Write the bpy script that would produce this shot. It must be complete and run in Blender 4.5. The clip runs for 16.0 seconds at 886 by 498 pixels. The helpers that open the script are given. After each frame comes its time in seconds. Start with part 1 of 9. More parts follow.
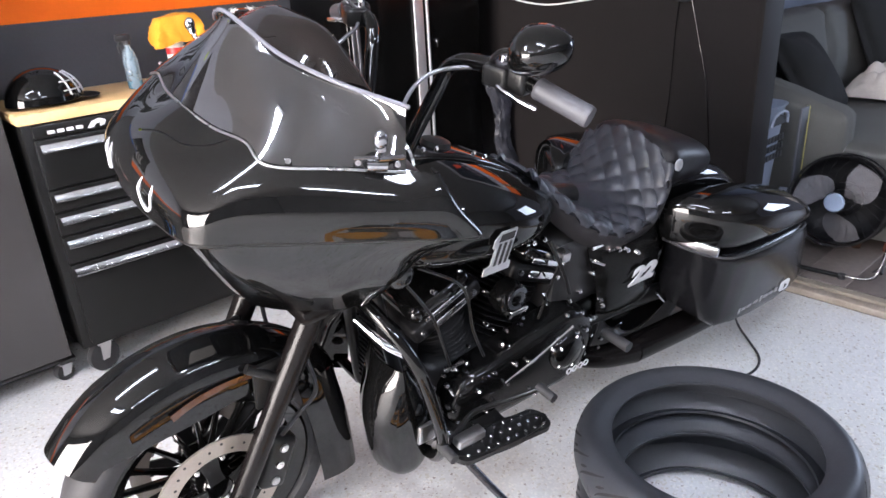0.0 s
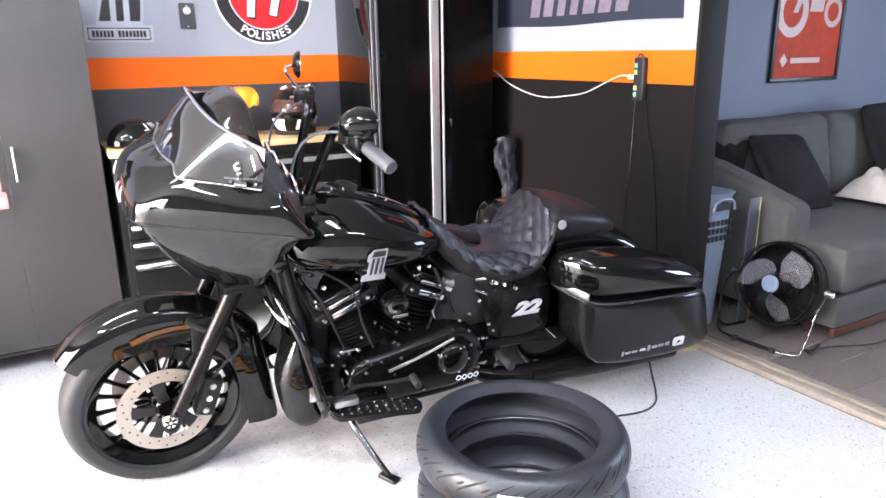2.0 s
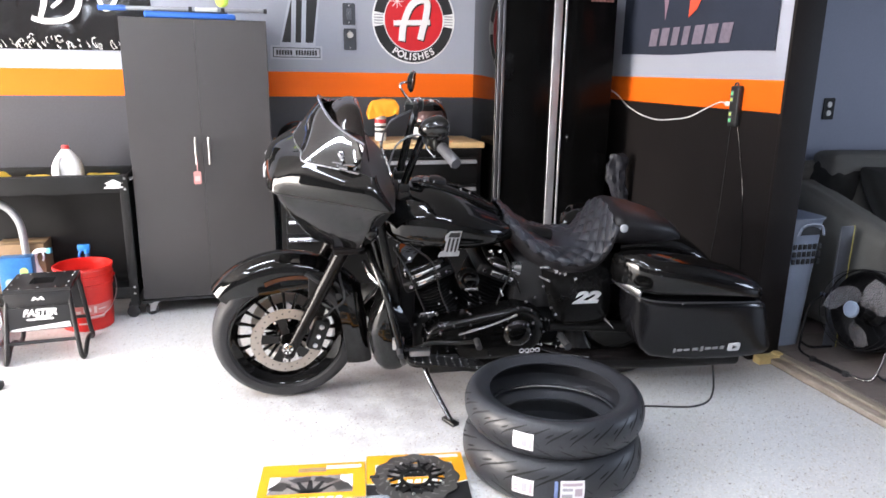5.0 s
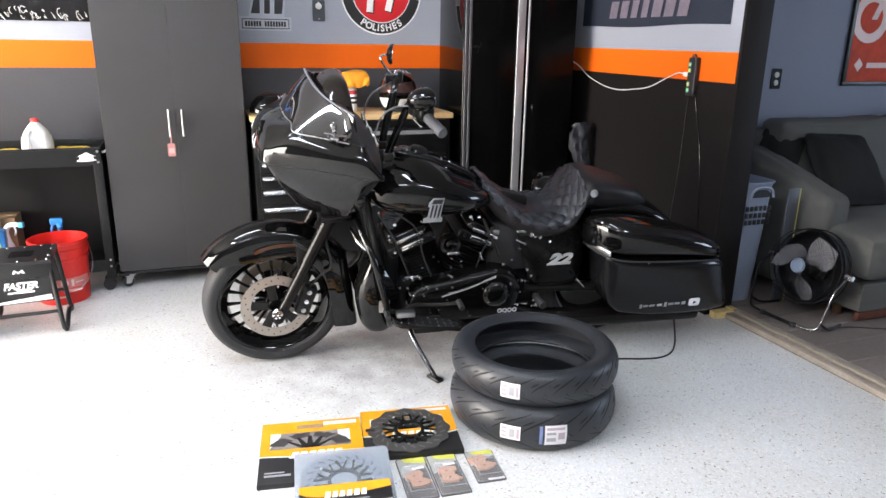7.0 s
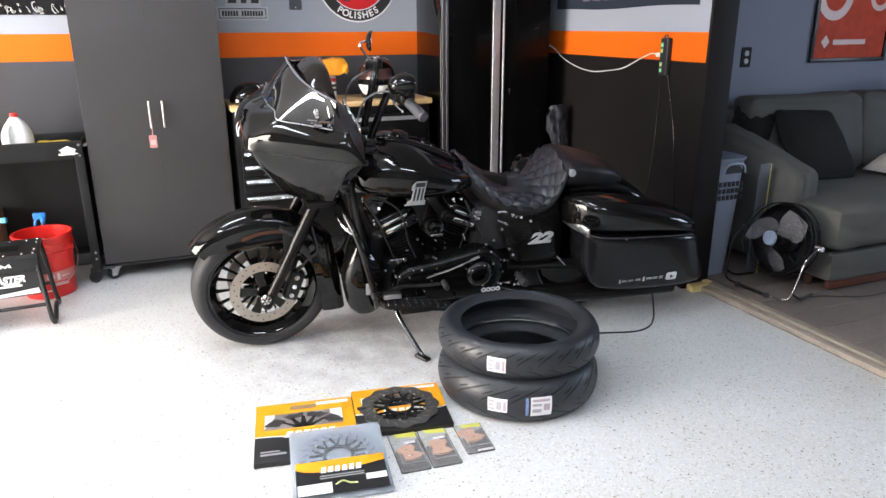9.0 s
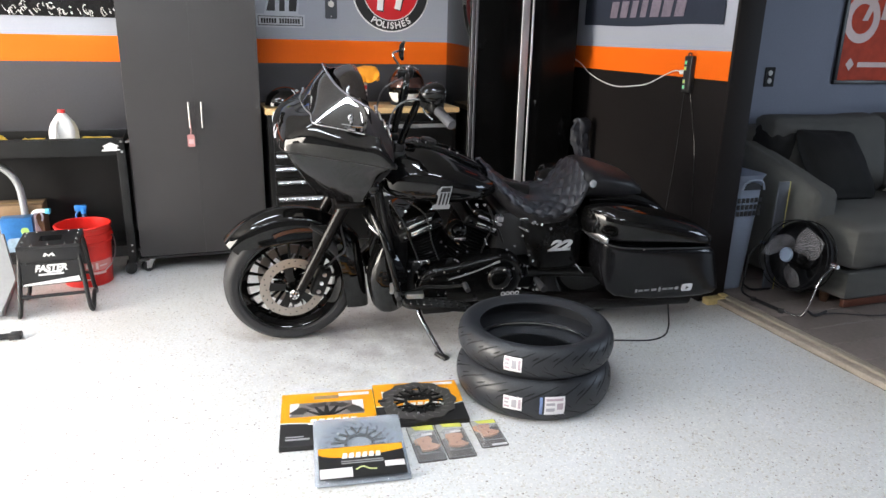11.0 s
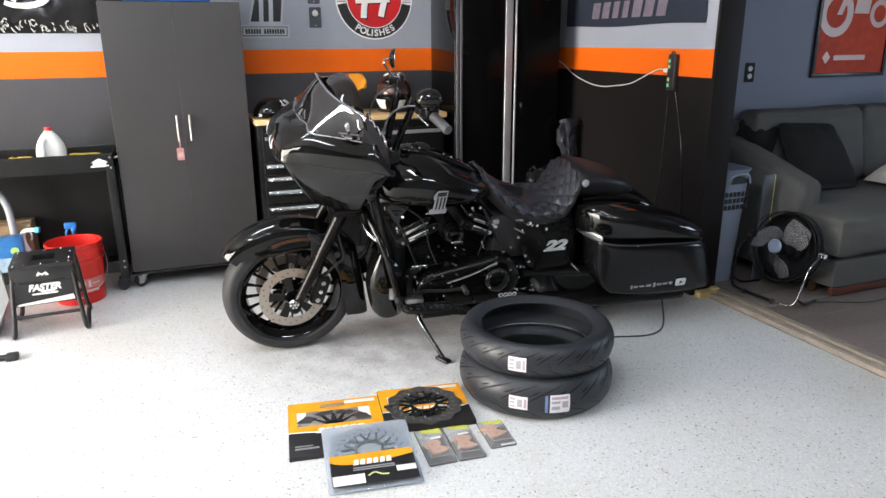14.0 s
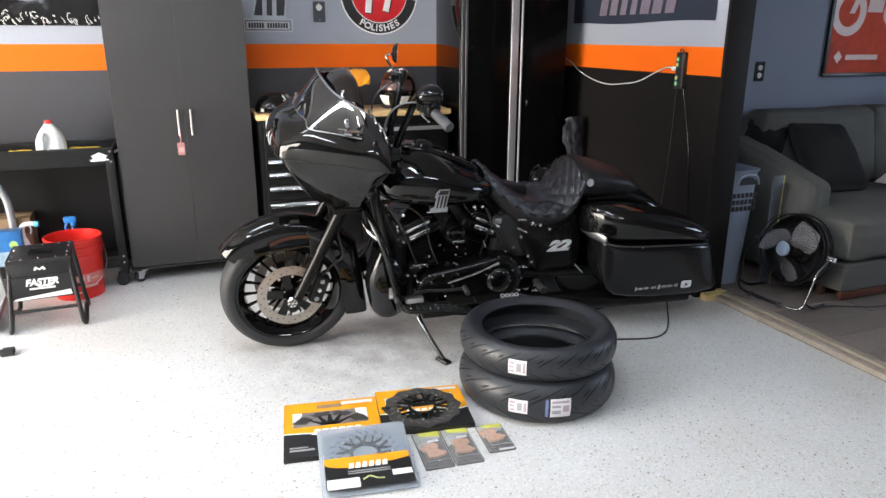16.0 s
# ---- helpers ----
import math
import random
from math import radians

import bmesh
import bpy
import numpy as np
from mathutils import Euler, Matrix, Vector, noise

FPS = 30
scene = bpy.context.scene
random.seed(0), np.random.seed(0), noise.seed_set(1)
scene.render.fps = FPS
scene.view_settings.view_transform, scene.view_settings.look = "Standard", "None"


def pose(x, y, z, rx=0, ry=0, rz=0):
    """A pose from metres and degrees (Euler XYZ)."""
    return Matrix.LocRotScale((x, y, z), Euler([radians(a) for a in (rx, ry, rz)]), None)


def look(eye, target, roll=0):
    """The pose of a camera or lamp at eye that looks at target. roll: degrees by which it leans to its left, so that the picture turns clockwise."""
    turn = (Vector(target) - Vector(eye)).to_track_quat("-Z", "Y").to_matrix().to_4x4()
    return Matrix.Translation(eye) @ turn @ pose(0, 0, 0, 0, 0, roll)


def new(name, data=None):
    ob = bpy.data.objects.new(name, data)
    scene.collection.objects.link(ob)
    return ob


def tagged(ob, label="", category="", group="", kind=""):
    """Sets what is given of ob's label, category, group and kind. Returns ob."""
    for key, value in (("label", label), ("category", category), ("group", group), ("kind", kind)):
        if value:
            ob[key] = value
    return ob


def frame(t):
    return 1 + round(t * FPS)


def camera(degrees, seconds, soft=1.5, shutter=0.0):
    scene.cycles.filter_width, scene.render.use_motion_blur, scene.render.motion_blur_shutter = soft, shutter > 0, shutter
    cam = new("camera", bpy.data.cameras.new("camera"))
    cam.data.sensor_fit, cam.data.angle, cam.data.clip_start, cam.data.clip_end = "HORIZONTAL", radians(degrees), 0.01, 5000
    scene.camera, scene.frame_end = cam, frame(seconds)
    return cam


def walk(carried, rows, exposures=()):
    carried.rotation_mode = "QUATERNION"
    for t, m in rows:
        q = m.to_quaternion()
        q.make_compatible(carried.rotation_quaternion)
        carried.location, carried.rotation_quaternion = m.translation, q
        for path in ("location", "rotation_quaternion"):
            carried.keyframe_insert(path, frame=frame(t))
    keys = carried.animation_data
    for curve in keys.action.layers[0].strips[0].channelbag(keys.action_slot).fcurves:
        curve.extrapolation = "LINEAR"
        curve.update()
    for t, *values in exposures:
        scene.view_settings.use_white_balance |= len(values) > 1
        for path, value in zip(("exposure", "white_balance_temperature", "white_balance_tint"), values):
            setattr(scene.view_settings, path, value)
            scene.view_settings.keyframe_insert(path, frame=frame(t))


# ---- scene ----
# camera: t, x, y, z, yaw, pitch, roll
cam = camera(64.73, 16.0, shutter=0.3)
EXPOSURES = ((0.0, 0.70, 6080, 20), (0.5, 1.01, 6080, 20), (1.5, 1.34, 6120, 20), (2.5, 1.04, 6170, 20), (3.5, 0.71, 6210, 20), (5.0, 0.56, 6230, 18), (7.5, 0.26, 6290, 15), (8.5, 0.24, 6300, 15), (11.0, 0.02, 6320, 13), (16.0, -0.01, 6320, 13))
PATH = [
    (0, -0.4634, -0.9253, 1.4418, -42.655, -22.647, 3.223),
    (0.5, -0.4255, -1.1726, 1.4315, -36.623, -19.024, 2.976),
    (1, -0.4527, -1.4837, 1.4310, -33.186, -16.446, 2.227),
    (1.5, -0.3729, -1.7092, 1.4789, -33.809, -16.883, 0.765),
    (2, -0.2741, -1.8972, 1.4695, -30.496, -15.835, 0.817),
    (2.5, -0.3231, -2.1011, 1.5006, -26.307, -14.237, 1.691),
    (3, -0.3419, -2.3540, 1.4965, -22.955, -13.734, 0.632),
    (3.5, -0.3016, -2.4428, 1.5148, -22.768, -13.547, 0.084),
    (4, -0.1678, -2.4890, 1.5062, -21.631, -13.161, 0.124),
    (4.5, -0.1177, -2.5142, 1.5049, -18.374, -12.551, -0.432),
    (5, -0.1465, -2.5489, 1.4826, -15.643, -14.364, -0.848),
    (5.2, -0.1732, -2.5627, 1.4801, -15.456, -15.322, -0.787),
    (7.3, -0.3564, -2.6696, 1.4998, -20.207, -16.709, -0.829),
    (7.5, -0.3769, -2.6842, 1.4980, -20.096, -16.729, -0.483),
    (8, -0.3938, -2.7089, 1.4950, -21.131, -17.457, 0.191),
    (8.5, -0.3830, -2.7061, 1.4986, -22.259, -17.857, 0.387),
    (10.8, -0.3447, -2.8361, 1.4885, -18.805, -16.871, -0.984),
    (11, -0.4249, -2.8393, 1.5058, -19.604, -16.974, -1.289),
    (11.5, -0.4875, -2.8751, 1.5116, -21.582, -16.928, -0.300),
    (12, -0.4613, -2.8650, 1.5235, -23.295, -16.807, 0.320),
    (12.5, -0.4159, -2.8539, 1.5092, -21.975, -16.235, 0.501),
    (13, -0.5048, -2.8038, 1.5089, -21.433, -16.787, -0.092),
    (13.5, -0.5323, -2.8418, 1.5172, -21.497, -16.737, -0.067),
    (14, -0.5076, -2.8337, 1.5132, -21.697, -16.632, 0.317),
    (14.5, -0.4624, -2.8007, 1.5000, -21.878, -16.798, 0.443),
    (15, -0.4266, -2.7722, 1.5068, -21.243, -17.176, 0.154),
    (15.5, -0.4287, -2.7783, 1.5079, -21.011, -17.237, -0.076),
    (16, -0.4637, -2.7902, 1.5089, -21.015, -16.905, -0.160),
]
walk(cam, [(t, pose(x, y, z, 90 + pitch, roll, yaw)) for t, x, y, z, yaw, pitch, roll in PATH], EXPOSURES)
# ---- end of walk ----
# ---- world and light ----
world = bpy.data.worlds.new("world")
scene.world = world
world.use_nodes = True
wn = world.node_tree
sky = wn.nodes.new("ShaderNodeTexSky")
sky.sky_type, sky.sun_disc = "NISHITA", False
sky.sun_elevation, sky.sun_rotation = radians(40), radians(200)
wn.links.new(sky.outputs[0], wn.nodes["Background"].inputs[0])
wn.nodes["Background"].inputs[1].default_value = 0.10


def area(name, m, sx, sy, watts, color=(1, 1, 1)):
    li = bpy.data.lights.new(name, "AREA")
    li.shape, li.size, li.size_y, li.energy, li.color = "RECTANGLE", sx, sy, watts, color
    ob = new(name, li)
    ob.matrix_world = m
    return ob


# daylight through the open garage door in the wall the motorcycle faces
DOOR_Y0, DOOR_Y1, DOOR_Z = -1.75, 1.3, 2.35
WEST = -4.6
area("door_daylight", look((WEST + 0.03, (DOOR_Y0 + DOOR_Y1) / 2, DOOR_Z / 2), (0, (DOOR_Y0 + DOOR_Y1) / 2, 0.6)), 2.95, 2.2, 500, (1.0, 0.935, 0.80))
# fill light for the lounge, set in an added, unseen window opening
EAST, FILL_Y0, FILL_Y1, FILL_Z0, FILL_Z1 = 6.6, -2.6, -0.9, 0.95, 2.15
area("lounge_fill_light", look((EAST - 0.02, (FILL_Y0 + FILL_Y1) / 2, (FILL_Z0 + FILL_Z1) / 2), (3.4, (FILL_Y0 + FILL_Y1) / 2 + 0.6, 0.8)), FILL_Y1 - FILL_Y0, FILL_Z1 - FILL_Z0, 54, (0.72, 0.86, 1.0))

LED_STRENGTH = 44.0
LED_PLACES = ((-2.0, -0.9, 90), (0.1, -0.9, 90), (-1.0, 0.25, 0), (0.9, -2.9, 0), (-1.4, -2.9, 0))

# ---- materials ----
MATS = {}


def mat(name, color, rough=0.5, metal=0.0, var=0.12, scale=6.0, fine=60.0, bump=0.05, coat=0.0, rvar=0.12, spec=0.5, emit=0.0, alpha=1.0, trans=0.0, ior=1.45, per=0.0):
    """Principled surface with variation at two scales in colour, roughness and relief."""
    if name in MATS:
        return MATS[name]
    m = bpy.data.materials.new(name)
    m.use_nodes = True
    nt = m.node_tree
    b = nt.nodes["Principled BSDF"]
    tc = nt.nodes.new("ShaderNodeTexCoord")
    n1 = nt.nodes.new("ShaderNodeTexNoise")
    n1.inputs["Scale"].default_value, n1.inputs["Detail"].default_value = scale, 5
    n2 = nt.nodes.new("ShaderNodeTexNoise")
    n2.inputs["Scale"].default_value, n2.inputs["Detail"].default_value = fine, 3
    for n in (n1, n2):
        nt.links.new(tc.outputs["Object"], n.inputs["Vector"])
    mix = nt.nodes.new("ShaderNodeMath")
    mix.operation = "MULTIPLY_ADD"
    mix.inputs[1].default_value = 0.6
    nt.links.new(n1.outputs["Fac"], mix.inputs[0])
    half = nt.nodes.new("ShaderNodeMath")
    half.operation = "MULTIPLY"
    half.inputs[1].default_value = 0.4
    nt.links.new(n2.outputs["Fac"], half.inputs[0])
    nt.links.new(half.outputs[0], mix.inputs[2])
    ramp = nt.nodes.new("ShaderNodeValToRGB")
    lo = tuple(max(0.0, c * (1 - var)) for c in color)
    hi = tuple(min(1.0, c * (1 + var)) for c in color)
    ramp.color_ramp.elements[0].position, ramp.color_ramp.elements[1].position = 0.3, 0.7
    ramp.color_ramp.elements[0].color, ramp.color_ramp.elements[1].color = (*lo, 1), (*hi, 1)
    nt.links.new(mix.outputs[0], ramp.inputs[0])
    out = ramp.outputs[0]
    if per:
        oi = nt.nodes.new("ShaderNodeObjectInfo")
        hsv = nt.nodes.new("ShaderNodeHueSaturation")
        mr = nt.nodes.new("ShaderNodeMapRange")
        mr.inputs[3].default_value, mr.inputs[4].default_value = 1 - per, 1 + per
        nt.links.new(oi.outputs["Random"], mr.inputs[0])
        nt.links.new(mr.outputs[0], hsv.inputs["Value"])
        nt.links.new(out, hsv.inputs["Color"])
        out = hsv.outputs[0]
    nt.links.new(out, b.inputs["Base Color"])
    rr = nt.nodes.new("ShaderNodeMapRange")
    rr.inputs[3].default_value, rr.inputs[4].default_value = max(0.0, rough * (1 - rvar)), min(1.0, rough * (1 + rvar) + 0.001)
    nt.links.new(n1.outputs["Fac"], rr.inputs[0])
    nt.links.new(rr.outputs[0], b.inputs["Roughness"])
    b.inputs["Metallic"].default_value = metal
    b.inputs["Coat Weight"].default_value = coat
    b.inputs["Coat Roughness"].default_value = 0.02
    b.inputs["Specular IOR Level"].default_value = spec
    b.inputs["IOR"].default_value = ior
    b.inputs["Transmission Weight"].default_value = trans
    b.inputs["Alpha"].default_value = alpha
    if emit:
        b.inputs["Emission Color"].default_value = (*color, 1)
        b.inputs["Emission Strength"].default_value = emit
    if bump:
        bp = nt.nodes.new("ShaderNodeBump")
        bp.inputs["Strength"].default_value = bump
        bp.inputs["Distance"].default_value = 0.004
        nt.links.new(mix.outputs[0], bp.inputs["Height"])
        nt.links.new(bp.outputs[0], b.inputs["Normal"])
    MATS[name] = m
    return m


def epoxy_floor():
    """Pale grey epoxy with broadcast paint flakes and faint tyre dust."""
    m = bpy.data.materials.new("epoxy_flake_floor")
    m.use_nodes = True
    nt = m.node_tree
    b = nt.nodes["Principled BSDF"]
    tc = nt.nodes.new("ShaderNodeTexCoord")
    v = nt.nodes.new("ShaderNodeTexVoronoi")
    v.inputs["Scale"].default_value = 150
    v2 = nt.nodes.new("ShaderNodeTexVoronoi")
    v2.inputs["Scale"].default_value = 55
    big = nt.nodes.new("ShaderNodeTexNoise")
    big.inputs["Scale"].default_value, big.inputs["Detail"].default_value = 1.4, 6
    for n in (v, v2, big):
        nt.links.new(tc.outputs["Object"], n.inputs["Vector"])
    sep = nt.nodes.new("ShaderNodeSeparateColor")
    nt.links.new(v.outputs["Color"], sep.inputs[0])
    chip = nt.nodes.new("ShaderNodeValToRGB")
    e = chip.color_ramp.elements
    chip.color_ramp.interpolation = "CONSTANT"
    e[0].position, e[0].color = 0.0, (0.628, 0.632, 0.642, 1)
    e[1].position, e[1].color = 0.55, (0.676, 0.680, 0.692, 1)
    for p, c in ((0.80, (0.738, 0.734, 0.722)), (0.90, (0.56, 0.54, 0.50)), (0.965, (0.50, 0.46, 0.43)), (0.992, (0.28, 0.25, 0.24))):
        k = e.new(p)
        k.color = (*c, 1)
    nt.links.new(sep.outputs[0], chip.inputs[0])
    sep2 = nt.nodes.new("ShaderNodeSeparateColor")
    nt.links.new(v2.outputs["Color"], sep2.inputs[0])
    dot = nt.nodes.new("ShaderNodeMath")
    dot.operation = "LESS_THAN"
    dot.inputs[1].default_value = 0.13
    nt.links.new(v2.outputs["Distance"], dot.inputs[0])
    few = nt.nodes.new("ShaderNodeMath")
    few.operation = "GREATER_THAN"
    few.inputs[1].default_value = 0.80
    nt.links.new(sep2.outputs[1], few.inputs[0])
    both = nt.nodes.new("ShaderNodeMath")
    both.operation = "MULTIPLY"
    nt.links.new(dot.outputs[0], both.inputs[0])
    nt.links.new(few.outputs[0], both.inputs[1])
    spk = nt.nodes.new("ShaderNodeMix")
    spk.data_type = "RGBA"
    spk.inputs[7].default_value = (0.24, 0.20, 0.18, 1)
    nt.links.new(both.outputs[0], spk.inputs[0])
    nt.links.new(chip.outputs[0], spk.inputs[6])
    dirt = nt.nodes.new("ShaderNodeMix")
    dirt.data_type, dirt.blend_type = "RGBA", "MULTIPLY"
    dirt.inputs[0].default_value = 1
    ramp = nt.nodes.new("ShaderNodeValToRGB")
    ramp.color_ramp.elements[0].position, ramp.color_ramp.elements[0].color = 0.25, (0.90, 0.885, 0.845, 1)
    ramp.color_ramp.elements[1].position, ramp.color_ramp.elements[1].color = 0.62, (1, 1, 1, 1)
    nt.links.new(big.outputs["Fac"], ramp.inputs[0])
    nt.links.new(spk.outputs[2], dirt.inputs[6])
    nt.links.new(ramp.outputs[0], dirt.inputs[7])
    # mauve-grey patches broken up by noise, fading outwards from under the motorcycle
    tint_noise = nt.nodes.new("ShaderNodeTexNoise")
    tint_noise.inputs["Scale"].default_value, tint_noise.inputs["Detail"].default_value = 6.5, 7
    nt.links.new(tc.outputs["Object"], tint_noise.inputs["Vector"])
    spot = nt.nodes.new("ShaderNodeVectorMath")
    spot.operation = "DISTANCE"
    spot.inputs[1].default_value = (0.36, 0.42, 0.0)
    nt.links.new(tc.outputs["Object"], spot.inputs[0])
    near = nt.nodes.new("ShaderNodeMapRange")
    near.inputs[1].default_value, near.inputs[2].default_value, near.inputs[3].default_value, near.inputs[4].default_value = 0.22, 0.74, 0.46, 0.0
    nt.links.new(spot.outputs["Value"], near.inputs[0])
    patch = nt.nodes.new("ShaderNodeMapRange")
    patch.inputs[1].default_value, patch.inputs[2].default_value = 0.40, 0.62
    nt.links.new(tint_noise.outputs["Fac"], patch.inputs[0])
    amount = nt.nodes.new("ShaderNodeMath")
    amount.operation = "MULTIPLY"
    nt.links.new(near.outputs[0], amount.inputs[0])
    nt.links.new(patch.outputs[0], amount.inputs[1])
    mauve_tint = nt.nodes.new("ShaderNodeMix")
    mauve_tint.data_type = "RGBA"
    mauve_tint.inputs[7].default_value = (0.20, 0.165, 0.19, 1)
    nt.links.new(amount.outputs[0], mauve_tint.inputs[0])
    nt.links.new(dirt.outputs[2], mauve_tint.inputs[6])
    nt.links.new(mauve_tint.outputs[2], b.inputs["Base Color"])
    rr = nt.nodes.new("ShaderNodeMapRange")
    rr.inputs[3].default_value, rr.inputs[4].default_value = 0.28, 0.5
    nt.links.new(big.outputs["Fac"], rr.inputs[0])
    nt.links.new(rr.outputs[0], b.inputs["Roughness"])
    bp = nt.nodes.new("ShaderNodeBump")
    bp.inputs["Strength"].default_value, bp.inputs["Distance"].default_value = 0.25, 0.001
    nt.links.new(v.outputs["Distance"], bp.inputs["Height"])
    nt.links.new(bp.outputs[0], b.inputs["Normal"])
    return m


GLOSS = mat("gloss_black_paint", (0.003, 0.003, 0.003), 0.03, var=0.2, bump=0.0, rvar=0.2)
SATIN = mat("satin_black_metal", (0.009, 0.009, 0.009), 0.30, metal=0.0, var=0.3, fine=160, bump=0.02, spec=0.3)
WRINKLE = mat("wrinkle_black_engine_paint", (0.006, 0.006, 0.0065), 0.42, var=0.3, fine=300, bump=0.2, spec=0.2)
CHROME = mat("chrome", (0.82, 0.82, 0.84), 0.06, metal=1.0, var=0.04, bump=0.0)
STEEL = mat("brushed_steel", (0.55, 0.55, 0.56), 0.28, metal=1.0, var=0.12, fine=180, bump=0.03)
ROTOR = mat("worn_rotor_steel", (0.36, 0.32, 0.28), 0.36, metal=0.75, var=0.12, fine=220, bump=0.05)
RUBBER = mat("tyre_rubber", (0.022, 0.022, 0.024), 0.62, var=0.25, scale=9, fine=120, bump=0.12)
RUBBER_NEW = mat("new_tyre_rubber", (0.021, 0.023, 0.028), 0.40, var=0.25, scale=9, fine=120, bump=0.1)
PLASTIC = mat("black_plastic", (0.018, 0.018, 0.019), 0.45, var=0.2, fine=200, bump=0.06)
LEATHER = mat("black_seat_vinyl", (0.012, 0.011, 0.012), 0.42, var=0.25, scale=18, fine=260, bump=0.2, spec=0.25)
# sheen on the quilted seat top is put in as lighter blue-grey
LEATHER_SHEEN = mat("painted_sheen_seat_vinyl", (0.024, 0.0255, 0.032), 0.35, var=0.3, scale=14, fine=260, bump=0.2)
AMBER = mat("dark_amber_gloss", (0.055, 0.018, 0.006), 0.12, coat=0.6, var=0.15, bump=0)
SILVERDECAL = mat("silver_decal", (0.62, 0.63, 0.66), 0.35, var=0.08, fine=150, bump=0)
WHITE = mat("white_print", (0.78, 0.78, 0.77), 0.5, var=0.05, bump=0)
BLACKPRINT = mat("black_print", (0.015, 0.015, 0.016), 0.5, var=0.15, bump=0)
GREYBAR = mat("grey_print", (0.30, 0.30, 0.31), 0.5, var=0.1, bump=0)
LENS = mat("dark_lens", (0.03, 0.03, 0.034), 0.03, coat=1.0, var=0.3, bump=0)

WALL_UP = mat("grey_wall_paint", (0.318, 0.335, 0.388), 0.6, var=0.05, scale=1.3, fine=90, bump=0.05)
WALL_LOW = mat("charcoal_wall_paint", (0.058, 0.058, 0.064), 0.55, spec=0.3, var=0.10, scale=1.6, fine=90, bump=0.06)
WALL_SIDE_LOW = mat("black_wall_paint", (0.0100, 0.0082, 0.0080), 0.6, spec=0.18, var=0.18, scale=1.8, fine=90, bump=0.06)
ORANGE = mat("orange_wall_paint", (0.82, 0.135, 0.005), 0.55, spec=0.2, var=0.05, scale=1.5, fine=90, bump=0.04)
LOUNGE_WALL = mat("slate_blue_wall_paint", (0.165, 0.185, 0.248), 0.6, var=0.07, scale=1.2, fine=80, bump=0.05)
CEIL = mat("grey_ceiling_paint", (0.30, 0.30, 0.305), 0.7, var=0.04, scale=2, fine=60, bump=0.08)
OUTW = mat("plain_wall_paint", (0.16, 0.16, 0.17), 0.65, var=0.06, scale=1.4, fine=60, bump=0.05)
EPOXY = epoxy_floor()
CABINET = mat("charcoal_cabinet_laminate", (0.0345, 0.0322, 0.0325), 0.45, var=0.12, scale=2.2, fine=240, bump=0.05)
LOCKER = mat("gloss_black_locker_enamel", (0.0025, 0.0025, 0.0025), 0.2, var=0.3, bump=0.0, spec=0.13)
BRUSHED = mat("brushed_aluminium_trim", (0.70, 0.70, 0.71), 0.22, metal=1.0, var=0.06, fine=140, bump=0.02)
MAPLE = mat("maple_worktop", (0.62, 0.42, 0.20), 0.4, var=0.16, scale=9, fine=70, bump=0.06)
POWDER = mat("black_powder_coat", (0.014, 0.014, 0.015), 0.36, var=0.25, fine=200, bump=0.06)

# ---- mesh helpers ----


def thing(name, label, category, m=None, group="", kind=""):
    ob = new(name)
    ob.empty_display_size = 0.1
    if m is not None:
        ob.matrix_world = m
    return tagged(ob, label, category, group, kind)


def finish(bm, mats, angle=40):
    me = bpy.data.meshes.new("mesh")
    bm.normal_update()
    bm.to_mesh(me)
    bm.free()
    for m in mats if isinstance(mats, (list, tuple)) else [mats]:
        me.materials.append(m)
    me.shade_smooth()
    me.set_sharp_from_angle(angle=radians(angle))
    return me


def part(name, bm, material, parent=None, label="", angle=40, m=None):
    ob = new(name, finish(bm, material, angle))
    ob.data.name = name
    if parent is not None:
        ob.parent = parent
    if m is not None:
        ob.matrix_basis = m
    if label:
        ob["label"] = label
    return ob


def solid(name, bm, material, label, category, group="", kind="", m=None, angle=40):
    return tagged(part(name, bm, material, None, "", angle, m), label, category, group, kind)


def B():
    return bmesh.new()


def box(bm, x0, x1, y0, y1, z0, z1, bev=0.0, seg=2, m=None, mi=0):
    r = bmesh.ops.create_cube(bm, size=1.0)
    vs = r["verts"]
    bmesh.ops.transform(bm, matrix=Matrix.LocRotScale(((x0 + x1) / 2, (y0 + y1) / 2, (z0 + z1) / 2), None, (abs(x1 - x0), abs(y1 - y0), abs(z1 - z0))), verts=vs)
    fs = {f for v in vs for f in v.link_faces}
    if bev:
        es = list({e for v in vs for e in v.link_edges})
        rb = bmesh.ops.bevel(bm, geom=es, offset=bev, segments=seg, affect="EDGES", profile=0.5)
        fs = set(rb["faces"]) | {f for f in fs if f.is_valid}
        vs = list({v for f in fs for v in f.verts})
    if m is not None:
        bmesh.ops.transform(bm, matrix=m, verts=vs)
    for f in fs:
        f.material_index = mi
    return bm


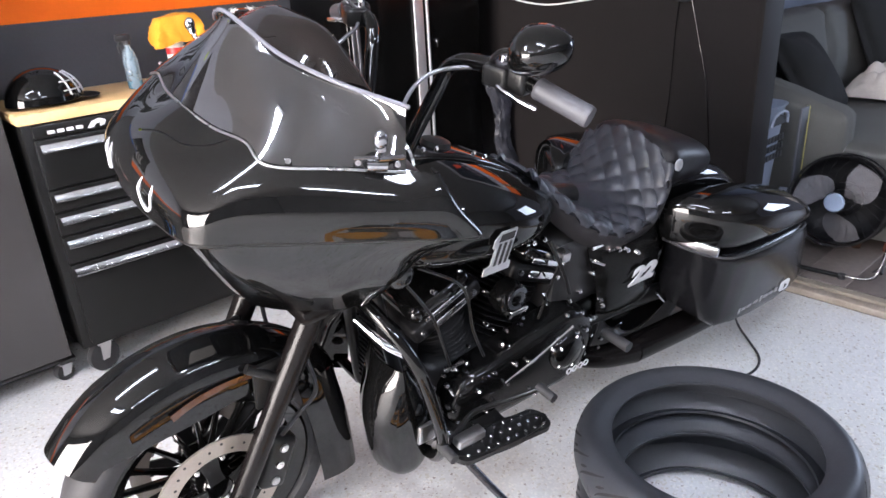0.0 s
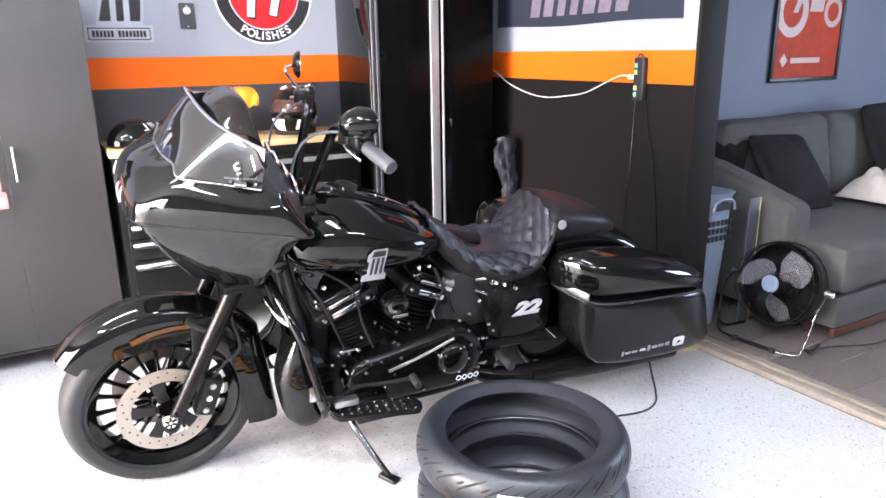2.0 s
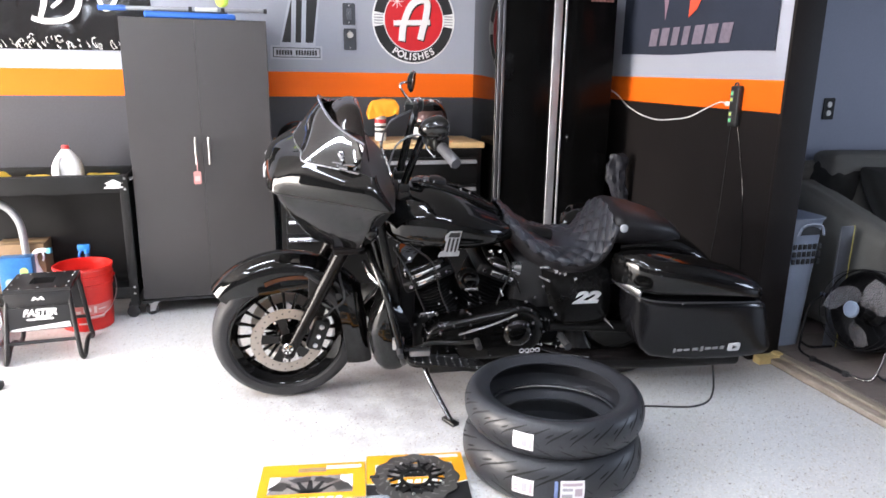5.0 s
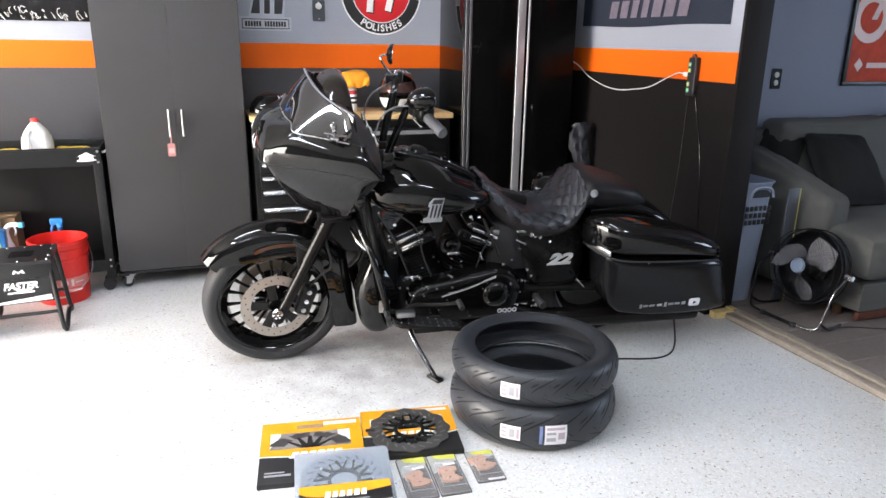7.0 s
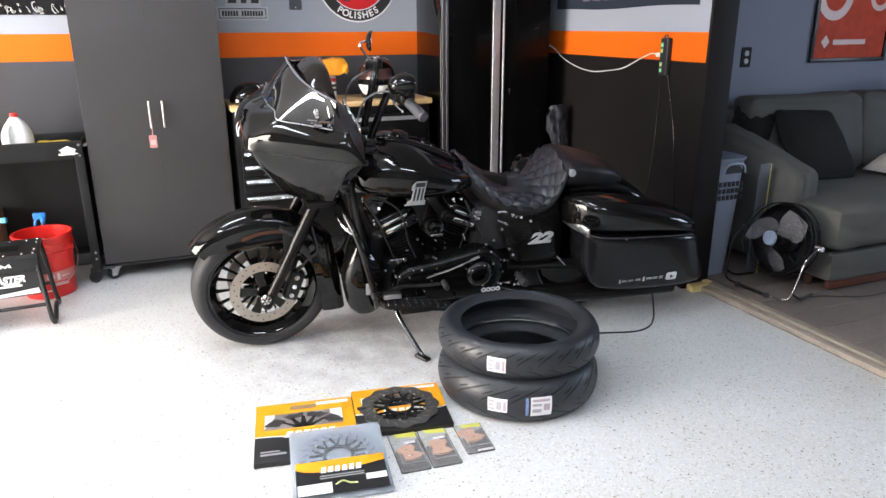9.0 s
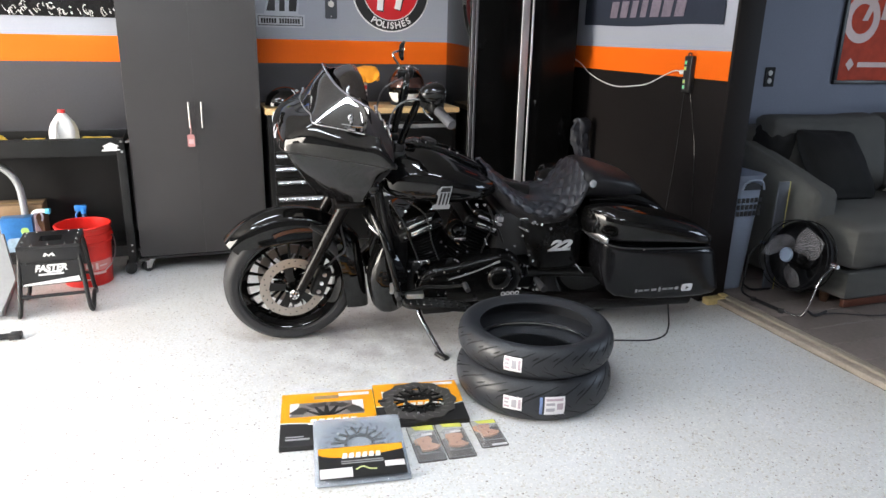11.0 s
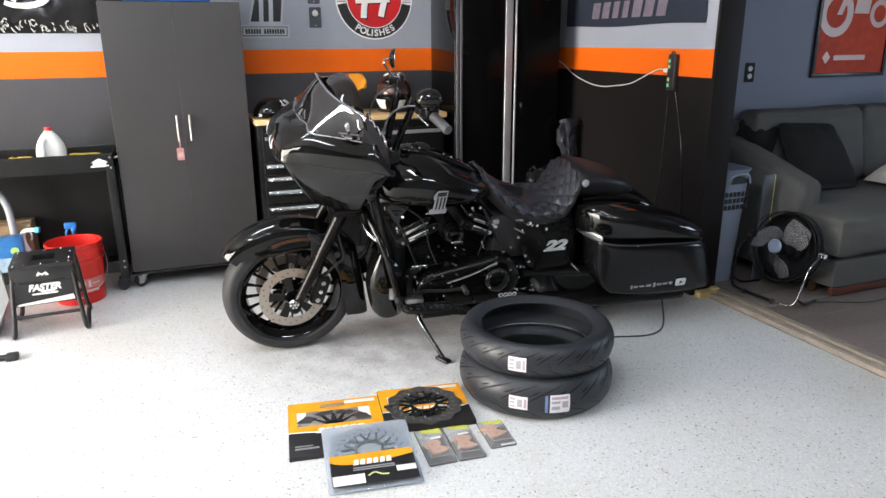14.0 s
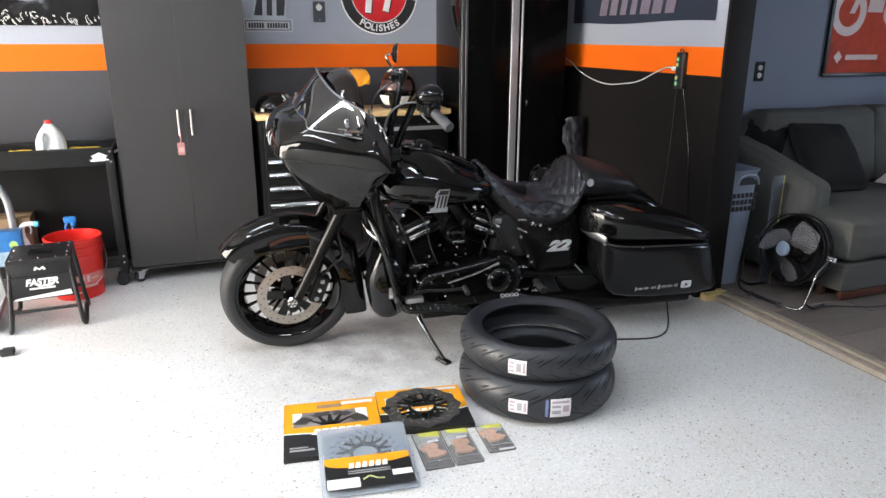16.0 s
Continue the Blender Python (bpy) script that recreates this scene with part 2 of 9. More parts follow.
def tube(bm, p0, p1, r0, r1=None, seg=16, caps=True, mi=0):
    p0, p1 = Vector(p0), Vector(p1)
    r1 = r0 if r1 is None else r1
    q = (p1 - p0).to_track_quat("Z", "Y").to_matrix()
    rings = []
    for p, r in ((p0, r0), (p1, r1)):
        rings.append([bm.verts.new(p + q @ Vector((r * math.cos(2 * math.pi * k / seg), r * math.sin(2 * math.pi * k / seg), 0))) for k in range(seg)])
    for k in range(seg):
        f = bm.faces.new((rings[0][k], rings[0][(k + 1) % seg], rings[1][(k + 1) % seg], rings[1][k]))
        f.material_index = mi
    if caps:
        bm.faces.new(list(reversed(rings[0]))).material_index = mi
        bm.faces.new(rings[1]).material_index = mi
    return bm


def smooth_path(pts, n=8):
    """Catmull-Rom through the points."""
    P = [Vector(p) for p in pts]
    P = [P[0] * 2 - P[1]] + P + [P[-1] * 2 - P[-2]]
    out = []
    for i in range(1, len(P) - 2):
        for k in range(n):
            t = k / n
            a, b, c, d = P[i - 1], P[i], P[i + 1], P[i + 2]
            out.append(0.5 * ((2 * b) + (c - a) * t + (2 * a - 5 * b + 4 * c - d) * t * t + (3 * b - a - 3 * c + d) * t ** 3))
    out.append(P[-2])
    return out


def pipe(bm, pts, r, seg=10, n=8, smooth=True, mi=0):
    """A round tube along a path; r may be a pair (start, end)."""
    P = smooth_path(pts, n) if smooth and len(pts) > 2 else [Vector(p) for p in pts]
    r0, r1 = r if isinstance(r, tuple) else (r, r)
    up = Vector((0.13, 0.21, 1)).normalized()
    rings = []
    N = None
    for i, p in enumerate(P):
        t = (P[min(i + 1, len(P) - 1)] - P[max(i - 1, 0)]).normalized()
        if N is None:
            N = t.orthogonal().normalized()
        N = (N - t * N.dot(t)).normalized()
        Bn = t.cross(N)
        rr = r0 + (r1 - r0) * i / max(1, len(P) - 1)
        rings.append([bm.verts.new(p + rr * (math.cos(2 * math.pi * k / seg) * N + math.sin(2 * math.pi * k / seg) * Bn)) for k in range(seg)])
    for a, b in zip(rings, rings[1:]):
        for k in range(seg):
            bm.faces.new((a[k], a[(k + 1) % seg], b[(k + 1) % seg], b[k])).material_index = mi
    bm.faces.new(list(reversed(rings[0]))).material_index = mi
    bm.faces.new(rings[-1]).material_index = mi
    return bm


def lathe(bm, prof, seg=48, m=None, close=False, mi=0):
    """Revolve (radius, height) pairs about z."""
    rings = []
    for r, z in prof:
        rings.append([bm.verts.new((r * math.cos(2 * math.pi * k / seg), r * math.sin(2 * math.pi * k / seg), z)) for k in range(seg)] if r > 1e-6 else [bm.verts.new((0, 0, z))])
    pairs = list(zip(rings, rings[1:])) + ([(rings[-1], rings[0])] if close else [])
    for a, b in pairs:
        for k in range(seg):
            k2 = (k + 1) % seg
            if len(a) == 1 and len(b) == 1:
                continue
            if len(a) == 1:
                f = bm.faces.new((a[0], b[k2], b[k]))
            elif len(b) == 1:
                f = bm.faces.new((a[k], a[k2], b[0]))
            else:
                f = bm.faces.new((a[k], a[k2], b[k2], b[k]))
            f.material_index = mi
    if m is not None:
        bmesh.ops.transform(bm, matrix=m, verts=[v for r in rings for v in r])
    return bm


def grid(bm, rows, closed=False, mi=0):
    """A surface through rows of points."""
    V = [[bm.verts.new(p) for p in r] for r in rows]
    for a, b in zip(V, V[1:]):
        n = len(a)
        for k in range(n if closed else n - 1):
            bm.faces.new((a[k], a[(k + 1) % n], b[(k + 1) % n], b[k])).material_index = mi
    return V


def loft(bm, rings, cap=True, mi=0):
    V = grid(bm, rings, closed=True, mi=mi)
    if cap:
        bm.faces.new(list(reversed(V[0]))).material_index = mi
        bm.faces.new(V[-1]).material_index = mi
    return bm


def thick(bm, d):
    """Give an open sheet a thickness."""
    bmesh.ops.recalc_face_normals(bm, faces=bm.faces)
    bmesh.ops.solidify(bm, geom=list(bm.faces), thickness=d)
    return bm


def plate(bm, pts, t, m=None, bev=0.0, mi=0):
    """A flat outline in x, y, raised by t along z."""
    lo = [bm.verts.new((x, y, 0)) for x, y in pts]
    hi = [bm.verts.new((x, y, t)) for x, y in pts]
    fs = [bm.faces.new(list(reversed(lo))), bm.faces.new(hi)]
    n = len(pts)
    for k in range(n):
        fs.append(bm.faces.new((lo[k], lo[(k + 1) % n], hi[(k + 1) % n], hi[k])))
    for f in fs:
        f.material_index = mi
    if m is not None:
        bmesh.ops.transform(bm, matrix=m, verts=lo + hi)
    return bm


def rrect(w, h, r, n=5, cx=0.0, cy=0.0):
    out = []
    for sx, sy, a0 in ((1, 1, 0), (-1, 1, 90), (-1, -1, 180), (1, -1, 270)):
        for k in range(n + 1):
            a = radians(a0 + 90 * k / n)
            out.append((cx + sx * (w / 2 - r) + r * math.cos(a), cy + sy * (h / 2 - r) + r * math.sin(a)))
    return out


def disc_pts(r, n=40, cx=0.0, cy=0.0):
    return [(cx + r * math.cos(2 * math.pi * k / n), cy + r * math.sin(2 * math.pi * k / n)) for k in range(n)]


def annulus(bm, r0, r1, t, seg=48, m=None, a0=0.0, a1=360.0, mi=0):
    full = abs(a1 - a0) >= 359.9
    n = seg if full else seg + 1
    vs = []
    for k in range(n):
        a = radians(a0 + (a1 - a0) * k / seg)
        c, s = math.cos(a), math.sin(a)
        vs.append([bm.verts.new((r0 * c, r0 * s, 0)), bm.verts.new((r1 * c, r1 * s, 0)), bm.verts.new((r1 * c, r1 * s, t)), bm.verts.new((r0 * c, r0 * s, t))])
    for k in range(n if full else n - 1):
        a, b = vs[k], vs[(k + 1) % n]
        for i in range(4):
            bm.faces.new((a[i], b[i], b[(i + 1) % 4], a[(i + 1) % 4])).material_index = mi
    if not full:
        bm.faces.new(list(reversed(vs[0]))).material_index = mi
        bm.faces.new(vs[-1]).material_index = mi
    if m is not None:
        bmesh.ops.transform(bm, matrix=m, verts=[v for q in vs for v in q])
    return bm


def ellipsoid(bm, c, r, u=20, v=12, m=None, mi=0):
    res = bmesh.ops.create_uvsphere(bm, u_segments=u, v_segments=v, radius=1.0)
    mm = Matrix.LocRotScale(c, None, r)
    bmesh.ops.transform(bm, matrix=mm if m is None else m @ mm, verts=res["verts"])
    for f in {f for w in res["verts"] for f in w.link_faces}:
        f.material_index = mi
    return bm


def text_mesh(body, size, depth=0.001, shear=0.0, fat=0.0):
    cu = bpy.data.curves.new("lettering", "FONT")
    cu.body, cu.size, cu.extrude, cu.shear, cu.offset = body, size, depth, shear, fat
    cu.align_x, cu.align_y = "CENTER", "CENTER"
    ob = bpy.data.objects.new("lettering", cu)
    scene.collection.objects.link(ob)
    dg = bpy.context.evaluated_depsgraph_get()
    me = bpy.data.meshes.new_from_object(ob.evaluated_get(dg))
    bpy.data.objects.remove(ob)
    bpy.data.curves.remove(cu)
    return me


def lettering(body, size, material, parent, m, name="lettering", depth=0.001, shear=0.0, fat=0.0):
    me = text_mesh(body, size, depth, shear, fat)
    me.materials.clear()
    me.materials.append(material)
    ob = new(name, me)
    ob.parent = parent
    ob.matrix_basis = m
    return ob


FRONT = pose(0, 0, 0, 90, 0, 0)      # x, y of an outline -> x, z of a wall that faces -y
WESTWARD = pose(0, 0, 0, 90, 0, -90)  # the same for a wall that faces -x

# ---- the large structure ----
YB, XR, SOUTH, CEIL_Z = 2.221, 2.389, -5.0, 2.75
YL, END_Y, XW = 1.09, 0.34, 2.553     # lounge wall, free end of the side wall, its far face
ZB, ZT = 1.300, 1.458                 # the orange stripe


def banded_wall(name, axis, face, back, a0, a1, low, label):
    """A wall whose room face is painted in three bands; axis 'y' faces -y, 'x' faces -x."""
    bm = B()
    for z0, z1, mi in ((0, ZB, 1), (ZB, ZT, 2), (ZT, CEIL_Z, 0)):
        if axis == "y":
            box(bm, a0, a1, face, back, z0, z1, mi=mi)
        else:
            box(bm, face, back, a0, a1, z0, z1, mi=mi)
    bmesh.ops.remove_doubles(bm, verts=bm.verts, dist=0.0001)
    return solid(name, bm, [WALL_UP, low, ORANGE], label, "wall", kind="structure")


bm = B()
box(bm, WEST - 0.2, 2.47, SOUTH - 0.2, YB + 0.15, -0.12, 0.0)
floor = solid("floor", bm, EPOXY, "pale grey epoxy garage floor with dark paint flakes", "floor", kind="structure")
banded_wall("wall_north", "y", YB, YB + 0.15, WEST, XW, WALL_LOW, "garage wall, grey over an orange stripe over charcoal")
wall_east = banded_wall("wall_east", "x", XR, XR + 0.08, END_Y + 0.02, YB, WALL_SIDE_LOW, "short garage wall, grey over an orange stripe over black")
bm = B()
box(bm, XR + 0.08, XW, END_Y + 0.02, YB, 0.0, CEIL_Z)
solid("wall_east_lounge_side", bm, LOUNGE_WALL, "slate blue lounge face of the short wall", "wall", kind="structure")
bm = B()
box(bm, XR - 0.004, XW + 0.004, END_Y, END_Y + 0.02, 0.03, CEIL_Z, 0.003)
solid("trim_wall_end", bm, WALL_SIDE_LOW, "black painted casing board on the free end of the wall", "trim", kind="structure")
bm = B()
box(bm, XW, EAST + 0.15, YL, YL + 0.15, 0.0, CEIL_Z)
solid("wall_lounge", bm, LOUNGE_WALL, "slate blue painted lounge wall behind the sofa", "wall", kind="structure")
# unseen wall; its opening is added to hold the lounge fill light
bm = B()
for y0, y1, z0, z1 in ((SOUTH, FILL_Y0, 0.0, CEIL_Z), (FILL_Y1, YL, 0.0, CEIL_Z), (FILL_Y0, FILL_Y1, 0.0, FILL_Z0), (FILL_Y0, FILL_Y1, FILL_Z1, CEIL_Z)):
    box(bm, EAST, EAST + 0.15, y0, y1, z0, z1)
solid("wall_lounge_east", bm, LOUNGE_WALL, "plain unseen slate blue lounge side wall round an added opening", "wall", kind="structure")
bm = B()
box(bm, WEST - 0.2, EAST + 0.15, SOUTH - 0.15, SOUTH, 0.0, CEIL_Z)
solid("wall_south", bm, OUTW, "plain grey painted garage wall", "wall", kind="structure")
# the wall with the open garage door
bm = B()
box(bm, WEST - 0.2, WEST, SOUTH, DOOR_Y0, 0.0, CEIL_Z)
box(bm, WEST - 0.2, WEST, DOOR_Y1, YB + 0.15, 0.0, CEIL_Z)
box(bm, WEST - 0.2, WEST, DOOR_Y0, DOOR_Y1, DOOR_Z, CEIL_Z)
solid("wall_west", bm, OUTW, "plain grey wall round the open garage door", "wall", kind="structure")
bm = B()
box(bm, WEST - 0.2, EAST + 0.15, SOUTH - 0.15, YB + 0.15, CEIL_Z, CEIL_Z + 0.12)
solid("ceiling", bm, CEIL, "plain grey painted ceiling", "ceiling", kind="structure")
bm = B()
box(bm, -60, WEST - 0.2, -60, 60, -0.14, -0.02)
solid("ground", bm, mat("concrete_drive", (0.36, 0.35, 0.33), 0.8, var=0.12, scale=1.5), "pale concrete drive outside the open door", "ground", kind="structure")

# threshold: timber edge strips between the garage slab and the raised lounge floor
TIMBER = mat("worn_pale_timber", (0.35, 0.295, 0.245), 0.7, var=0.28, scale=7, fine=60, bump=0.2)
THRESH = mat("grey_threshold_strip", (0.30, 0.26, 0.21), 0.55, var=0.2, scale=8, fine=70, bump=0.15)
sill = thing("threshold", "worn pale timber edging of the lounge floor", "threshold", kind="structure")
bm = B()
box(bm, 2.47, 2.525, SOUTH, END_Y - 0.012, 0.0, 0.030, 0.006)
part("edge_board", bm, TIMBER, sill)
bm = B()
box(bm, 2.525, 2.575, SOUTH, END_Y - 0.012, 0.0, 0.042, 0.008)
part("nosing", bm, THRESH, sill)
bm = B()
box(bm, 2.40, 2.53, END_Y - 0.055, END_Y - 0.002, 0.0, 0.04, 0.004)
box(bm, 2.51, 2.55, END_Y - 0.05, END_Y - 0.004, 0.04, 0.05, 0.002)
solid("wood_offcut", bm, mat("raw_pine", (0.62, 0.48, 0.22), 0.7, var=0.15, scale=12), "raw yellow pine block at the foot of the wall end", "timber block")
# ceiling lamps: twin tube shop lights
LAMP = mat("led_tube", (0.875, 0.955, 1.0), 0.4, var=0.0, bump=0, emit=LED_STRENGTH)
HOUSING = mat("white_lamp_housing", (0.75, 0.75, 0.75), 0.4, var=0.04)
for k, (x, y, rz) in enumerate(LED_PLACES):
    lt = thing("shop_light", "white twin-tube shop light fixed under the ceiling", "ceiling light", pose(x, y, CEIL_Z, 0, 0, rz), "garage shop lights")
    bm = B()
    box(bm, -0.62, 0.62, -0.09, 0.09, -0.045, 0.0, 0.01)
    part("housing", bm, HOUSING, lt)
    for sy in (-0.045, 0.045):
        bm = B()
        tube(bm, (-0.59, sy, -0.074), (0.59, sy, -0.074), 0.027, seg=16)
        part("tube", bm, LAMP, lt, "glowing white light tube")

# ---- garage: furniture along the back wall ----


def castor(parent, x, y, r=0.038, rz=0.0, top=0.1, fork=STEEL):
    c = new("castor")
    c.parent = parent
    c.matrix_basis = pose(x, y, 0, 0, 0, rz)
    bm = B()
    tube(bm, (0, -0.014, r), (0, 0.014, r), r, seg=24)
    bmesh.ops.bevel(bm, geom=[e for e in bm.edges if e.calc_face_angle(0) > 1.0], offset=0.004, segments=2, affect="EDGES")
    part("wheel", bm, RUBBER, c)
    bm = B()
    for s in (-1, 1):
        plate(bm, [(-0.016, r - 0.012), (0.012, r - 0.012), (0.034, top - 0.012), (-0.012, top - 0.012)], 0.003, FRONT @ pose(0.0, 0, s * 0.018))
    box(bm, -0.022, 0.042, -0.026, 0.026, top - 0.014, top, 0.002)
    tube(bm, (0, -0.022, r), (0, 0.022, r), 0.006, seg=10)
    part("fork", bm, fork, c, "zinc-plated castor fork" if fork is STEEL else "")
    return c


def tall_cabinet():
    x0, x1, y0, y1, z0, z1 = -0.785, 0.008, 1.805, 2.19, 0.105, 1.742
    t = thing("tall_cabinet", "tall charcoal two-door garage cabinet on a castor dolly", "cabinet", pose(x0, y0, 0))
    w, d = x1 - x0, y1 - y0
    bm = B()
    box(bm, 0, w, 0.022, d, z0, z1, 0.004)
    part("body", bm, CABINET, t)
    mid = 0.397
    for a, b in ((0.003, mid - 0.0003), (mid + 0.0003, w - 0.003)):
        bm = B()
        box(bm, a, b, 0.0, 0.021, z0 + 0.006, z1 - 0.004, 0.0006, 1)
        dr = part("door", bm, CABINET, t)
        hx = mid - 0.037 if a < 0.1 else mid + 0.037
        bm = B()
        tube(bm, (hx, -0.026, 0.925), (hx, -0.026, 1.082), 0.006, seg=12)
        for z in (0.955, 1.052):
            tube(bm, (hx, -0.026, z), (hx, 0.004, z), 0.0045, seg=10)
        part("handle", bm, mat("satin_nickel", (0.46, 0.45, 0.44), 0.3, metal=1.0, var=0.08, bump=0.01), dr, "slim satin nickel bar handle")
    bm = B()
    box(bm, 0.02, w - 0.02, 0.01, d - 0.02, 0.088, 0.104, 0.003)
    box(bm, -0.01, 0.05, 0.0, d, 0.082, 0.1, 0.003)
    box(bm, w - 0.05, w + 0.01, 0.0, d, 0.082, 0.1, 0.003)
    part("dolly_frame", bm, POWDER, t)
    for x in (0.035, w - 0.035):
        for y in (0.05, d - 0.05):
            castor(t, x, y, 0.036, 20, 0.084)
    # pink tag on the handle
    tag = thing("hang_tag", "pink luggage tag hanging from a cabinet handle", "tag", pose(x0 + mid - 0.037, y0 - 0.036, 0.848))
    bm = B()
    plate(bm, rrect(0.042, 0.075, 0.008), 0.003, FRONT)
    part("card", bm, mat("pink_tag_card", (0.45, 0.20, 0.19), 0.5), tag)
    bm = B()
    plate(bm, rrect(0.03, 0.03, 0.004, cy=-0.005), 0.001, FRONT @ pose(0, 0, 0.003))
    part("window", bm, mat("tag_window", (0.5, 0.35, 0.33), 0.3), tag)
    bm = B()
    pipe(bm, [(0, 0.0, 0.036), (0.004, 0.002, 0.08), (0.0, 0.006, 0.13)], 0.0025, seg=6)
    part("strap", bm, mat("pink_strap", (0.5, 0.25, 0.24), 0.5), tag)
    return t


tall_cabinet()

# squeegee pole and blue mop lying on the cabinet
top = 1.742
pole = thing("mop_pole", "grey telescopic pole with a blue grip lying on the cabinet", "mop", pose(0, 1.90, top + 0.0))
bm = B()
tube(bm, (-0.755, 0.05, 0.055), (0.0, 0.055, 0.062), 0.012, seg=14)
part("shaft", bm, mat("grey_pole_paint", (0.28, 0.29, 0.31), 0.35), pole)
bm = B()
tube(bm, (-0.90, 0.048, 0.052), (-0.755, 0.05, 0.055), 0.015, seg=14)
part("grip", bm, mat("blue_grip", (0.03, 0.10, 0.42), 0.5), pole)
for x, y, r in ((-0.42, 0.0505, 0.0165), (-0.24, 0.0505, 0.0165), (0.0, 0.055, 0.014)):
    bm = B()
    tube(bm, (x, y, 0.0065 + y), (x + 0.02, y, 0.0065 + y), r, seg=14)
    part("collar", bm, PLASTIC, pole)
bm = B()
tube(bm, (-0.385, 0.0505, 0.0575), (-0.26, 0.0507, 0.059), 0.0135, seg=14)
part("label", bm, WHITE, pole, "white printed sleeve")
mop = thing("floor_mop", "flat blue microfibre mop lying on top of the cabinet", "mop", pose(-0.405, 1.87, top))
bm = B()
box(bm, -0.245, 0.245, -0.05, 0.05, 0.0, 0.034, 0.012, 3)
for v in bm.verts:
    v.co.z += 0.004 * math.sin(v.co.x * 70) * (1 if v.co.z > 0.02 else 0)
part("pad", bm, mat("blue_microfibre", (0.02, 0.10, 0.40), 0.8, bump=0.5, fine=140), mop)
bm = B()
box(bm, -0.2, 0.2, -0.022, 0.022, 0.034, 0.042, 0.003)
part("back_plate", bm, PLASTIC, mop)

# parking aid: a tennis ball hung from the ceiling on a grey sleeved cord
ball = thing("parking_ball", "tennis ball hung from the ceiling on a grey sleeve", "ball", pose(-0.223, 1.45, 1.813))
bm = B()
tube(bm, (0, 0, 0.03), (0.004, 0, CEIL_Z - 1.815), 0.020, 0.018, seg=20)
part("foam_sleeve", bm, mat("grey_foam", (0.16, 0.16, 0.17), 0.8), ball)
bm = B()
ellipsoid(bm, (0, 0, 0), (0.033, 0.033, 0.033), 24, 16)
part("tennis_ball", bm, mat("tennis_felt", (0.46, 0.62, 0.08), 0.85, fine=200, bump=0.4), ball)



def banner():
    """Black vinyl banner with pale swirls on the wall."""
    t = thing("wall_banner", "glossy black vinyl banner with white print pinned to the wall", "banner", pose(-1.55, YB - 0.004, 1.566))
    vin = mat("black_banner_vinyl", (0.010, 0.0095, 0.010), 0.17, coat=0.3, scale=5, bump=0.1)
    bm = B()
    nx, nz = 50, 24
    rows = []
    for j in range(nz + 1):
        rows.append([(0.90 * i / nx, -0.006 - 0.007 * noise.noise((i * 0.23, j * 0.3, 1.7)) - 0.007 * abs(noise.noise((i * 0.6, j * 0.35, 4.2))) * (1.4 - j / nz), 0.85 * j / nz) for i in range(nx + 1)])
    grid(bm, rows)
    thick(bm, 0.002)
    part("vinyl", bm, vin, t)
    # bold white script, drawn as plain strokes
    ink = mat("cream_print", (0.66, 0.65, 0.62), 0.5, var=0.06, bump=0)
    strokes = (((0.09, 0.175), (0.16, 0.160), (0.29, 0.165), (0.385, 0.215), (0.425, 0.32), (0.42, 0.46)), ((0.15, 0.18), (0.185, 0.27), (0.195, 0.40), (0.19, 0.55)),
               ((0.27, 0.47), (0.33, 0.40), (0.30, 0.29), (0.23, 0.235)), ((0.465, 0.285), (0.525, 0.320), (0.585, 0.235), (0.66, 0.285), (0.69, 0.40)), ((0.50, 0.45), (0.58, 0.40), (0.66, 0.50)))
    for k, pts in enumerate(strokes):
        bm = B()
        mid = smooth_path([(0.90 - 0.8 * (0.90 - x), 0.0, z) for x, z in pts], 8)
        rows = []
        for i, q in enumerate(mid):
            u = (mid[min(i + 1, len(mid) - 1)] - mid[max(i - 1, 0)]).normalized()
            w = (0.017 if k < 2 else 0.012) * (0.55 + 0.45 * math.sin(math.pi * (0.15 + 0.7 * i / len(mid))))
            side = Vector((-u.z, 0, u.x))
            rows.append([q + side * w + Vector((0, -0.030, 0)), q - side * w + Vector((0, -0.030, 0))])
        grid(bm, rows)
        thick(bm, 0.002)
        part("white_stroke", bm, ink, t)
    rnd = random.Random(4)
    for k in range(60):
        bm = B()
        x, z = 0.03 + 0.84 * rnd.random(), 0.016 + 0.052 * rnd.random() ** 1.3
        a0, sz = 6.28 * rnd.random(), 0.008 + 0.013 * rnd.random()
        pts = [(x + sz * math.cos(a0 + a * 1.2), -0.024, z + sz * 1.3 * math.sin(a0 * 0.7 + a * 1.5)) for a in (0, 0.7, 1.4, 2.1)]
        pipe(bm, pts, (0.0028, 0.0010), seg=5, n=3)
        part("white_scroll", bm, ink, t)


banner()


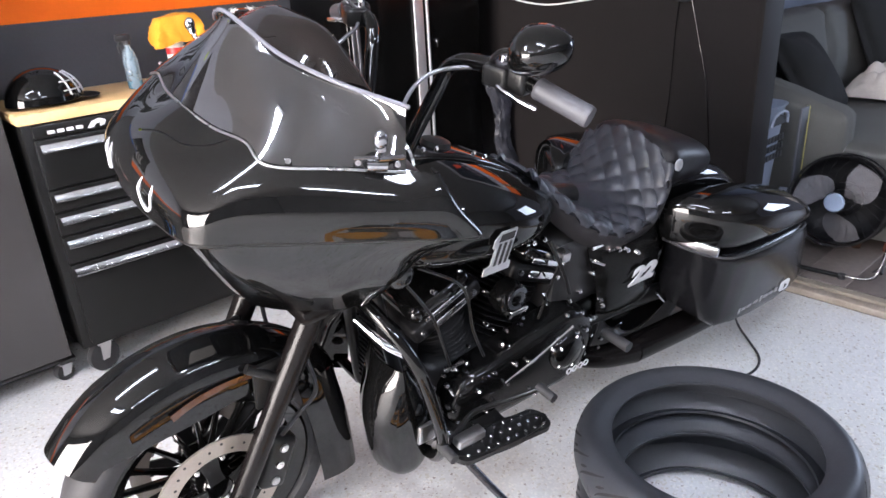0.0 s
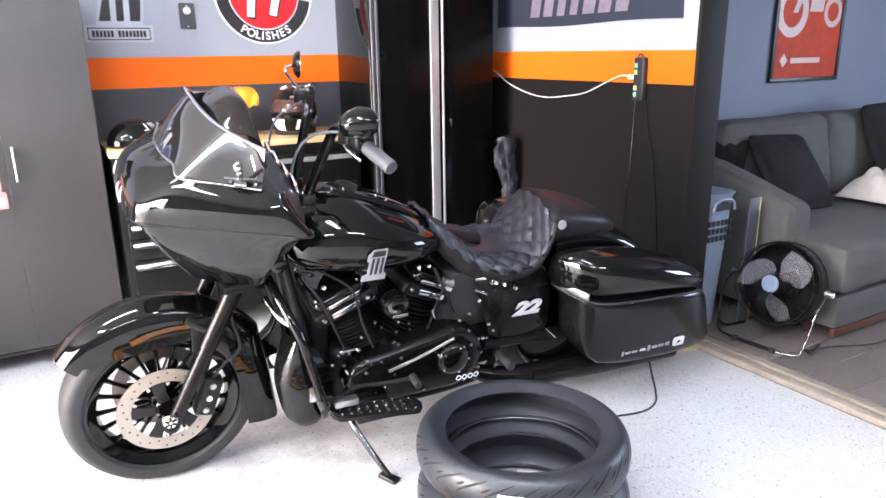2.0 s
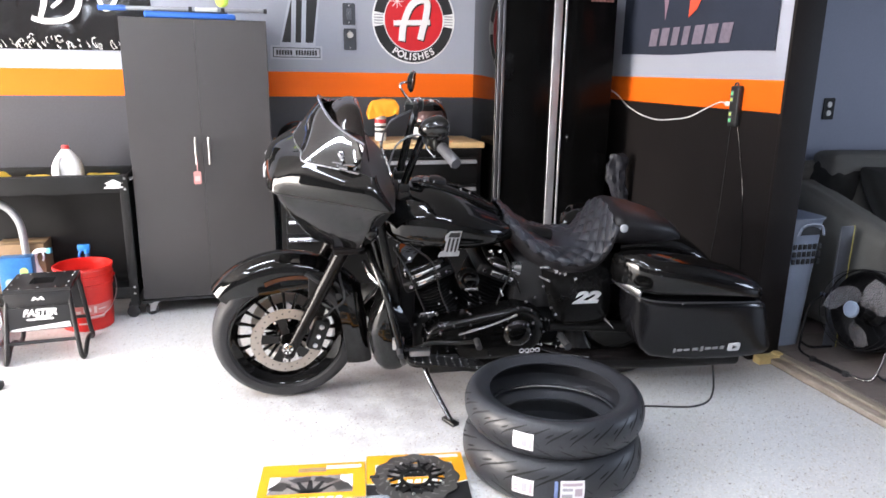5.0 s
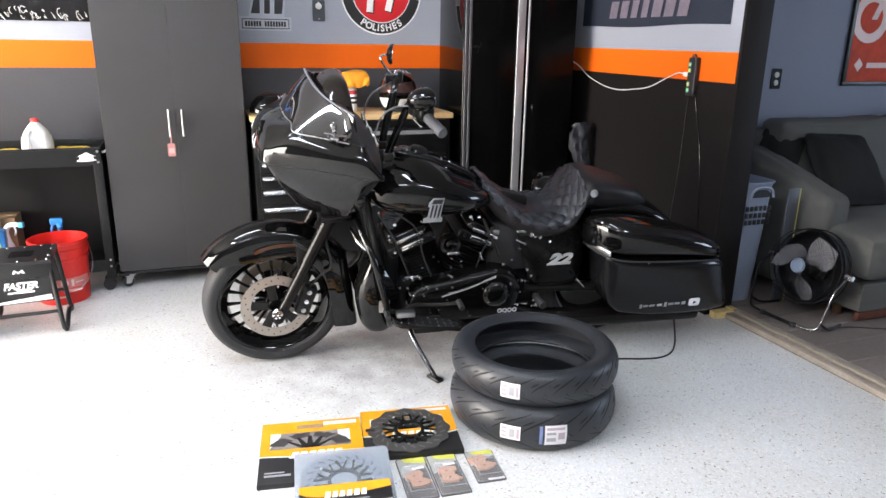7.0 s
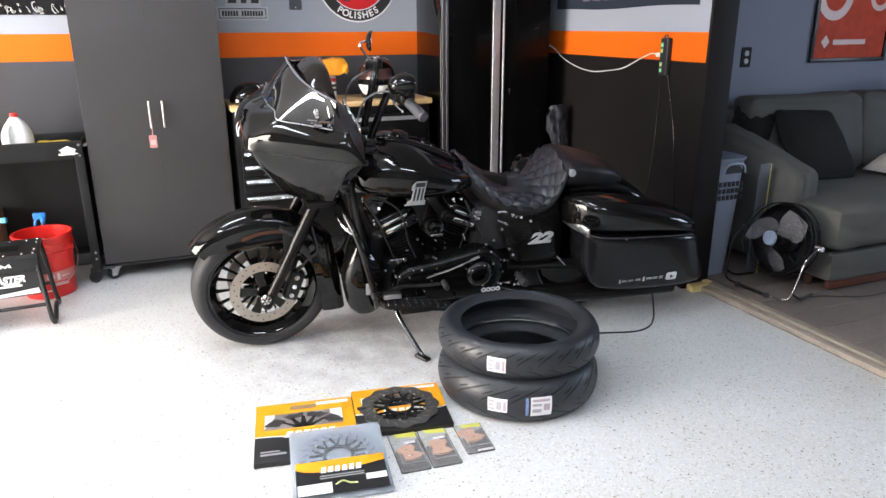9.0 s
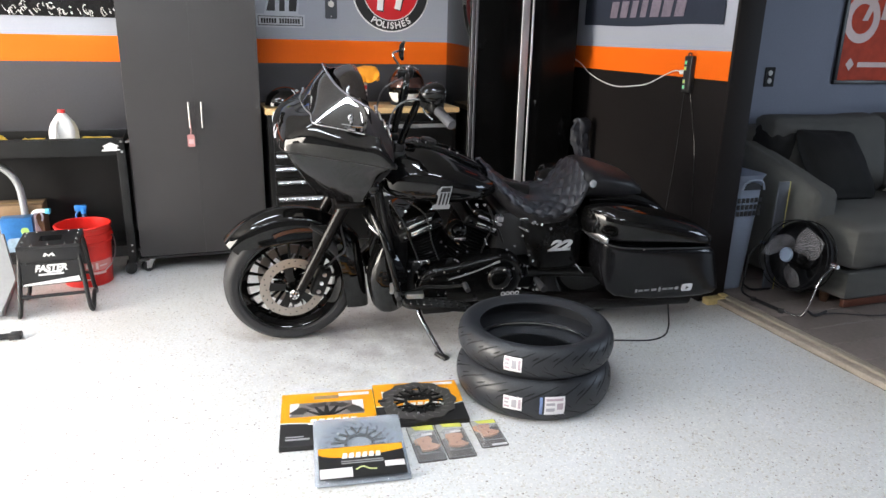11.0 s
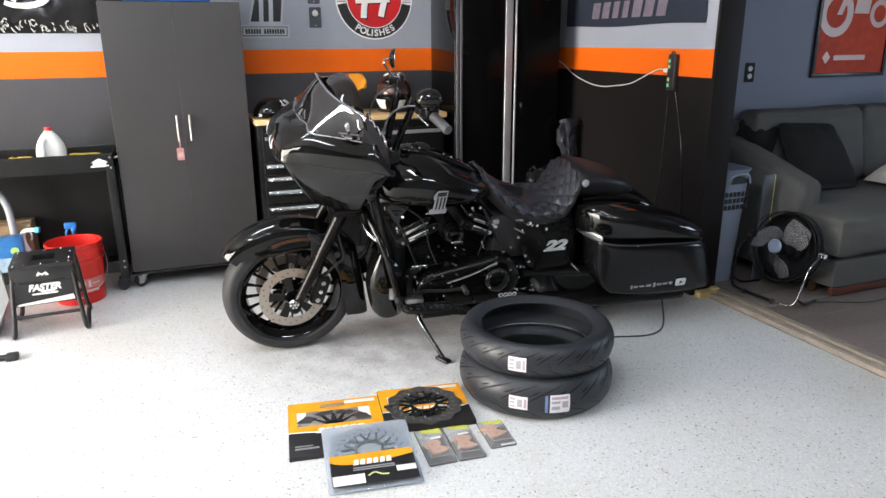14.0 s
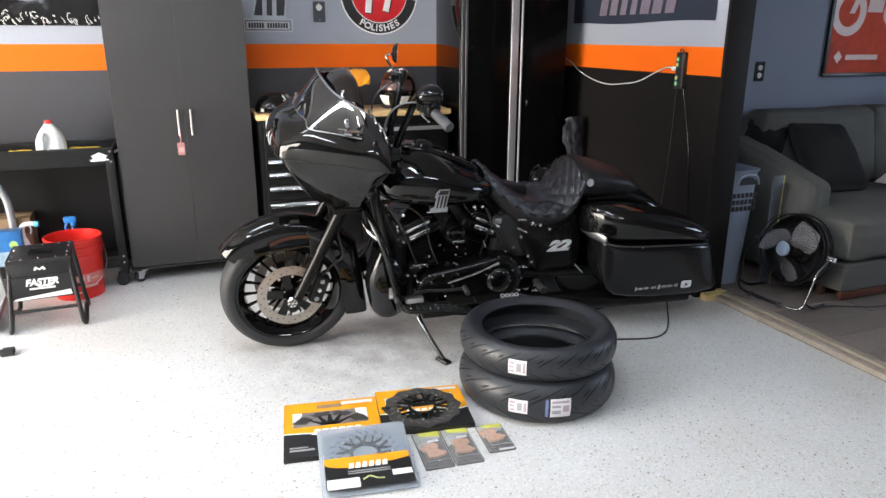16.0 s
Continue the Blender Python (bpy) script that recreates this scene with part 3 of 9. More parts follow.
def work_cart():
    """Black steel two-tray utility cart."""
    CART = mat("black_cart_enamel", (0.011, 0.011, 0.0112), 0.4, var=0.25, fine=200, bump=0.05, spec=0.3)
    x0, x1, y0, y1 = -1.95, -0.81, 1.785, 2.17
    t = thing("work_cart", "black steel utility cart with a deep top tray", "cart", pose(x0, y0, 0))
    w, d = x1 - x0, y1 - y0
    for name, z0, z1 in (("top_tray", 0.765, 0.872), ("lower_shelf", 0.13, 0.20)):
        bm = B()
        box(bm, 0, w, 0, d, z0, z0 + 0.004)
        box(bm, 0, w, 0, 0.004, z0, z1, 0.001)
        box(bm, 0, w, d - 0.004, d, z0, z1, 0.001)
        box(bm, 0, 0.004, 0, d, z0, z1, 0.001)
        box(bm, w - 0.004, w, 0, d, z0, z1, 0.001)
        for y in (0, d):
            tube(bm, (0, y, z1), (w, y, z1), 0.005, seg=8)
        tube(bm, (w, 0, z1), (w, d, z1), 0.005, seg=8)
        part(name, bm, CART, t)
    bm = B()
    box(bm, 0, w, d - 0.010, d - 0.006, 0.2, 0.765)
    part("back_panel", bm, CART, t)
    bm = B()
    box(bm, w - 0.006, w - 0.004, 0.045, d - 0.045, 0.2, 0.765)
    part("side_panel", bm, CART, t)
    for x, s in ((0, 1), (w, -1)):
        for y, u in ((0, 1), (d, -1)):
            bm = B()
            box(bm, min(x, x + s * 0.045), max(x, x + s * 0.045), min(y, y - u * 0.003), max(y, y - u * 0.003), 0.085, 0.80, 0.001)
            box(bm, min(x, x - s * 0.003), max(x, x - s * 0.003), min(y, y + u * 0.045), max(y, y + u * 0.045), 0.085, 0.80, 0.001)
            part("corner_post", bm, CART, t)
            castor(t, x + s * 0.04, y + u * 0.04, 0.036, 0, 0.088, POWDER)
    for x in (w - 0.016,):
        for z in (0.852, 0.79, 0.20, 0.16):
            bm = B()
            tube(bm, (x, -0.006, z), (x, 0.0, z), 0.006, 0.008, seg=10)
            part("bolt", bm, STEEL, t)
    bm = B()
    pipe(bm, [(w + 0.004, 0.05, 0.84), (w + 0.05, 0.06, 0.855), (w + 0.055, d / 2, 0.86), (w + 0.05, d - 0.06, 0.855), (w + 0.004, d - 0.05, 0.84)], 0.010, seg=10)
    part("push_handle", bm, STEEL, t, "grey steel push handle")
    # maker's badge as plain shapes
    bm = B()
    plate(bm, [(-0.05, -0.022), (0.05, -0.022), (0.05, -0.012), (0.036, -0.012), (0.036, 0.006), (0.048, 0.006), (0.0, 0.03), (-0.048, 0.006), (-0.036, 0.006), (-0.036, -0.012), (-0.05, -0.012)], 0.001, FRONT @ pose(w - 0.075, 0.818, 0.0015))
    part("badge", bm, WHITE, t, "white printed badge")
    return t


work_cart()


def milk_jug():
    t = thing("milk_jug", "translucent white gallon jug with a red cap", "jug", pose(-1.15, 1.955, 0.771))
    milk = mat("milky_plastic", (0.78, 0.78, 0.76), 0.35, var=0.04, bump=0.05, trans=0.05)
    rings = []
    for z, w, e in ((0.0, 0.068, 4), (0.008, 0.075, 4.5), (0.05, 0.078, 4.5), (0.12, 0.078, 4.5), (0.15, 0.074, 3.5), (0.18, 0.062, 2.8), (0.205, 0.046, 2.3), (0.225, 0.030, 2), (0.235, 0.021, 2), (0.243, 0.0195, 2)):
        ring = []
        for k in range(40):
            a = 2 * math.pi * k / 40
            c, s = math.cos(a), math.sin(a)
            r = w / (abs(c) ** e + abs(s) ** e) ** (1 / e)
            ring.append((r * c, r * s, z))
        rings.append(ring)
    bm = B()
    loft(bm, rings)
    part("body", bm, milk, t)
    bm = B()
    pipe(bm, [(-0.02, -0.045, 0.19), (-0.03, -0.085, 0.17), (-0.03, -0.09, 0.12), (-0.03, -0.074, 0.085)], 0.012, seg=10)
    part("grip_loop", bm, milk, t)
    bm = B()
    lathe(bm, [(0.0, 0.258), (0.019, 0.258), (0.021, 0.254), (0.021, 0.237), (0.018, 0.236)], 28)
    part("cap", bm, mat("red_cap_plastic", (0.62, 0.03, 0.025), 0.4), t, "red screw cap")
    bm = B()
    plate(bm, rrect(0.05, 0.03, 0.004), 0.001, FRONT @ pose(0.01, 0.055, 0.079))
    part("label", bm, mat("pale_pink_print", (0.7, 0.45, 0.42), 0.5), t)
    return t


milk_jug()

# yellow cloths in the tray
rnd = random.Random(11)
CLOTH_Y = mat("yellow_microfibre", (0.72, 0.50, 0.05), 0.9, var=0.15, fine=160, bump=0.6)
for cx, cw, h in ((-1.62, 0.34, 0.105), (-0.98, 0.24, 0.085), (-1.33, 0.18, 0.08)):
    bm = B()
    rows = []
    for j in range(15):
        rows.append([(cw * (i / 20 - 0.5), 0.26 * (j / 14 - 0.5), 0.006 + (h - 0.012) * min(1, 6 * min(i, 20 - i) / 20) ** 0.5 * min(1, 6 * min(j, 14 - j) / 14) ** 0.5 + 0.008 * noise.noise((i * 0.35 + cx * 9, j * 0.4, 2))) for i in range(21)])
    grid(bm, rows)
    thick(bm, -0.004)
    solid("folded_cloth", bm, CLOTH_Y, "folded yellow microfibre cloth in the cart tray", "cloth", "cloths in the tray", m=pose(cx, 1.975, 0.771))


bp = thing("blue_pack", "blue printed retail carton on the cart shelf", "carton", pose(-1.452, 1.86, 0.135, 0, 0, 4))
bm = B()
box(bm, -0.085, 0.085, -0.05, 0.05, 0.0, 0.27, 0.006)
part("carton", bm, mat("blue_carton_print", (0.03, 0.14, 0.36), 0.3, var=0.25, scale=18), bp)
bm = B()
plate(bm, rrect(0.12, 0.10, 0.02), 0.001, FRONT @ pose(0.0, 0.10, 0.050))
part("pale_panel", bm, mat("pale_blue_panel", (0.30, 0.42, 0.52), 0.4, var=0.3, scale=25), bp)
bm = B()
plate(bm, disc_pts(0.022, 24), 0.001, FRONT @ pose(0.04, 0.19, 0.0503))
part("green_dot", bm, mat("green_badge", (0.35, 0.55, 0.15), 0.5), bp)
WHITEPLASTIC = mat("white_spray_plastic", (0.66, 0.69, 0.72), 0.35, var=0.05)
ws_ = thing("spray_bottle", "white trigger spray bottle with a light blue nozzle", "spray bottle", pose(-1.375, 1.93, 0.135, 0, 0, -12) @ Matrix.Diagonal((1, 1, 0.94, 1)))
bm = B()
loft(bm, [[(w * math.cos(math.pi * k / 12), d * math.sin(math.pi * k / 12), z) for k in range(24)] for z, w, d in ((0, 0.036, 0.028), (0.006, 0.040, 0.031), (0.14, 0.040, 0.031), (0.185, 0.026, 0.023), (0.215, 0.015, 0.015), (0.24, 0.014, 0.014))])
part("body", bm, WHITEPLASTIC, ws_)
bm = B()
pipe(bm, [(-0.004, 0, 0.225), (-0.002, 0, 0.268), (0.016, 0, 0.296), (0.050, 0, 0.303), (0.072, 0, 0.303)], (0.016, 0.014), seg=12)
head = part("trigger_head", bm, WHITEPLASTIC, ws_)
bm = B()
box(bm, 0.070, 0.100, -0.014, 0.014, 0.284, 0.318, 0.005)
part("nozzle", bm, mat("light_blue_plastic", (0.10, 0.42, 0.62), 0.35), head, "light blue nozzle")
bm = B()
pipe(bm, [(0.046, 0, 0.292), (0.052, 0, 0.262), (0.044, 0, 0.235)], 0.006, seg=8)
part("trigger", bm, WHITEPLASTIC, head)
bm = B()
plate(bm, rrect(0.05, 0.085, 0.008), 0.001, FRONT @ pose(0, 0.08, 0.0305))
part("label", bm, mat("pale_bottle_label", (0.35, 0.45, 0.55), 0.5), ws_)
# spray trigger bottle with a blue head and a cardboard box on the shelf
sp = thing("spray_bottle", "dark spray bottle with a blue trigger head", "spray bottle", pose(-1.10, 1.96, 0.135))
bm = B()
lathe(bm, [(0, 0), (0.04, 0), (0.043, 0.01), (0.043, 0.15), (0.03, 0.20), (0.014, 0.225), (0.014, 0.25), (0, 0.25)], 24)
part("body", bm, mat("dark_blue_plastic", (0.02, 0.05, 0.14), 0.35), sp)
bm = B()
box(bm, -0.05, 0.02, -0.013, 0.013, 0.26, 0.30, 0.008)
tube(bm, (0, 0, 0.245), (0, 0, 0.27), 0.016, seg=16)
pipe(bm, [(-0.03, 0, 0.265), (-0.045, 0, 0.235), (-0.04, 0, 0.20)], 0.007, seg=8)
part("trigger_head", bm, mat("bright_blue_plastic", (0.03, 0.20, 0.60), 0.4), sp)
bx = thing("cardboard_box", "small brown cardboard box on the cart shelf", "box", pose(-1.46, 2.05, 0.135))
bm = B()
box(bm, -0.13, 0.13, -0.09, 0.09, 0.0, 0.315, 0.003)
part("carton", bm, mat("cardboard", (0.24, 0.155, 0.085), 0.8, var=0.12), bx)
bm = B()
box(bm, -0.128, 0.128, -0.02, 0.02, 0.3145, 0.3165)
part("tape", bm, mat("packing_tape", (0.42, 0.29, 0.16), 0.25), bx)


def bucket():
    t = thing("bucket", "red plastic five-gallon bucket with a wire handle", "bucket", pose(-1.085, 1.745, 0.0, 0, 0, 25))
    red = mat("red_bucket_plastic", (0.62, 0.018, 0.012), 0.35, var=0.07, scale=4, bump=0.03, coat=0.1)
    bm = B()
    lathe(bm, [(0.0, 0.004), (0.125, 0.004), (0.130, 0.0), (0.134, 0.004), (0.147, 0.255), (0.153, 0.257), (0.153, 0.272), (0.148, 0.274), (0.1495, 0.305), (0.156, 0.307), (0.156, 0.322), (0.151, 0.324), (0.1525, 0.353), (0.158, 0.356), (0.159, 0.366), (0.155, 0.371), (0.149, 0.369), (0.131, 0.012), (0.0, 0.010)], 56)
    part("tub", bm, red, t)
    bm = B()
    pts = [(0.161, 0, 0.285)] + [(0.163 * math.cos(a), -0.165 * math.sin(a) - 0.005, 0.285 - 0.19 * math.sin(a)) for a in (0.2, 0.5, 0.9, 1.3, math.pi / 2, 1.85, 2.25, 2.65, 2.94)] + [(-0.161, 0, 0.285)]
    pipe(bm, pts, 0.003, seg=8, n=4)
    part("handle", bm, STEEL, t, "thin wire bail handle")
    bm = B()
    pipe(bm, [(0.045, -0.168, 0.097), (0, -0.172, 0.095), (-0.045, -0.168, 0.097)], 0.009, seg=10)
    part("grip", bm, mat("pale_grip", (0.6, 0.35, 0.34), 0.5), t)
    for s in (-1, 1):
        bm = B()
        tube(bm, (s * 0.150, 0, 0.285), (s * 0.166, 0, 0.285), 0.014, 0.010, seg=14)
        part("ear", bm, red, t)
    # paper label wrapped on the front, lettering as bars
    bm = B()
    rows = []
    for z in (0.10, 0.16):
        r = 0.1345 + (0.147 - 0.134) * z / 0.255 + 0.0012
        rows.append([(r * math.cos(a), r * math.sin(a), z) for a in (radians(-150 + 110 * k / 24) for k in range(25))])
    grid(bm, rows)
    part("label", bm, mat("faded_pink_label", (0.60, 0.22, 0.21), 0.5), t, "faded pale pink band label")
    for k, (a0, a1, z0, z1) in enumerate(((-140, -118, 0.115, 0.128), (-112, -96, 0.12, 0.145), (-90, -84, 0.11, 0.15), (-80, -60, 0.125, 0.132), (-125, -105, 0.045, 0.055))):
        bm = B()
        rows = []
        for z in (z0, z1):
            r = 0.1345 + (0.147 - 0.134) * z / 0.255 + 0.002
            rows.append([(r * math.cos(radians(a0 + (a1 - a0) * q / 8)), r * math.sin(radians(a0 + (a1 - a0) * q / 8)), z) for q in range(9)])
        grid(bm, rows)
        part("print_bar", bm, mat("pale_print", (0.72, 0.6, 0.58), 0.5), t)
    return t


bucket()


def moto_stand():
    """Dirt-bike stand: flat studded top on bent tube runners."""
    t = thing("bike_stand", "black steel motocross bike stand with white lettering", "bike stand", pose(-1.195, 1.36, 0, 0, 0, 3) @ Matrix.Diagonal((1.0, 1.06, 1.05, 1.0)))
    blk = POWDER
    bm = B()
    for x0_, x1_, y0_, y1_ in ((-0.15, 0.15, -0.15, -0.055), (-0.15, 0.15, 0.055, 0.15), (-0.15, -0.055, -0.055, 0.055), (0.055, 0.15, -0.055, 0.055)):
        box(bm, x0_, x1_, y0_, y1_, 0.358, 0.375)
    box(bm, -0.15, 0.15, -0.152, -0.142, 0.29, 0.358, 0.003)
    box(bm, -0.15, 0.15, 0.142, 0.152, 0.29, 0.358, 0.003)
    bmesh.ops.remove_doubles(bm, verts=bm.verts, dist=0.0005)
    part("top_plate", bm, blk, t)
    for sx in (-0.13, -0.08, 0.0, 0.08, 0.13):
        for sy in (-0.13, 0.13):
            bm = B()
            ellipsoid(bm, (sx, sy, 0.376), (0.006, 0.006, 0.004), 10, 6)
            part("rivet", bm, CHROME, t)
    for sx in (-0.13, 0.13):
        for sy in (-0.06, 0.06):
            bm = B()
            ellipsoid(bm, (sx, sy, 0.376), (0.006, 0.006, 0.004), 10, 6)
            part("rivet", bm, CHROME, t)
    for s in (-1, 1):
        bm = B()
        pipe(bm, [(s * 0.135, -0.135, 0.355), (s * 0.148, -0.15, 0.25), (s * 0.165, -0.17, 0.06), (s * 0.175, -0.165, 0.016), (s * 0.178, -0.12, 0.014), (s * 0.18, -0.04, 0.05), (s * 0.18, 0.04, 0.05), (s * 0.178, 0.12, 0.014), (s * 0.175, 0.165, 0.016), (s * 0.165, 0.17, 0.06), (s * 0.148, 0.15, 0.25), (s * 0.135, 0.135, 0.355)], 0.012, seg=10, n=5)
        part("leg_frame", bm, blk, t)
    for sy in (-0.165, 0.165):
        bm = B()
        tube(bm, (-0.155, sy, 0.115), (0.155, sy, 0.115), 0.009, seg=10)
        part("cross_bar", bm, blk, t)
        bm = B()
        plate(bm, [(-0.15, 0.29), (0.15, 0.29), (0.158, 0.17), (-0.158, 0.17)], 0.003, pose(0, sy + 0.012 if sy < 0 else sy - 0.012, 0) @ FRONT)
        part("front_panel", bm, blk, t)
    # lettering on the panels
    y = -0.157
    lettering("FASTER", 0.046, WHITE, t, pose(0.0, y, 0.258) @ FRONT, shear=0.25, fat=0.0022)
    for x0, x1, z in ((-0.06, 0.06, 0.228), (-0.02, 0.05, 0.240)):
        bm = B()
        box(bm, x0, x1, y - 0.0012, y, z - 0.006, z + 0.003)
        part("print_bar", bm, WHITE, t)
    bm = B()
    plate(bm, [(-0.13, 0.182), (0.13, 0.205), (0.136, 0.178), (-0.142, 0.172), ], 0.001, pose(0, y, 0) @ FRONT)
    part("white_swoosh", bm, WHITE, t)
    bm = B()
    plate(bm, [(-0.03, 0.32), (-0.018, 0.34), (0, 0.328), (0.018, 0.34), (0.03, 0.32), (0.016, 0.32), (0.012, 0.328), (0, 0.318), (-0.012, 0.328), (-0.016, 0.32)], 0.001, pose(0, -0.1535, 0) @ FRONT)
    part("white_mark", bm, WHITE, t)
    return t


moto_stand()

# bent grey pipe standing on the cart shelf
GREYTUBE = mat("grey_hammer_paint", (0.34, 0.35, 0.36), 0.35, metal=0.3, var=0.1)
bm = B()
pipe(bm, [(-0.30, 0.0, 0.58), (-0.17, 0.0, 0.578), (-0.07, 0.0, 0.545), (-0.015, 0.0, 0.46), (0.0, 0.0, 0.34), (0.0, 0.0, 0.15), (0.0, 0.0, 0.0)], 0.021, seg=14, n=6)
solid("bent_pipe", bm, GREYTUBE, "grey bent steel pipe standing on the cart shelf", "pipe", m=pose(-1.422, 1.937, 0.135))
# silver wheel stand at the edge of the scene
ws = thing("wheel_stand", "silver steel wheel stand with a leaning plate and floor rail", "wheel stand", pose(-1.36, 1.20, 0))
bm = B()
plate(bm, [(-0.36, 0.03), (-0.09, 0.03), (0.0, 0.22), (-0.03, 0.46), (-0.36, 0.50)], 0.025, pose(0, 0.0, 0, -8, 0, 0) @ FRONT, 0.003)
pl_ = part("side_plate", bm, GREYTUBE, ws)
for x0, x1, z0, z1, m_ in ((-0.20, -0.06, 0.33, 0.355, mat("dull_red_decal", (0.45, 0.08, 0.07), 0.4)), (-0.20, -0.06, 0.36, 0.42, mat("pale_blue_decal", (0.35, 0.45, 0.58), 0.4))):
    bm = B()
    plate(bm, [(x0, z0), (x1, z0), (x1, z1), (x0, z1)], 0.001, pose(0, 0.0, 0, -8, 0, 0) @ FRONT @ pose(0, 0, 0.0255))
    part("decal", bm, m_, pl_)
bm = B()
box(bm, -0.03, 0.03, -0.28, 0.28, 0.0, 0.035, 0.004, 2, pose(-0.14, 0.33, 0, 0, 0, 5))
part("base_rail", bm, GREYTUBE, ws)
bm = B()
box(bm, 0.0, 0.055, -0.31, -0.25, 0.0, 0.03, 0.006)
box(bm, -0.20, 0.03, -0.30, -0.26, 0.005, 0.025, 0.004)
part("rubber_foot", bm, RUBBER, ws)


CHEST = mat("black_chest_enamel", (0.006, 0.006, 0.006), 0.3, var=0.25, fine=200, bump=0.03, spec=0.3)


def tool_chest():
    x0, x1, y0, y1 = 0.045, 1.328, 1.752, 2.20
    t = thing("tool_chest", "black rolling tool chest with chrome pulls and a maple top", "tool chest", pose(x0, y0, 0))
    w, d = x1 - x0, y1 - y0
    bm = B()
    box(bm, 0, w, 0.018, d, 0.13, 1.0, 0.004)
    part("body", bm, CHEST, t)
    bm = B()
    box(bm, -0.012, w + 0.012, -0.012, d, 1.0, 1.036, 0.006)
    part("worktop", bm, MAPLE, t, "pale maple worktop")
    edges = (0.944, 0.765, 0.680, 0.590, 0.480, 0.15)
    bm = B()
    box(bm, 0.03, w - 0.03, 0.0, 0.02, 0.948, 0.992, 0.003)
    part("fascia", bm, CHEST, t)
    for c0, c1 in ((0.03, w / 2 - 0.008), (w / 2 + 0.008, w - 0.03)):
        for k, (zt, zb) in enumerate(zip(edges, edges[1:])):
            bm = B()
            box(bm, c0, c1, 0.0, 0.02, zb + 0.004, zt - 0.004, 0.003)
            dr = part("drawer", bm, CHEST, t)
            bm = B()
            z = zt - 0.032
            prof = [(0.0, 0.014), (-0.008, 0.014), (-0.022, -0.006), (-0.022, -0.012), (-0.016, -0.012), (-0.008, 0.006), (0.0, 0.006)]
            loft(bm, [[(x, yy, z + zz) for yy, zz in prof] for x in (c0 + 0.01, c1 - 0.01)])
            part("pull", bm, BRUSHED, dr, "bright full-width drawer pull")
    bm = B()
    for k in range(4):
        box(bm, 0.075 + 0.031 * k, 0.098 + 0.031 * k, -0.0018, 0.0, 0.958, 0.970)
    plate(bm, [(0.205, 0.954), (0.222, 0.976), (0.250, 0.984), (0.272, 0.974), (0.264, 0.960), (0.248, 0.955), (0.252, 0.968), (0.236, 0.966), (0.226, 0.955)], 0.0018, FRONT @ pose(0, 0, 0.0))
    part("badge", bm, SILVERDECAL, t, "silver badge")
    for x in (0.07, w - 0.07):
        for y in (0.06, d - 0.06):
            castor(t, x, y, 0.062, 15, 0.13)
    return t


tool_chest()


def locker():
    x0, x1, y0, y1, H = 1.404, 2.217, 1.732, 2.212, 1.955
    t = thing("locker", "tall gloss black garage locker with brushed trim", "locker", pose(x0, y0, 0))
    w, d = x1 - x0, y1 - y0
    bm = B()
    box(bm, 0, w, 0.02, d, 0.03, H, 0.006, 3)
    part("body", bm, mat("polished_black_side_panel", (0.0025, 0.0025, 0.0025), 0.07, var=0.2, bump=0.0, spec=0.5), t)
    mid = 0.43
    for a, b in ((0.026, mid - 0.002), (mid + 0.002, w - 0.002)):
        bm = B()
        box(bm, a, b, 0.0, 0.018, 0.06, H - 0.004, 0.004)
        part("door", bm, LOCKER, t)
    for a, b in ((0.0, 0.022), (0.028, 0.046), (mid - 0.060, mid - 0.004), (mid + 0.016, mid + 0.030)):
        bm = B()
        box(bm, a, b, -0.012, 0.0, 0.05, H - 0.003, 0.004, 3)
        if a < 0.1:
            part("trim_strip", bm, mat("dull_grey_trim", (0.13, 0.13, 0.14), 0.36, metal=0.8, var=0.2, fine=140, bump=0.02), t, "dull grey vertical trim strip")
        else:
            part("trim_strip", bm, mat("satin_aluminium_strip", (0.52, 0.52, 0.54), 0.42, metal=0.75, var=0.15, fine=140, bump=0.02), t, "vertical brushed aluminium strip")
    bm = B()
    tube(bm, (mid + 0.075, -0.008, 1.07), (mid + 0.075, 0.0, 1.07), 0.011, seg=16)
    box(bm, mid + 0.0725, mid + 0.0775, -0.012, -0.008, 1.035, 1.075, 0.001)
    part("lock", bm, CHROME, t)
    for k in range(6):
        bm = B()
        box(bm, w - 0.19 + 0.028 * k, w - 0.168 + 0.028 * k, -0.0012, 0.0, H - 0.035, H - 0.022)
        part("badge_bar", bm, mat("dull_badge", (0.25, 0.12, 0.11), 0.4), t)
    for x in (0.04, w - 0.04):
        for y in (0.06, d - 0.05):
            bm = B()
            tube(bm, (x, y, 0), (x, y, 0.032), 0.022, 0.018, seg=14)
            part("levelling_foot", bm, PLASTIC, t)
    return t


locker()
can = thing("coffee_can", "blue tin with a red and white band on the locker", "tin", pose(2.01, 1.93, 1.955))
bm = B()
lathe(bm, [(0, 0), (0.075, 0), (0.077, 0.004), (0.077, 0.17), (0.079, 0.174), (0.079, 0.18), (0.0, 0.18)], 36)
part("tin", bm, mat("blue_tin_print", (0.02, 0.11, 0.5), 0.3, metal=0.2), can)
bm = B()
lathe(bm, [(0.0775, 0.085), (0.0782, 0.086), (0.0782, 0.12), (0.0775, 0.121)], 36)
part("white_band", bm, WHITE, can)
bm = B()
lathe(bm, [(0.0775, 0.122), (0.0782, 0.123), (0.0782, 0.168), (0.0775, 0.169)], 36)
part("red_band", bm, mat("red_tin_print", (0.6, 0.05, 0.03), 0.3), can)
wc = thing("security_camera", "small white indoor security camera on the locker", "camera", pose(2.17, 1.86, 1.955))
bm = B()
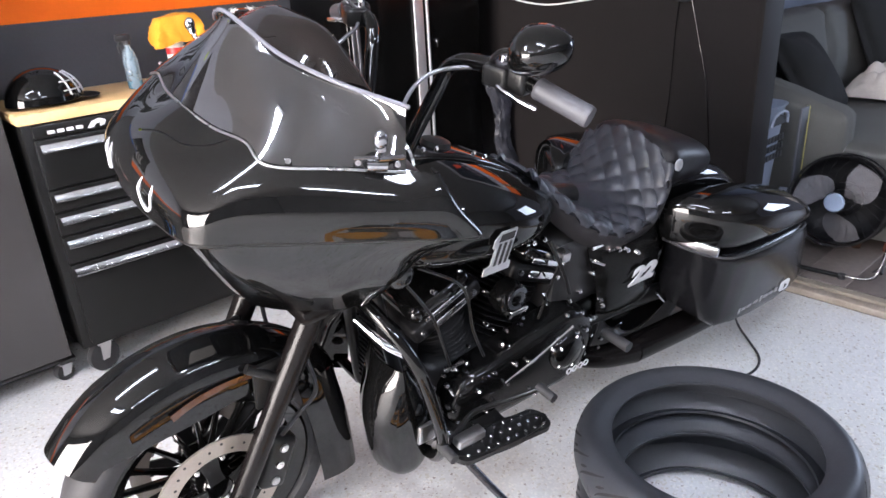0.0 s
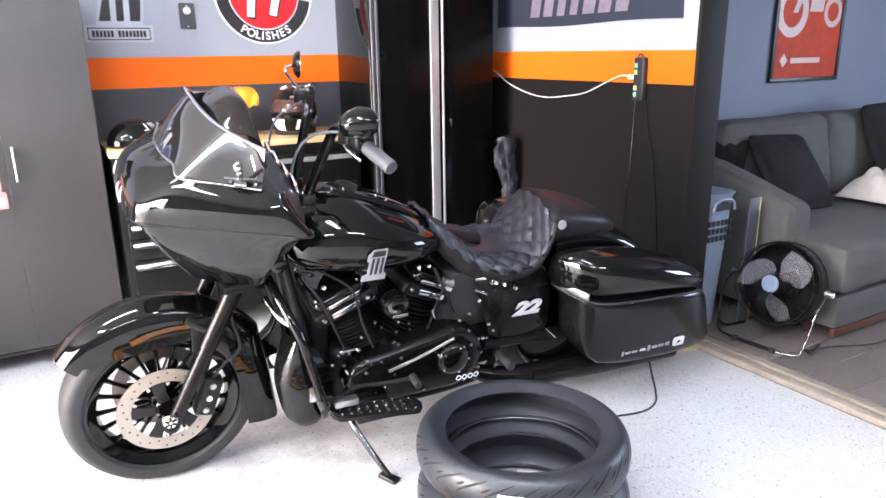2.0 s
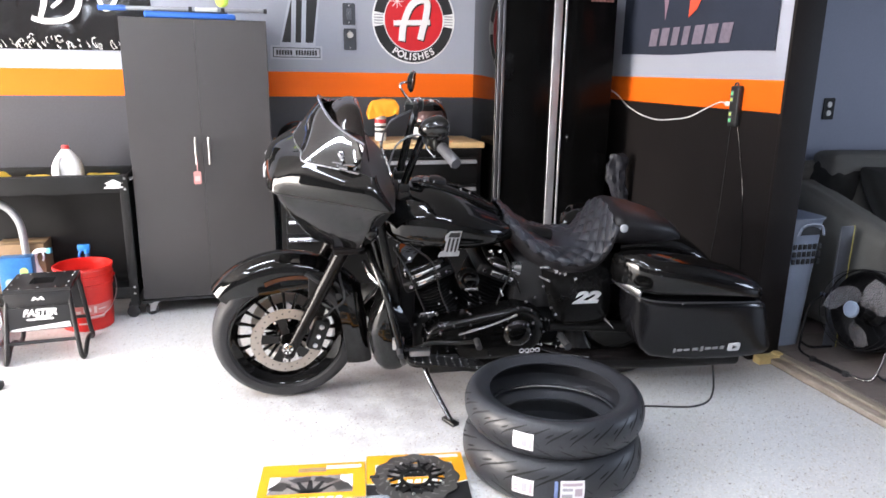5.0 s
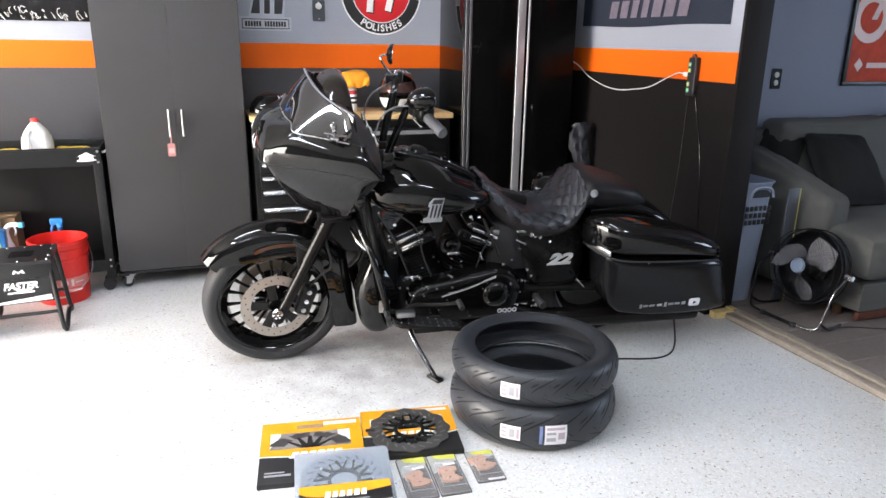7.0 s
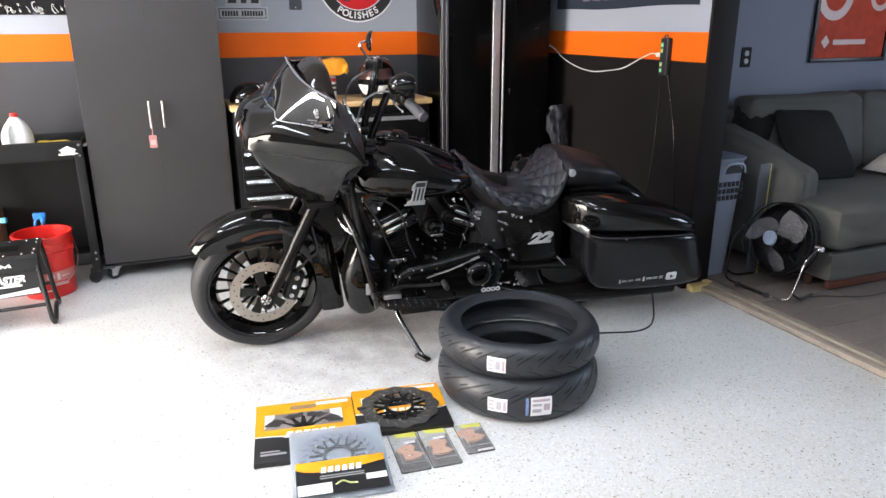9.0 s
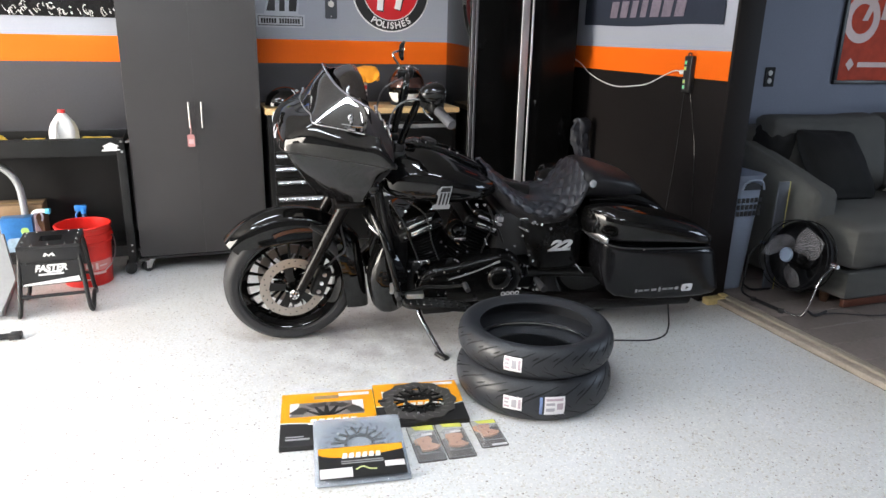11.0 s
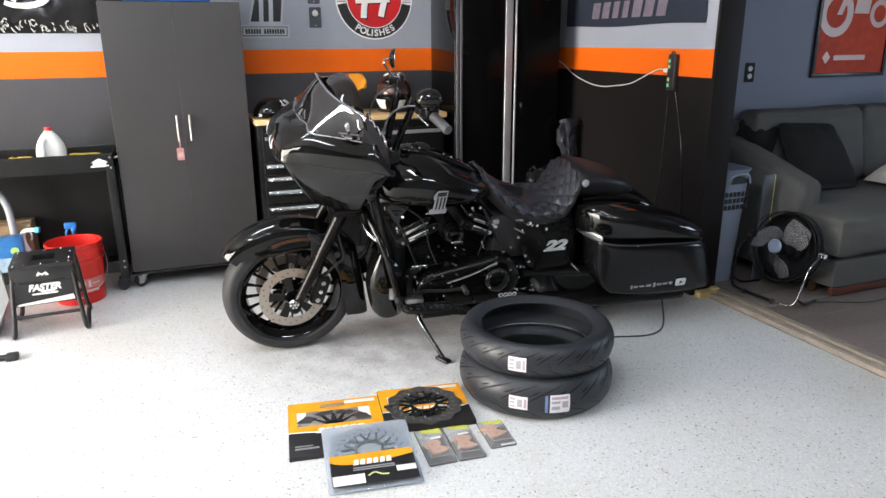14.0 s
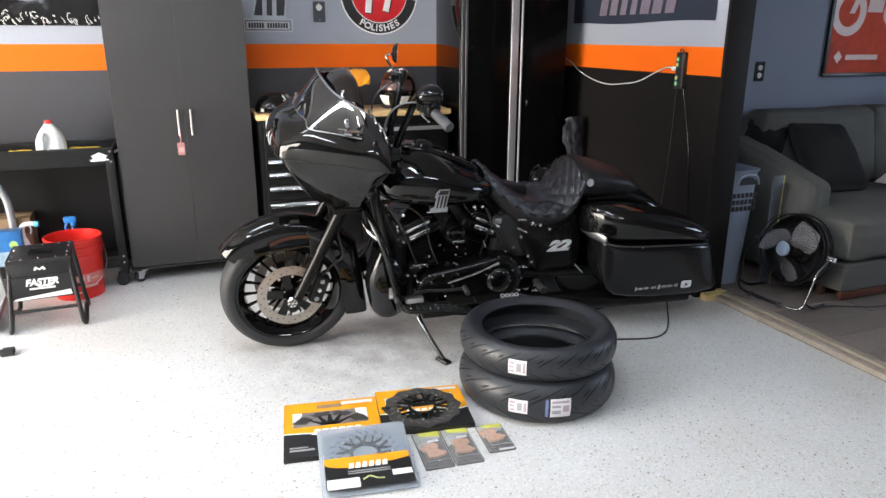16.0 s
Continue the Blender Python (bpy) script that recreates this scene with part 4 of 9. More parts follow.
lathe(bm, [(0, 0), (0.03, 0), (0.032, 0.006), (0.03, 0.03), (0.02, 0.036), (0, 0.036)], 28)
part("base", bm, HOUSING, wc)
bm = B()
ellipsoid(bm, (0, 0, 0.075), (0.036, 0.034, 0.042), 24, 16)
part("head", bm, HOUSING, wc)
bm = B()
tube(bm, (0, -0.02, 0.078), (0, -0.036, 0.078), 0.021, 0.019, seg=24)
part("lens", bm, LENS, wc)

# ---- on the wall ----


SIGN_SILVER = mat("blue_grey_silver_print", (0.40, 0.42, 0.47), 0.45, var=0.1, fine=120, bump=0)


def number_sign():
    """Sign in the shape of a figure one with stripes and a base bar."""
    t = thing("wall_sign", "black and silver sign shaped like a figure one", "sign", pose(0.215, YB, 0))
    z0 = 1.535
    out = [(-0.165, z0), (0.165, z0), (0.165, z0 + 0.085), (0.12, z0 + 0.085), (0.12, z0 + 0.10), (0.155, 2.02), (0.145, 2.075), (-0.055, 2.075), (-0.075, 2.06), (-0.115, 1.985), (-0.115, 1.90), (-0.05, 1.90), (-0.105, z0 + 0.10), (-0.105, z0 + 0.085), (-0.165, z0 + 0.085)]
    slant = lambda p: (p[0] + 0.03 * (p[1] - z0) - 0.01, p[1])
    bm = B()
    plate(bm, [slant(p) for p in out], 0.004, FRONT)
    part("silver_edge", bm, SIGN_SILVER, t)
    cx, cz = 0.0, 1.8
    inner = [(-0.095, z0 + 0.105), (0.108, z0 + 0.105), (0.138, 1.99), (-0.045, 1.99), (-0.036, 1.89), (-0.085, 1.90), (-0.085, 1.98), (-0.05, 2.055), (0.13, 2.058), (0.138, 1.99), (0.108, z0 + 0.105)]
    bm = B()
    plate(bm, [slant(p) for p in [(-0.092, z0 + 0.105), (0.105, z0 + 0.105), (0.135, 1.95), (0.135, 2.05), (-0.045, 2.05), (-0.095, 1.98), (-0.095, 1.915), (-0.03, 1.915)]], 0.002, FRONT @ pose(0, 0, 0.004))
    part("black_field", bm, BLACKPRINT, t)
    for x in (-0.022, 0.042):
        bm = B()
        plate(bm, [slant(p) for p in [(x - 0.014, z0 + 0.105), (x + 0.014, z0 + 0.105), (x + 0.02, 1.92), (x - 0.008, 1.92)]], 0.0015, FRONT @ pose(0, 0, 0.006))
        part("silver_stripe", bm, SIGN_SILVER, t)
    # plain pale crest
    bm = B()
    plate(bm, [slant((0.05 + 0.075 * math.cos(a) * (1 if math.sin(a) > -0.2 else 0.6), 1.985 + 0.062 * math.sin(a) * (1.0 if math.sin(a) > 0 else 1.25))) for a in (2 * math.pi * k / 30 for k in range(30))], 0.0015, FRONT @ pose(0, 0, 0.0065))
    part("crest", bm, SIGN_SILVER, t)
    for s in (-1, 1):
        bm = B()
        plate(bm, [slant((0.05 + s * 0.03 + 0.018 * math.cos(a), 1.985 + s * 0.004 + 0.010 * math.sin(a))) for a in (2 * math.pi * k / 16 for k in range(16))], 0.001, FRONT @ pose(0, 0, 0.0082))
        part("crest_opening", bm, BLACKPRINT, t)
    bm = B()
    plate(bm, rrect(0.30, 0.062, 0.002, 2, -0.01, z0 + 0.042), 0.001, FRONT @ pose(0.002, 0, 0.004))
    part("base_panel", bm, BLACKPRINT, t)
    bm = B()
    plate(bm, rrect(0.29, 0.052, 0.002, 2, -0.01, z0 + 0.042), 0.0006, FRONT @ pose(0.002, 0, 0.005))
    part("base_field", bm, mat("pale_grey_print", (0.42, 0.43, 0.45), 0.5), t)
    for k in range(15):
        if k == 6:
            continue
        bm = B()
        box(bm, -0.138 + 0.0175 * k, -0.125 + 0.0175 * k, -0.0068, -0.0056, z0 + 0.026, z0 + 0.058)
        part("print_bar", bm, BLACKPRINT, t)
    return t


number_sign()


def round_sign():
    t = thing("round_sign", "round red, black and white workshop sign", "sign", pose(0.982, YB, 1.802))
    bm = B()
    lathe(bm, [(0, 0.0), (0.282, 0.0), (0.282, 0.003), (0, 0.003)], 72, FRONT)
    part("white_disc", bm, WHITE, t)
    bm = B()
    annulus(bm, 0.205, 0.272, 0.0015, 72, FRONT @ pose(0, 0, 0.003), 10, 170)
    annulus(bm, 0.205, 0.272, 0.0015, 72, FRONT @ pose(0, 0, 0.003), 190, 350)
    part("black_ring", bm, BLACKPRINT, t)
    bm = B()
    lathe(bm, [(0, 0.003), (0.198, 0.003), (0.198, 0.0045), (0, 0.0045)], 64, FRONT)
    part("red_disc", bm, mat("red_sign_print", (0.58, 0.015, 0.02), 0.4, var=0.05), t)
    for s in (-1, 1):
        for k in range(4):
            bm = B()
            box(bm, s * 0.238 - 0.03, s * 0.238 + 0.03, -0.0045, -0.0035, -0.03 + 0.018 * k, -0.022 + 0.018 * k)
            part("grey_line", bm, GREYBAR, t)
    # letters round the foot of the ring, bars in place of the name above
    for ch, a in zip("POLISHES", (-122.5, -112.0, -102.5, -95.8, -88.6, -78.2, -67.8, -58.2)):
        lettering(ch, 0.062, WHITE, t, FRONT @ pose(0.238 * math.cos(radians(a)), 0.238 * math.sin(radians(a)), 0.0052, 0, 0, a + 90), "letter", 0.0006, 0.0, 0.0018)
    for a0, n, step in ((90, 5, 10.0),):
        for k in range(n):
            bm = B()
            a = a0 + (k - (n - 1) / 2) * step
            annulus(bm, 0.217, 0.258, 0.001, 4, FRONT @ pose(0, 0, 0.0046), a - 3.1, a + 3.1)
            part("print_bar", bm, WHITE, t)
    # plain white flourish with a dark shade
    for off, dz, m_, r in ((0.008, -0.009, BLACKPRINT, 0.022), (0, 0, WHITE, 0.022)):
        z = -0.0062 if m_ is BLACKPRINT else -0.0085
        bm = B()
        pipe(bm, [(-0.085 + off, z, -0.135 + dz), (-0.072 + off, z, -0.03 + dz), (-0.025 + off, z, 0.085 + dz), (0.045 + off, z, 0.130 + dz), (0.088 + off, z, 0.112 + dz), (0.080 + off, z, 0.02 + dz), (0.058 + off, z, -0.06 + dz), (0.042 + off, z, -0.125 + dz)], r, seg=8, n=8)
        pipe(bm, [(-0.14 + off, z, -0.022 + dz), (0.11 + off, z, -0.012 + dz)], r * 0.75, seg=8)
        for v in bm.verts:
            v.co.y = z + (v.co.y - z) * 0.06
        part("flourish", bm, m_, t)
    bm = B()
    for a in range(0, 180, 45):
        tube(bm, (-0.115 + 0.045 * math.cos(radians(a)), -0.0055, 0.115 + 0.045 * math.sin(radians(a))), (-0.115 - 0.045 * math.cos(radians(a)), -0.0055, 0.115 - 0.045 * math.sin(radians(a))), 0.0025, seg=6)
    part("sparkle", bm, WHITE, t)
    return t


round_sign()


def wall_plate(x, z, kind_):
    t = thing("switch_plate" if kind_ == "switch" else "wall_socket", "black wall plate with a %s" % ("toggle switch" if kind_ == "switch" else "single round socket"), "wall plate", pose(x, YB, z))
    bm = B()
    plate(bm, rrect(0.082, 0.135, 0.008), 0.006, FRONT)
    part("plate", bm, mat("slate_plate", (0.05, 0.055, 0.065), 0.4), t)
    bm = B()
    if kind_ == "switch":
        box(bm, -0.016, 0.016, -0.009, -0.006, -0.035, 0.035, 0.002)
        box(bm, -0.005, 0.005, -0.02, -0.009, -0.004, 0.016, 0.002)
        part("rocker", bm, mat("slate_rocker", (0.10, 0.11, 0.13), 0.3), t)
    else:
        tube(bm, (0, -0.006, 0.028), (0, -0.011, 0.028), 0.021, 0.019, seg=24)
        part("round_cover", bm, mat("pale_cover", (0.62, 0.6, 0.55), 0.4), t)
    for s in (-1, 1):
        bm = B()
        tube(bm, (0, -0.006, s * 0.052), (0, -0.0072, s * 0.052), 0.004, seg=10)
        part("screw", bm, STEEL, t)


wall_plate(0.548, 1.825, "switch")
wall_plate(0.553, 1.668, "socket")


def flag():
    """Cloth flag on the short wall: dark with a faint emblem."""
    t = thing("wall_flag", "dark slate cloth flag with a red emblem on the wall", "flag", pose(XR, 0, 0))
    y0, y1, z0, z1 = 0.445, 1.92, 1.598, 2.50
    bm = B()
    rows = []
    for j in range(25):
        rows.append([(-0.006 - 0.003 * (0.5 + 0.5 * math.sin(i * 0.5 + 0.3 * j)) * (1 - j / 24) - 0.004 * max(0, noise.noise((i * 0.15, j * 0.2, 5.1))), y0 + (y1 - y0) * i / 40, z0 + (z1 - z0) * j / 24 + 0.006 * math.sin(i * 0.2) * (1 - j / 24)) for i in range(41)])
    grid(bm, rows)
    thick(bm, 0.0015)
    part("cloth", bm, mat("slate_flag_cloth", (0.024, 0.029, 0.044), 0.85, spec=0.2, var=0.16, scale=4, fine=180, bump=0.3), t)
    at = lambda y, z, d=0.0135: pose(-d, y, z) @ WESTWARD
    # bars in place of the printed word
    for k, (a, b) in enumerate(((1.575, 1.48), (1.455, 1.365), (1.335, 1.26), (1.225, 1.155), (1.12, 1.02), (1.0, 0.90), (0.875, 0.775))):
        bm = B()
        w = a - b
        plate(bm, [(-w / 2 - 0.006, -0.052), (w / 2 - 0.016, -0.052), (w / 2 + 0.006, 0.052), (-w / 2 + 0.014, 0.052)], 0.001, at((a + b) / 2, 1.700))
        part("print_bar", bm, mat("mauve_print", (0.150, 0.125, 0.160), 0.8, var=0.25, scale=20), t)
    bm = B()
    plate(bm, [(-0.08, -0.14), (-0.005, -0.10), (0.06, 0.0), (0.10, 0.16), (0.17, 0.30), (0.10, 0.26), (0.075, 0.18), (0.05, 0.30), (0.02, 0.14), (-0.01, 0.10), (-0.02, 0.28), (-0.06, 0.10), (-0.075, 0.0)], 0.001, at(1.10, 1.94))
    part("red_emblem", bm, mat("red_flag_print", (0.62, 0.07, 0.03), 0.8), t)
    bm = B()
    plate(bm, [(0.0, -0.20), (0.035, -0.05), (0.03, 0.12), (0.06, 0.30), (-0.06, 0.30), (-0.09, 0.1), (-0.04, 0.0)], 0.001, at(1.42, 2.0))
    part("mauve_emblem", bm, mat("mauve_emblem_print", (0.20, 0.13, 0.17), 0.8), t)


flag()


def power_strip():
    t = thing("power_strip", "black surge strip with glowing green indicators on the wall", "power strip", pose(XR, 0.675, 1.32))
    bm = B()
    box(bm, -0.034, 0.0, -0.034, 0.034, -0.105, 0.105, 0.008, 3)
    part("body", bm, PLASTIC, t)
    green = mat("green_indicator", (0.12, 0.55, 0.24), 0.4, var=0, bump=0, emit=0.35)
    lime = mat("lime_indicator", (0.45, 0.55, 0.12), 0.4, var=0, bump=0, emit=0.3)
    for z, col in ((0.066, green), (0.034, lime), (-0.042, lime), (-0.074, green)):
        bm = B()
        box(bm, -0.0352, -0.034, 0.004, 0.026, z - 0.0125, z + 0.0125, 0.0005)
        sock = part("socket", bm, mat("pale_socket_face", (0.20, 0.24, 0.22), 0.4), t)
        bm = B()
        box(bm, -0.0364, -0.0352, 0.007, 0.023, z - 0.009, z + 0.008, 0.0005)
        part("indicator", bm, col, sock, "lit green indicator")
    bm = B()
    pipe(bm, [(-0.02, -0.01, 0.1), (-0.02, -0.005, 0.118), (-0.02, 0.012, 0.118), (-0.02, 0.016, 0.1)], 0.004, seg=8)
    part("loop", bm, PLASTIC, t)
    bm = B()
    box(bm, -0.03, -0.008, 0.036, 0.075, -0.002, 0.022, 0.004)
    part("white_plug", bm, WHITE, t)
    c = thing("white_cable", "thin white cable sagging along the wall from the strip", "cable")
    bm = B()
    pipe(bm, [(2.366, 0.74, 1.33), (2.37, 0.80, 1.335), (2.375, 0.90, 1.305), (2.378, 1.08, 1.238), (2.378, 1.25, 1.212), (2.378, 1.42, 1.198), (2.378, 1.60, 1.216), (2.378, 1.80, 1.268), (2.372, 1.93, 1.335), (2.30, 2.03, 1.40)], 0.0036, seg=8)
    part("lead", bm, mat("white_cable_sheath", (0.75, 0.75, 0.74), 0.4), c)
    k = thing("black_cable", "thin black cable running down the wall from the strip", "cable")
    bm = B()
    pipe(bm, [(2.375, 0.645, 1.22), (2.382, 0.60, 1.05), (2.384, 0.55, 0.85), (2.384, 0.50, 0.45), (2.382, 0.48, 0.06), (2.36, 0.47, 0.005), (2.28, 0.42, 0.004)], 0.0024, seg=8)
    part("lead", bm, mat("dusty_black_sheath", (0.008, 0.008, 0.008), 0.12), k)
    k2 = thing("black_cable", "thin black cable running down the wall from the strip", "cable")
    bm = B()
    pipe(bm, [(2.375, 0.70, 1.22), (2.384, 0.715, 1.1), (2.384, 0.725, 0.8), (2.384, 0.76, 0.4), (2.38, 0.78, 0.01), (2.30, 0.80, 0.004)], 0.0022, seg=8)
    part("lead", bm, MATS["dusty_black_sheath"], k2)


power_strip()

# ---- on the tool chest ----


def half_helmet():
    t = thing("half_helmet", "gloss black half helmet with a pale web decal on the chest", "helmet", pose(0.175, 1.90, 1.036, 0, 0, 20))
    bm = B()
    rows = []
    for j in range(13):
        a = radians(90 * j / 12)
        rows.append([((0.135 * math.cos(a) + 0.001) * math.cos(2 * math.pi * k / 36), (0.105 * math.cos(a) + 0.001) * math.sin(2 * math.pi * k / 36), 0.012 + 0.118 * math.sin(a)) for k in range(36)])
    grid(bm, rows, closed=True)
    thick(bm, 0.008)
    part("shell", bm, GLOSS, t)
    bm = B()
    rows = []
    for q in range(3):
        rows.append([((0.133 + 0.03 * q) * math.cos(radians(a)), (0.104 + 0.026 * q) * math.sin(radians(a)), 0.022 - 0.004 * q) for a in range(-55, 60, 8)])
    grid(bm, rows)
    thick(bm, 0.004)
    part("peak", bm, GLOSS, t)
    bm = B()
    for a in (-75, -55, -35):
        pts = [(0.137 * math.cos(radians(e)) * math.cos(radians(a)) * 1.02, 0.107 * math.cos(radians(e)) * math.sin(radians(a)) * 1.02, 0.012 + 0.121 * math.sin(radians(e))) for e in (10, 25, 40, 55)]
        pipe(bm, pts, 0.003, seg=6)
    for e in (18, 34):
        pts = [(0.137 * math.cos(radians(e)) * math.cos(radians(a)) * 1.02, 0.107 * math.cos(radians(e)) * math.sin(radians(a)) * 1.02, 0.012 + 0.121 * math.sin(radians(e))) for a in (-85, -70, -55, -40, -25)]
        pipe(bm, pts, 0.0025, seg=6)
    part("web_decal", bm, SILVERDECAL, t)


half_helmet()


def full_helmet():
    t = thing("full_face_helmet", "black full-face helmet with white graphics and stars", "helmet", pose(1.02, 1.95, 1.036, 0, 0, -115))
    bm = B()
    rows = []
    for j in range(17):
        a = radians(-50 + 140 * j / 16)
        rows.append([((0.155 * math.cos(a) + 0.002) * math.cos(2 * math.pi * k / 40) + (0.02 if math.cos(2 * math.pi * k / 40) > 0 and a < 0 else 0), (0.122 * math.cos(a) + 0.002) * math.sin(2 * math.pi * k / 40), 0.125 + 0.132 * math.sin(a)) for k in range(40)])
    grid(bm, rows, closed=True)
    thick(bm, 0.01)
    part("shell", bm, GLOSS, t)
    bm = B()
    rows = []
    for j in range(7):
        a = radians(-12 + 42 * j / 6)
        rows.append([(0.161 * math.cos(a) * math.cos(radians(b)), 0.128 * math.cos(a) * math.sin(radians(b)), 0.125 + 0.136 * math.sin(a)) for b in range(-80, 85, 10)])
    grid(bm, rows)
    thick(bm, 0.003)
    part("visor", bm, mat("bronze_visor", (0.08, 0.045, 0.04), 0.06, metal=0.4, var=0.2, bump=0), t, "mirrored bronze visor")
    # white flanks of the chin bar
    for b0, b1, e0, e1 in ((-64, -20, -46, -14), (14, 50, -42, -16), (88, 112, -30, -14)):
        bm = B()
        rows = []
        for j in range(6):
            a = radians(e0 + (e1 - e0) * j / 5)
            rows.append([])
            for k in range(9):
                b = radians(b0 + (b1 - b0) * k / 8 + 7 * (j / 5 - 0.5))
                rows[-1].append((0.1625 * math.cos(a) * math.cos(b) + 0.0215 * (math.cos(b) > 0), 0.1285 * math.cos(a) * math.sin(b), 0.125 + 0.1385 * math.sin(a)))
        grid(bm, rows)
        thick(bm, 0.0015)
        part("white_graphic", bm, WHITE, t)
    for b0, e0 in ((-40, 62), (30, 66), (120, 60), (-120, 62)):
        bm = B()
        star = [(0.024 * (1 if k % 2 == 0 else 0.42) * math.sin(math.pi * k / 5), 0.024 * (1 if k % 2 == 0 else 0.42) * math.cos(math.pi * k / 5)) for k in range(10)]
        n = Vector((math.cos(radians(e0)) * math.cos(radians(b0)), math.cos(radians(e0)) * math.sin(radians(b0)), math.sin(radians(e0))))
        c = Vector((0.166 * n.x, 0.133 * n.y, 0.125 + 0.143 * n.z))
        plate(bm, star, 0.001, Matrix.Translation(c) @ n.to_track_quat("Z", "Y").to_matrix().to_4x4())
        part("star", bm, WHITE, t)
    bm = B()
    lathe(bm, [(0.10, 0.0), (0.112, 0.004), (0.115, 0.03), (0.10, 0.034), (0.09, 0.02)], 36, close=True)
    part("neck_roll", bm, mat("black_fabric", (0.012, 0.012, 0.013), 0.85, bump=0.3), t)


full_helmet()
sb = thing("spray_bottle", "clear spray bottle of blue liquid with a dark trigger", "spray bottle", pose(0.515, 1.95, 1.036))
bm = B()
lathe(bm, [(0, 0), (0.026, 0), (0.028, 0.006), (0.028, 0.11), (0.02, 0.14), (0.011, 0.155), (0.011, 0.17), (0, 0.17)], 24)
part("body", bm, mat("clear_pet", (0.55, 0.70, 0.80), 0.08, trans=0.7, bump=0, var=0.03), sb)
bm = B()
lathe(bm, [(0, 0.003), (0.025, 0.003), (0.025, 0.03), (0, 0.03)], 24)
part("liquid", bm, mat("blue_liquid", (0.05, 0.45, 0.62), 0.1, trans=0.3, bump=0), sb)
bm = B()
box(bm, -0.04, 0.016, -0.011, 0.011, 0.178, 0.205, 0.006)
tube(bm, (0, 0, 0.165), (0, 0, 0.18), 0.013, seg=14)
pipe(bm, [(-0.022, 0, 0.18), (-0.034, 0, 0.16), (-0.03, 0, 0.135)], 0.005, seg=8)
part("trigger_head", bm, PLASTIC, sb)
ob_ = thing("polish_bottle", "white and black polish bottle standing on the tool chest", "bottle", pose(0.70, 1.95, 1.036))
bm = B()
lathe(bm, [(0, 0), (0.034, 0), (0.036, 0.005), (0.036, 0.14), (0.026, 0.165), (0.016, 0.18), (0.016, 0.225), (0, 0.225)], 28)
part("body", bm, WHITE, ob_)
for z0, z1, m_ in ((0.05, 0.066, BLACKPRINT), (0.08, 0.095, BLACKPRINT), (0.11, 0.135, mat("red_label_print", (0.5, 0.03, 0.03), 0.4))):
    bm = B()
    lathe(bm, [(0.0361, z0), (0.0367, z0), (0.0367, z1), (0.0361, z1)], 28)
    part("label_band", bm, m_, ob_)
bm = B()
rows = []
for j in range(21):
    rows.append([])
    for i in range(31):
        u, v = (i / 30 - 0.5) * 2, (j / 20 - 0.5) * 2
        r = max(abs(u), abs(v))
        drop = max(0, r - 0.45) / 0.55
        z = 0.215 + 0.02 * (1 - r) - 0.085 * drop + 0.012 * noise.noise((u * 2.6, v * 2.9, 3.3)) * (0.4 + drop)
        k = 1 - 0.42 * drop
        rows[-1].append((u * 0.155 * k + 0.010 * noise.noise((u * 3, v * 3, 7.7)), v * 0.085 * k + 0.008 * noise.noise((u * 3, v * 3, 9.1)), z + 0.012 * u))
grid(bm, rows)
thick(bm, -0.004)
solid("microfibre_towel", bm, mat("orange_microfibre", (0.78, 0.30, 0.015), 0.9, var=0.14, fine=160, bump=0.6), "orange microfibre towel draped over a bottle", "towel", m=pose(0.715, 1.945, 1.061))

# ---- the motorcycle: x to the rear from the front axle, y to its right, z up ----
BIKE = thing("motorcycle", "gloss black touring motorcycle leaning on its side stand", "motorcycle", pose(0.0, 0.585, 0.0, 10.5, 0, -5.0))
STEER = -3.0


def fullrow(row):
    """Mirror a row that runs from the middle to the left (-y)."""
    return [(x, -y, z) for x, y, z in reversed(row[1:])] + list(row)


def surf(rows, nu=6, nv=5):
    """Dense smooth surface through coarse rows."""
    fine = [smooth_path(r, nu) for r in rows]
    cols = [smooth_path([fine[j][i] for j in range(len(fine))], nv) for i in range(len(fine[0]))]
    return [[cols[i][j] for i in range(len(cols))] for j in range(len(cols[0]))]


def shell(name, rows, material, t, parent=BIKE, label="", nu=6, nv=5, mirror=True):
    bm = B()
    grid(bm, surf([fullrow(r) for r in rows] if mirror else rows, nu, nv))
    if t:
        thick(bm, t)
    bmesh.ops.recalc_face_normals(bm, faces=bm.faces)
    return part(name, bm, material, parent, label, angle=60)


def bolt(parent, p, n, r=0.008, h=0.006, material=CHROME, name="bolt"):
    bm = B()
    p, n = Vector(p), Vector(n).normalized()
    tube(bm, p, p + n * h, r, r * 0.85, seg=10)
    tube(bm, p + n * h, p + n * (h * 1.35), r * 0.6, r * 0.5, seg=6)
    return part(name, bm, material, parent)


# -- front wheel, tyre and brake, all turned with the fork
FORK = new("front_end")
FORK.parent = BIKE
RAKE = radians(26)
axis_point = Vector((0.43, 0, 0.9))
FORK.matrix_basis = pose(-0.003, 0.018, 0.003) @ Matrix.Translation(axis_point) @ Matrix.Rotation(radians(STEER), 4, Vector((math.sin(RAKE) * -1, 0, math.cos(RAKE))) * -1) @ Matrix.Translation(-axis_point)
R_F, AX_Z = 0.324, 0.327
WHEEL_M = pose(0, 0, AX_Z, 90, 0, 0)      # lathe axis z -> bike y


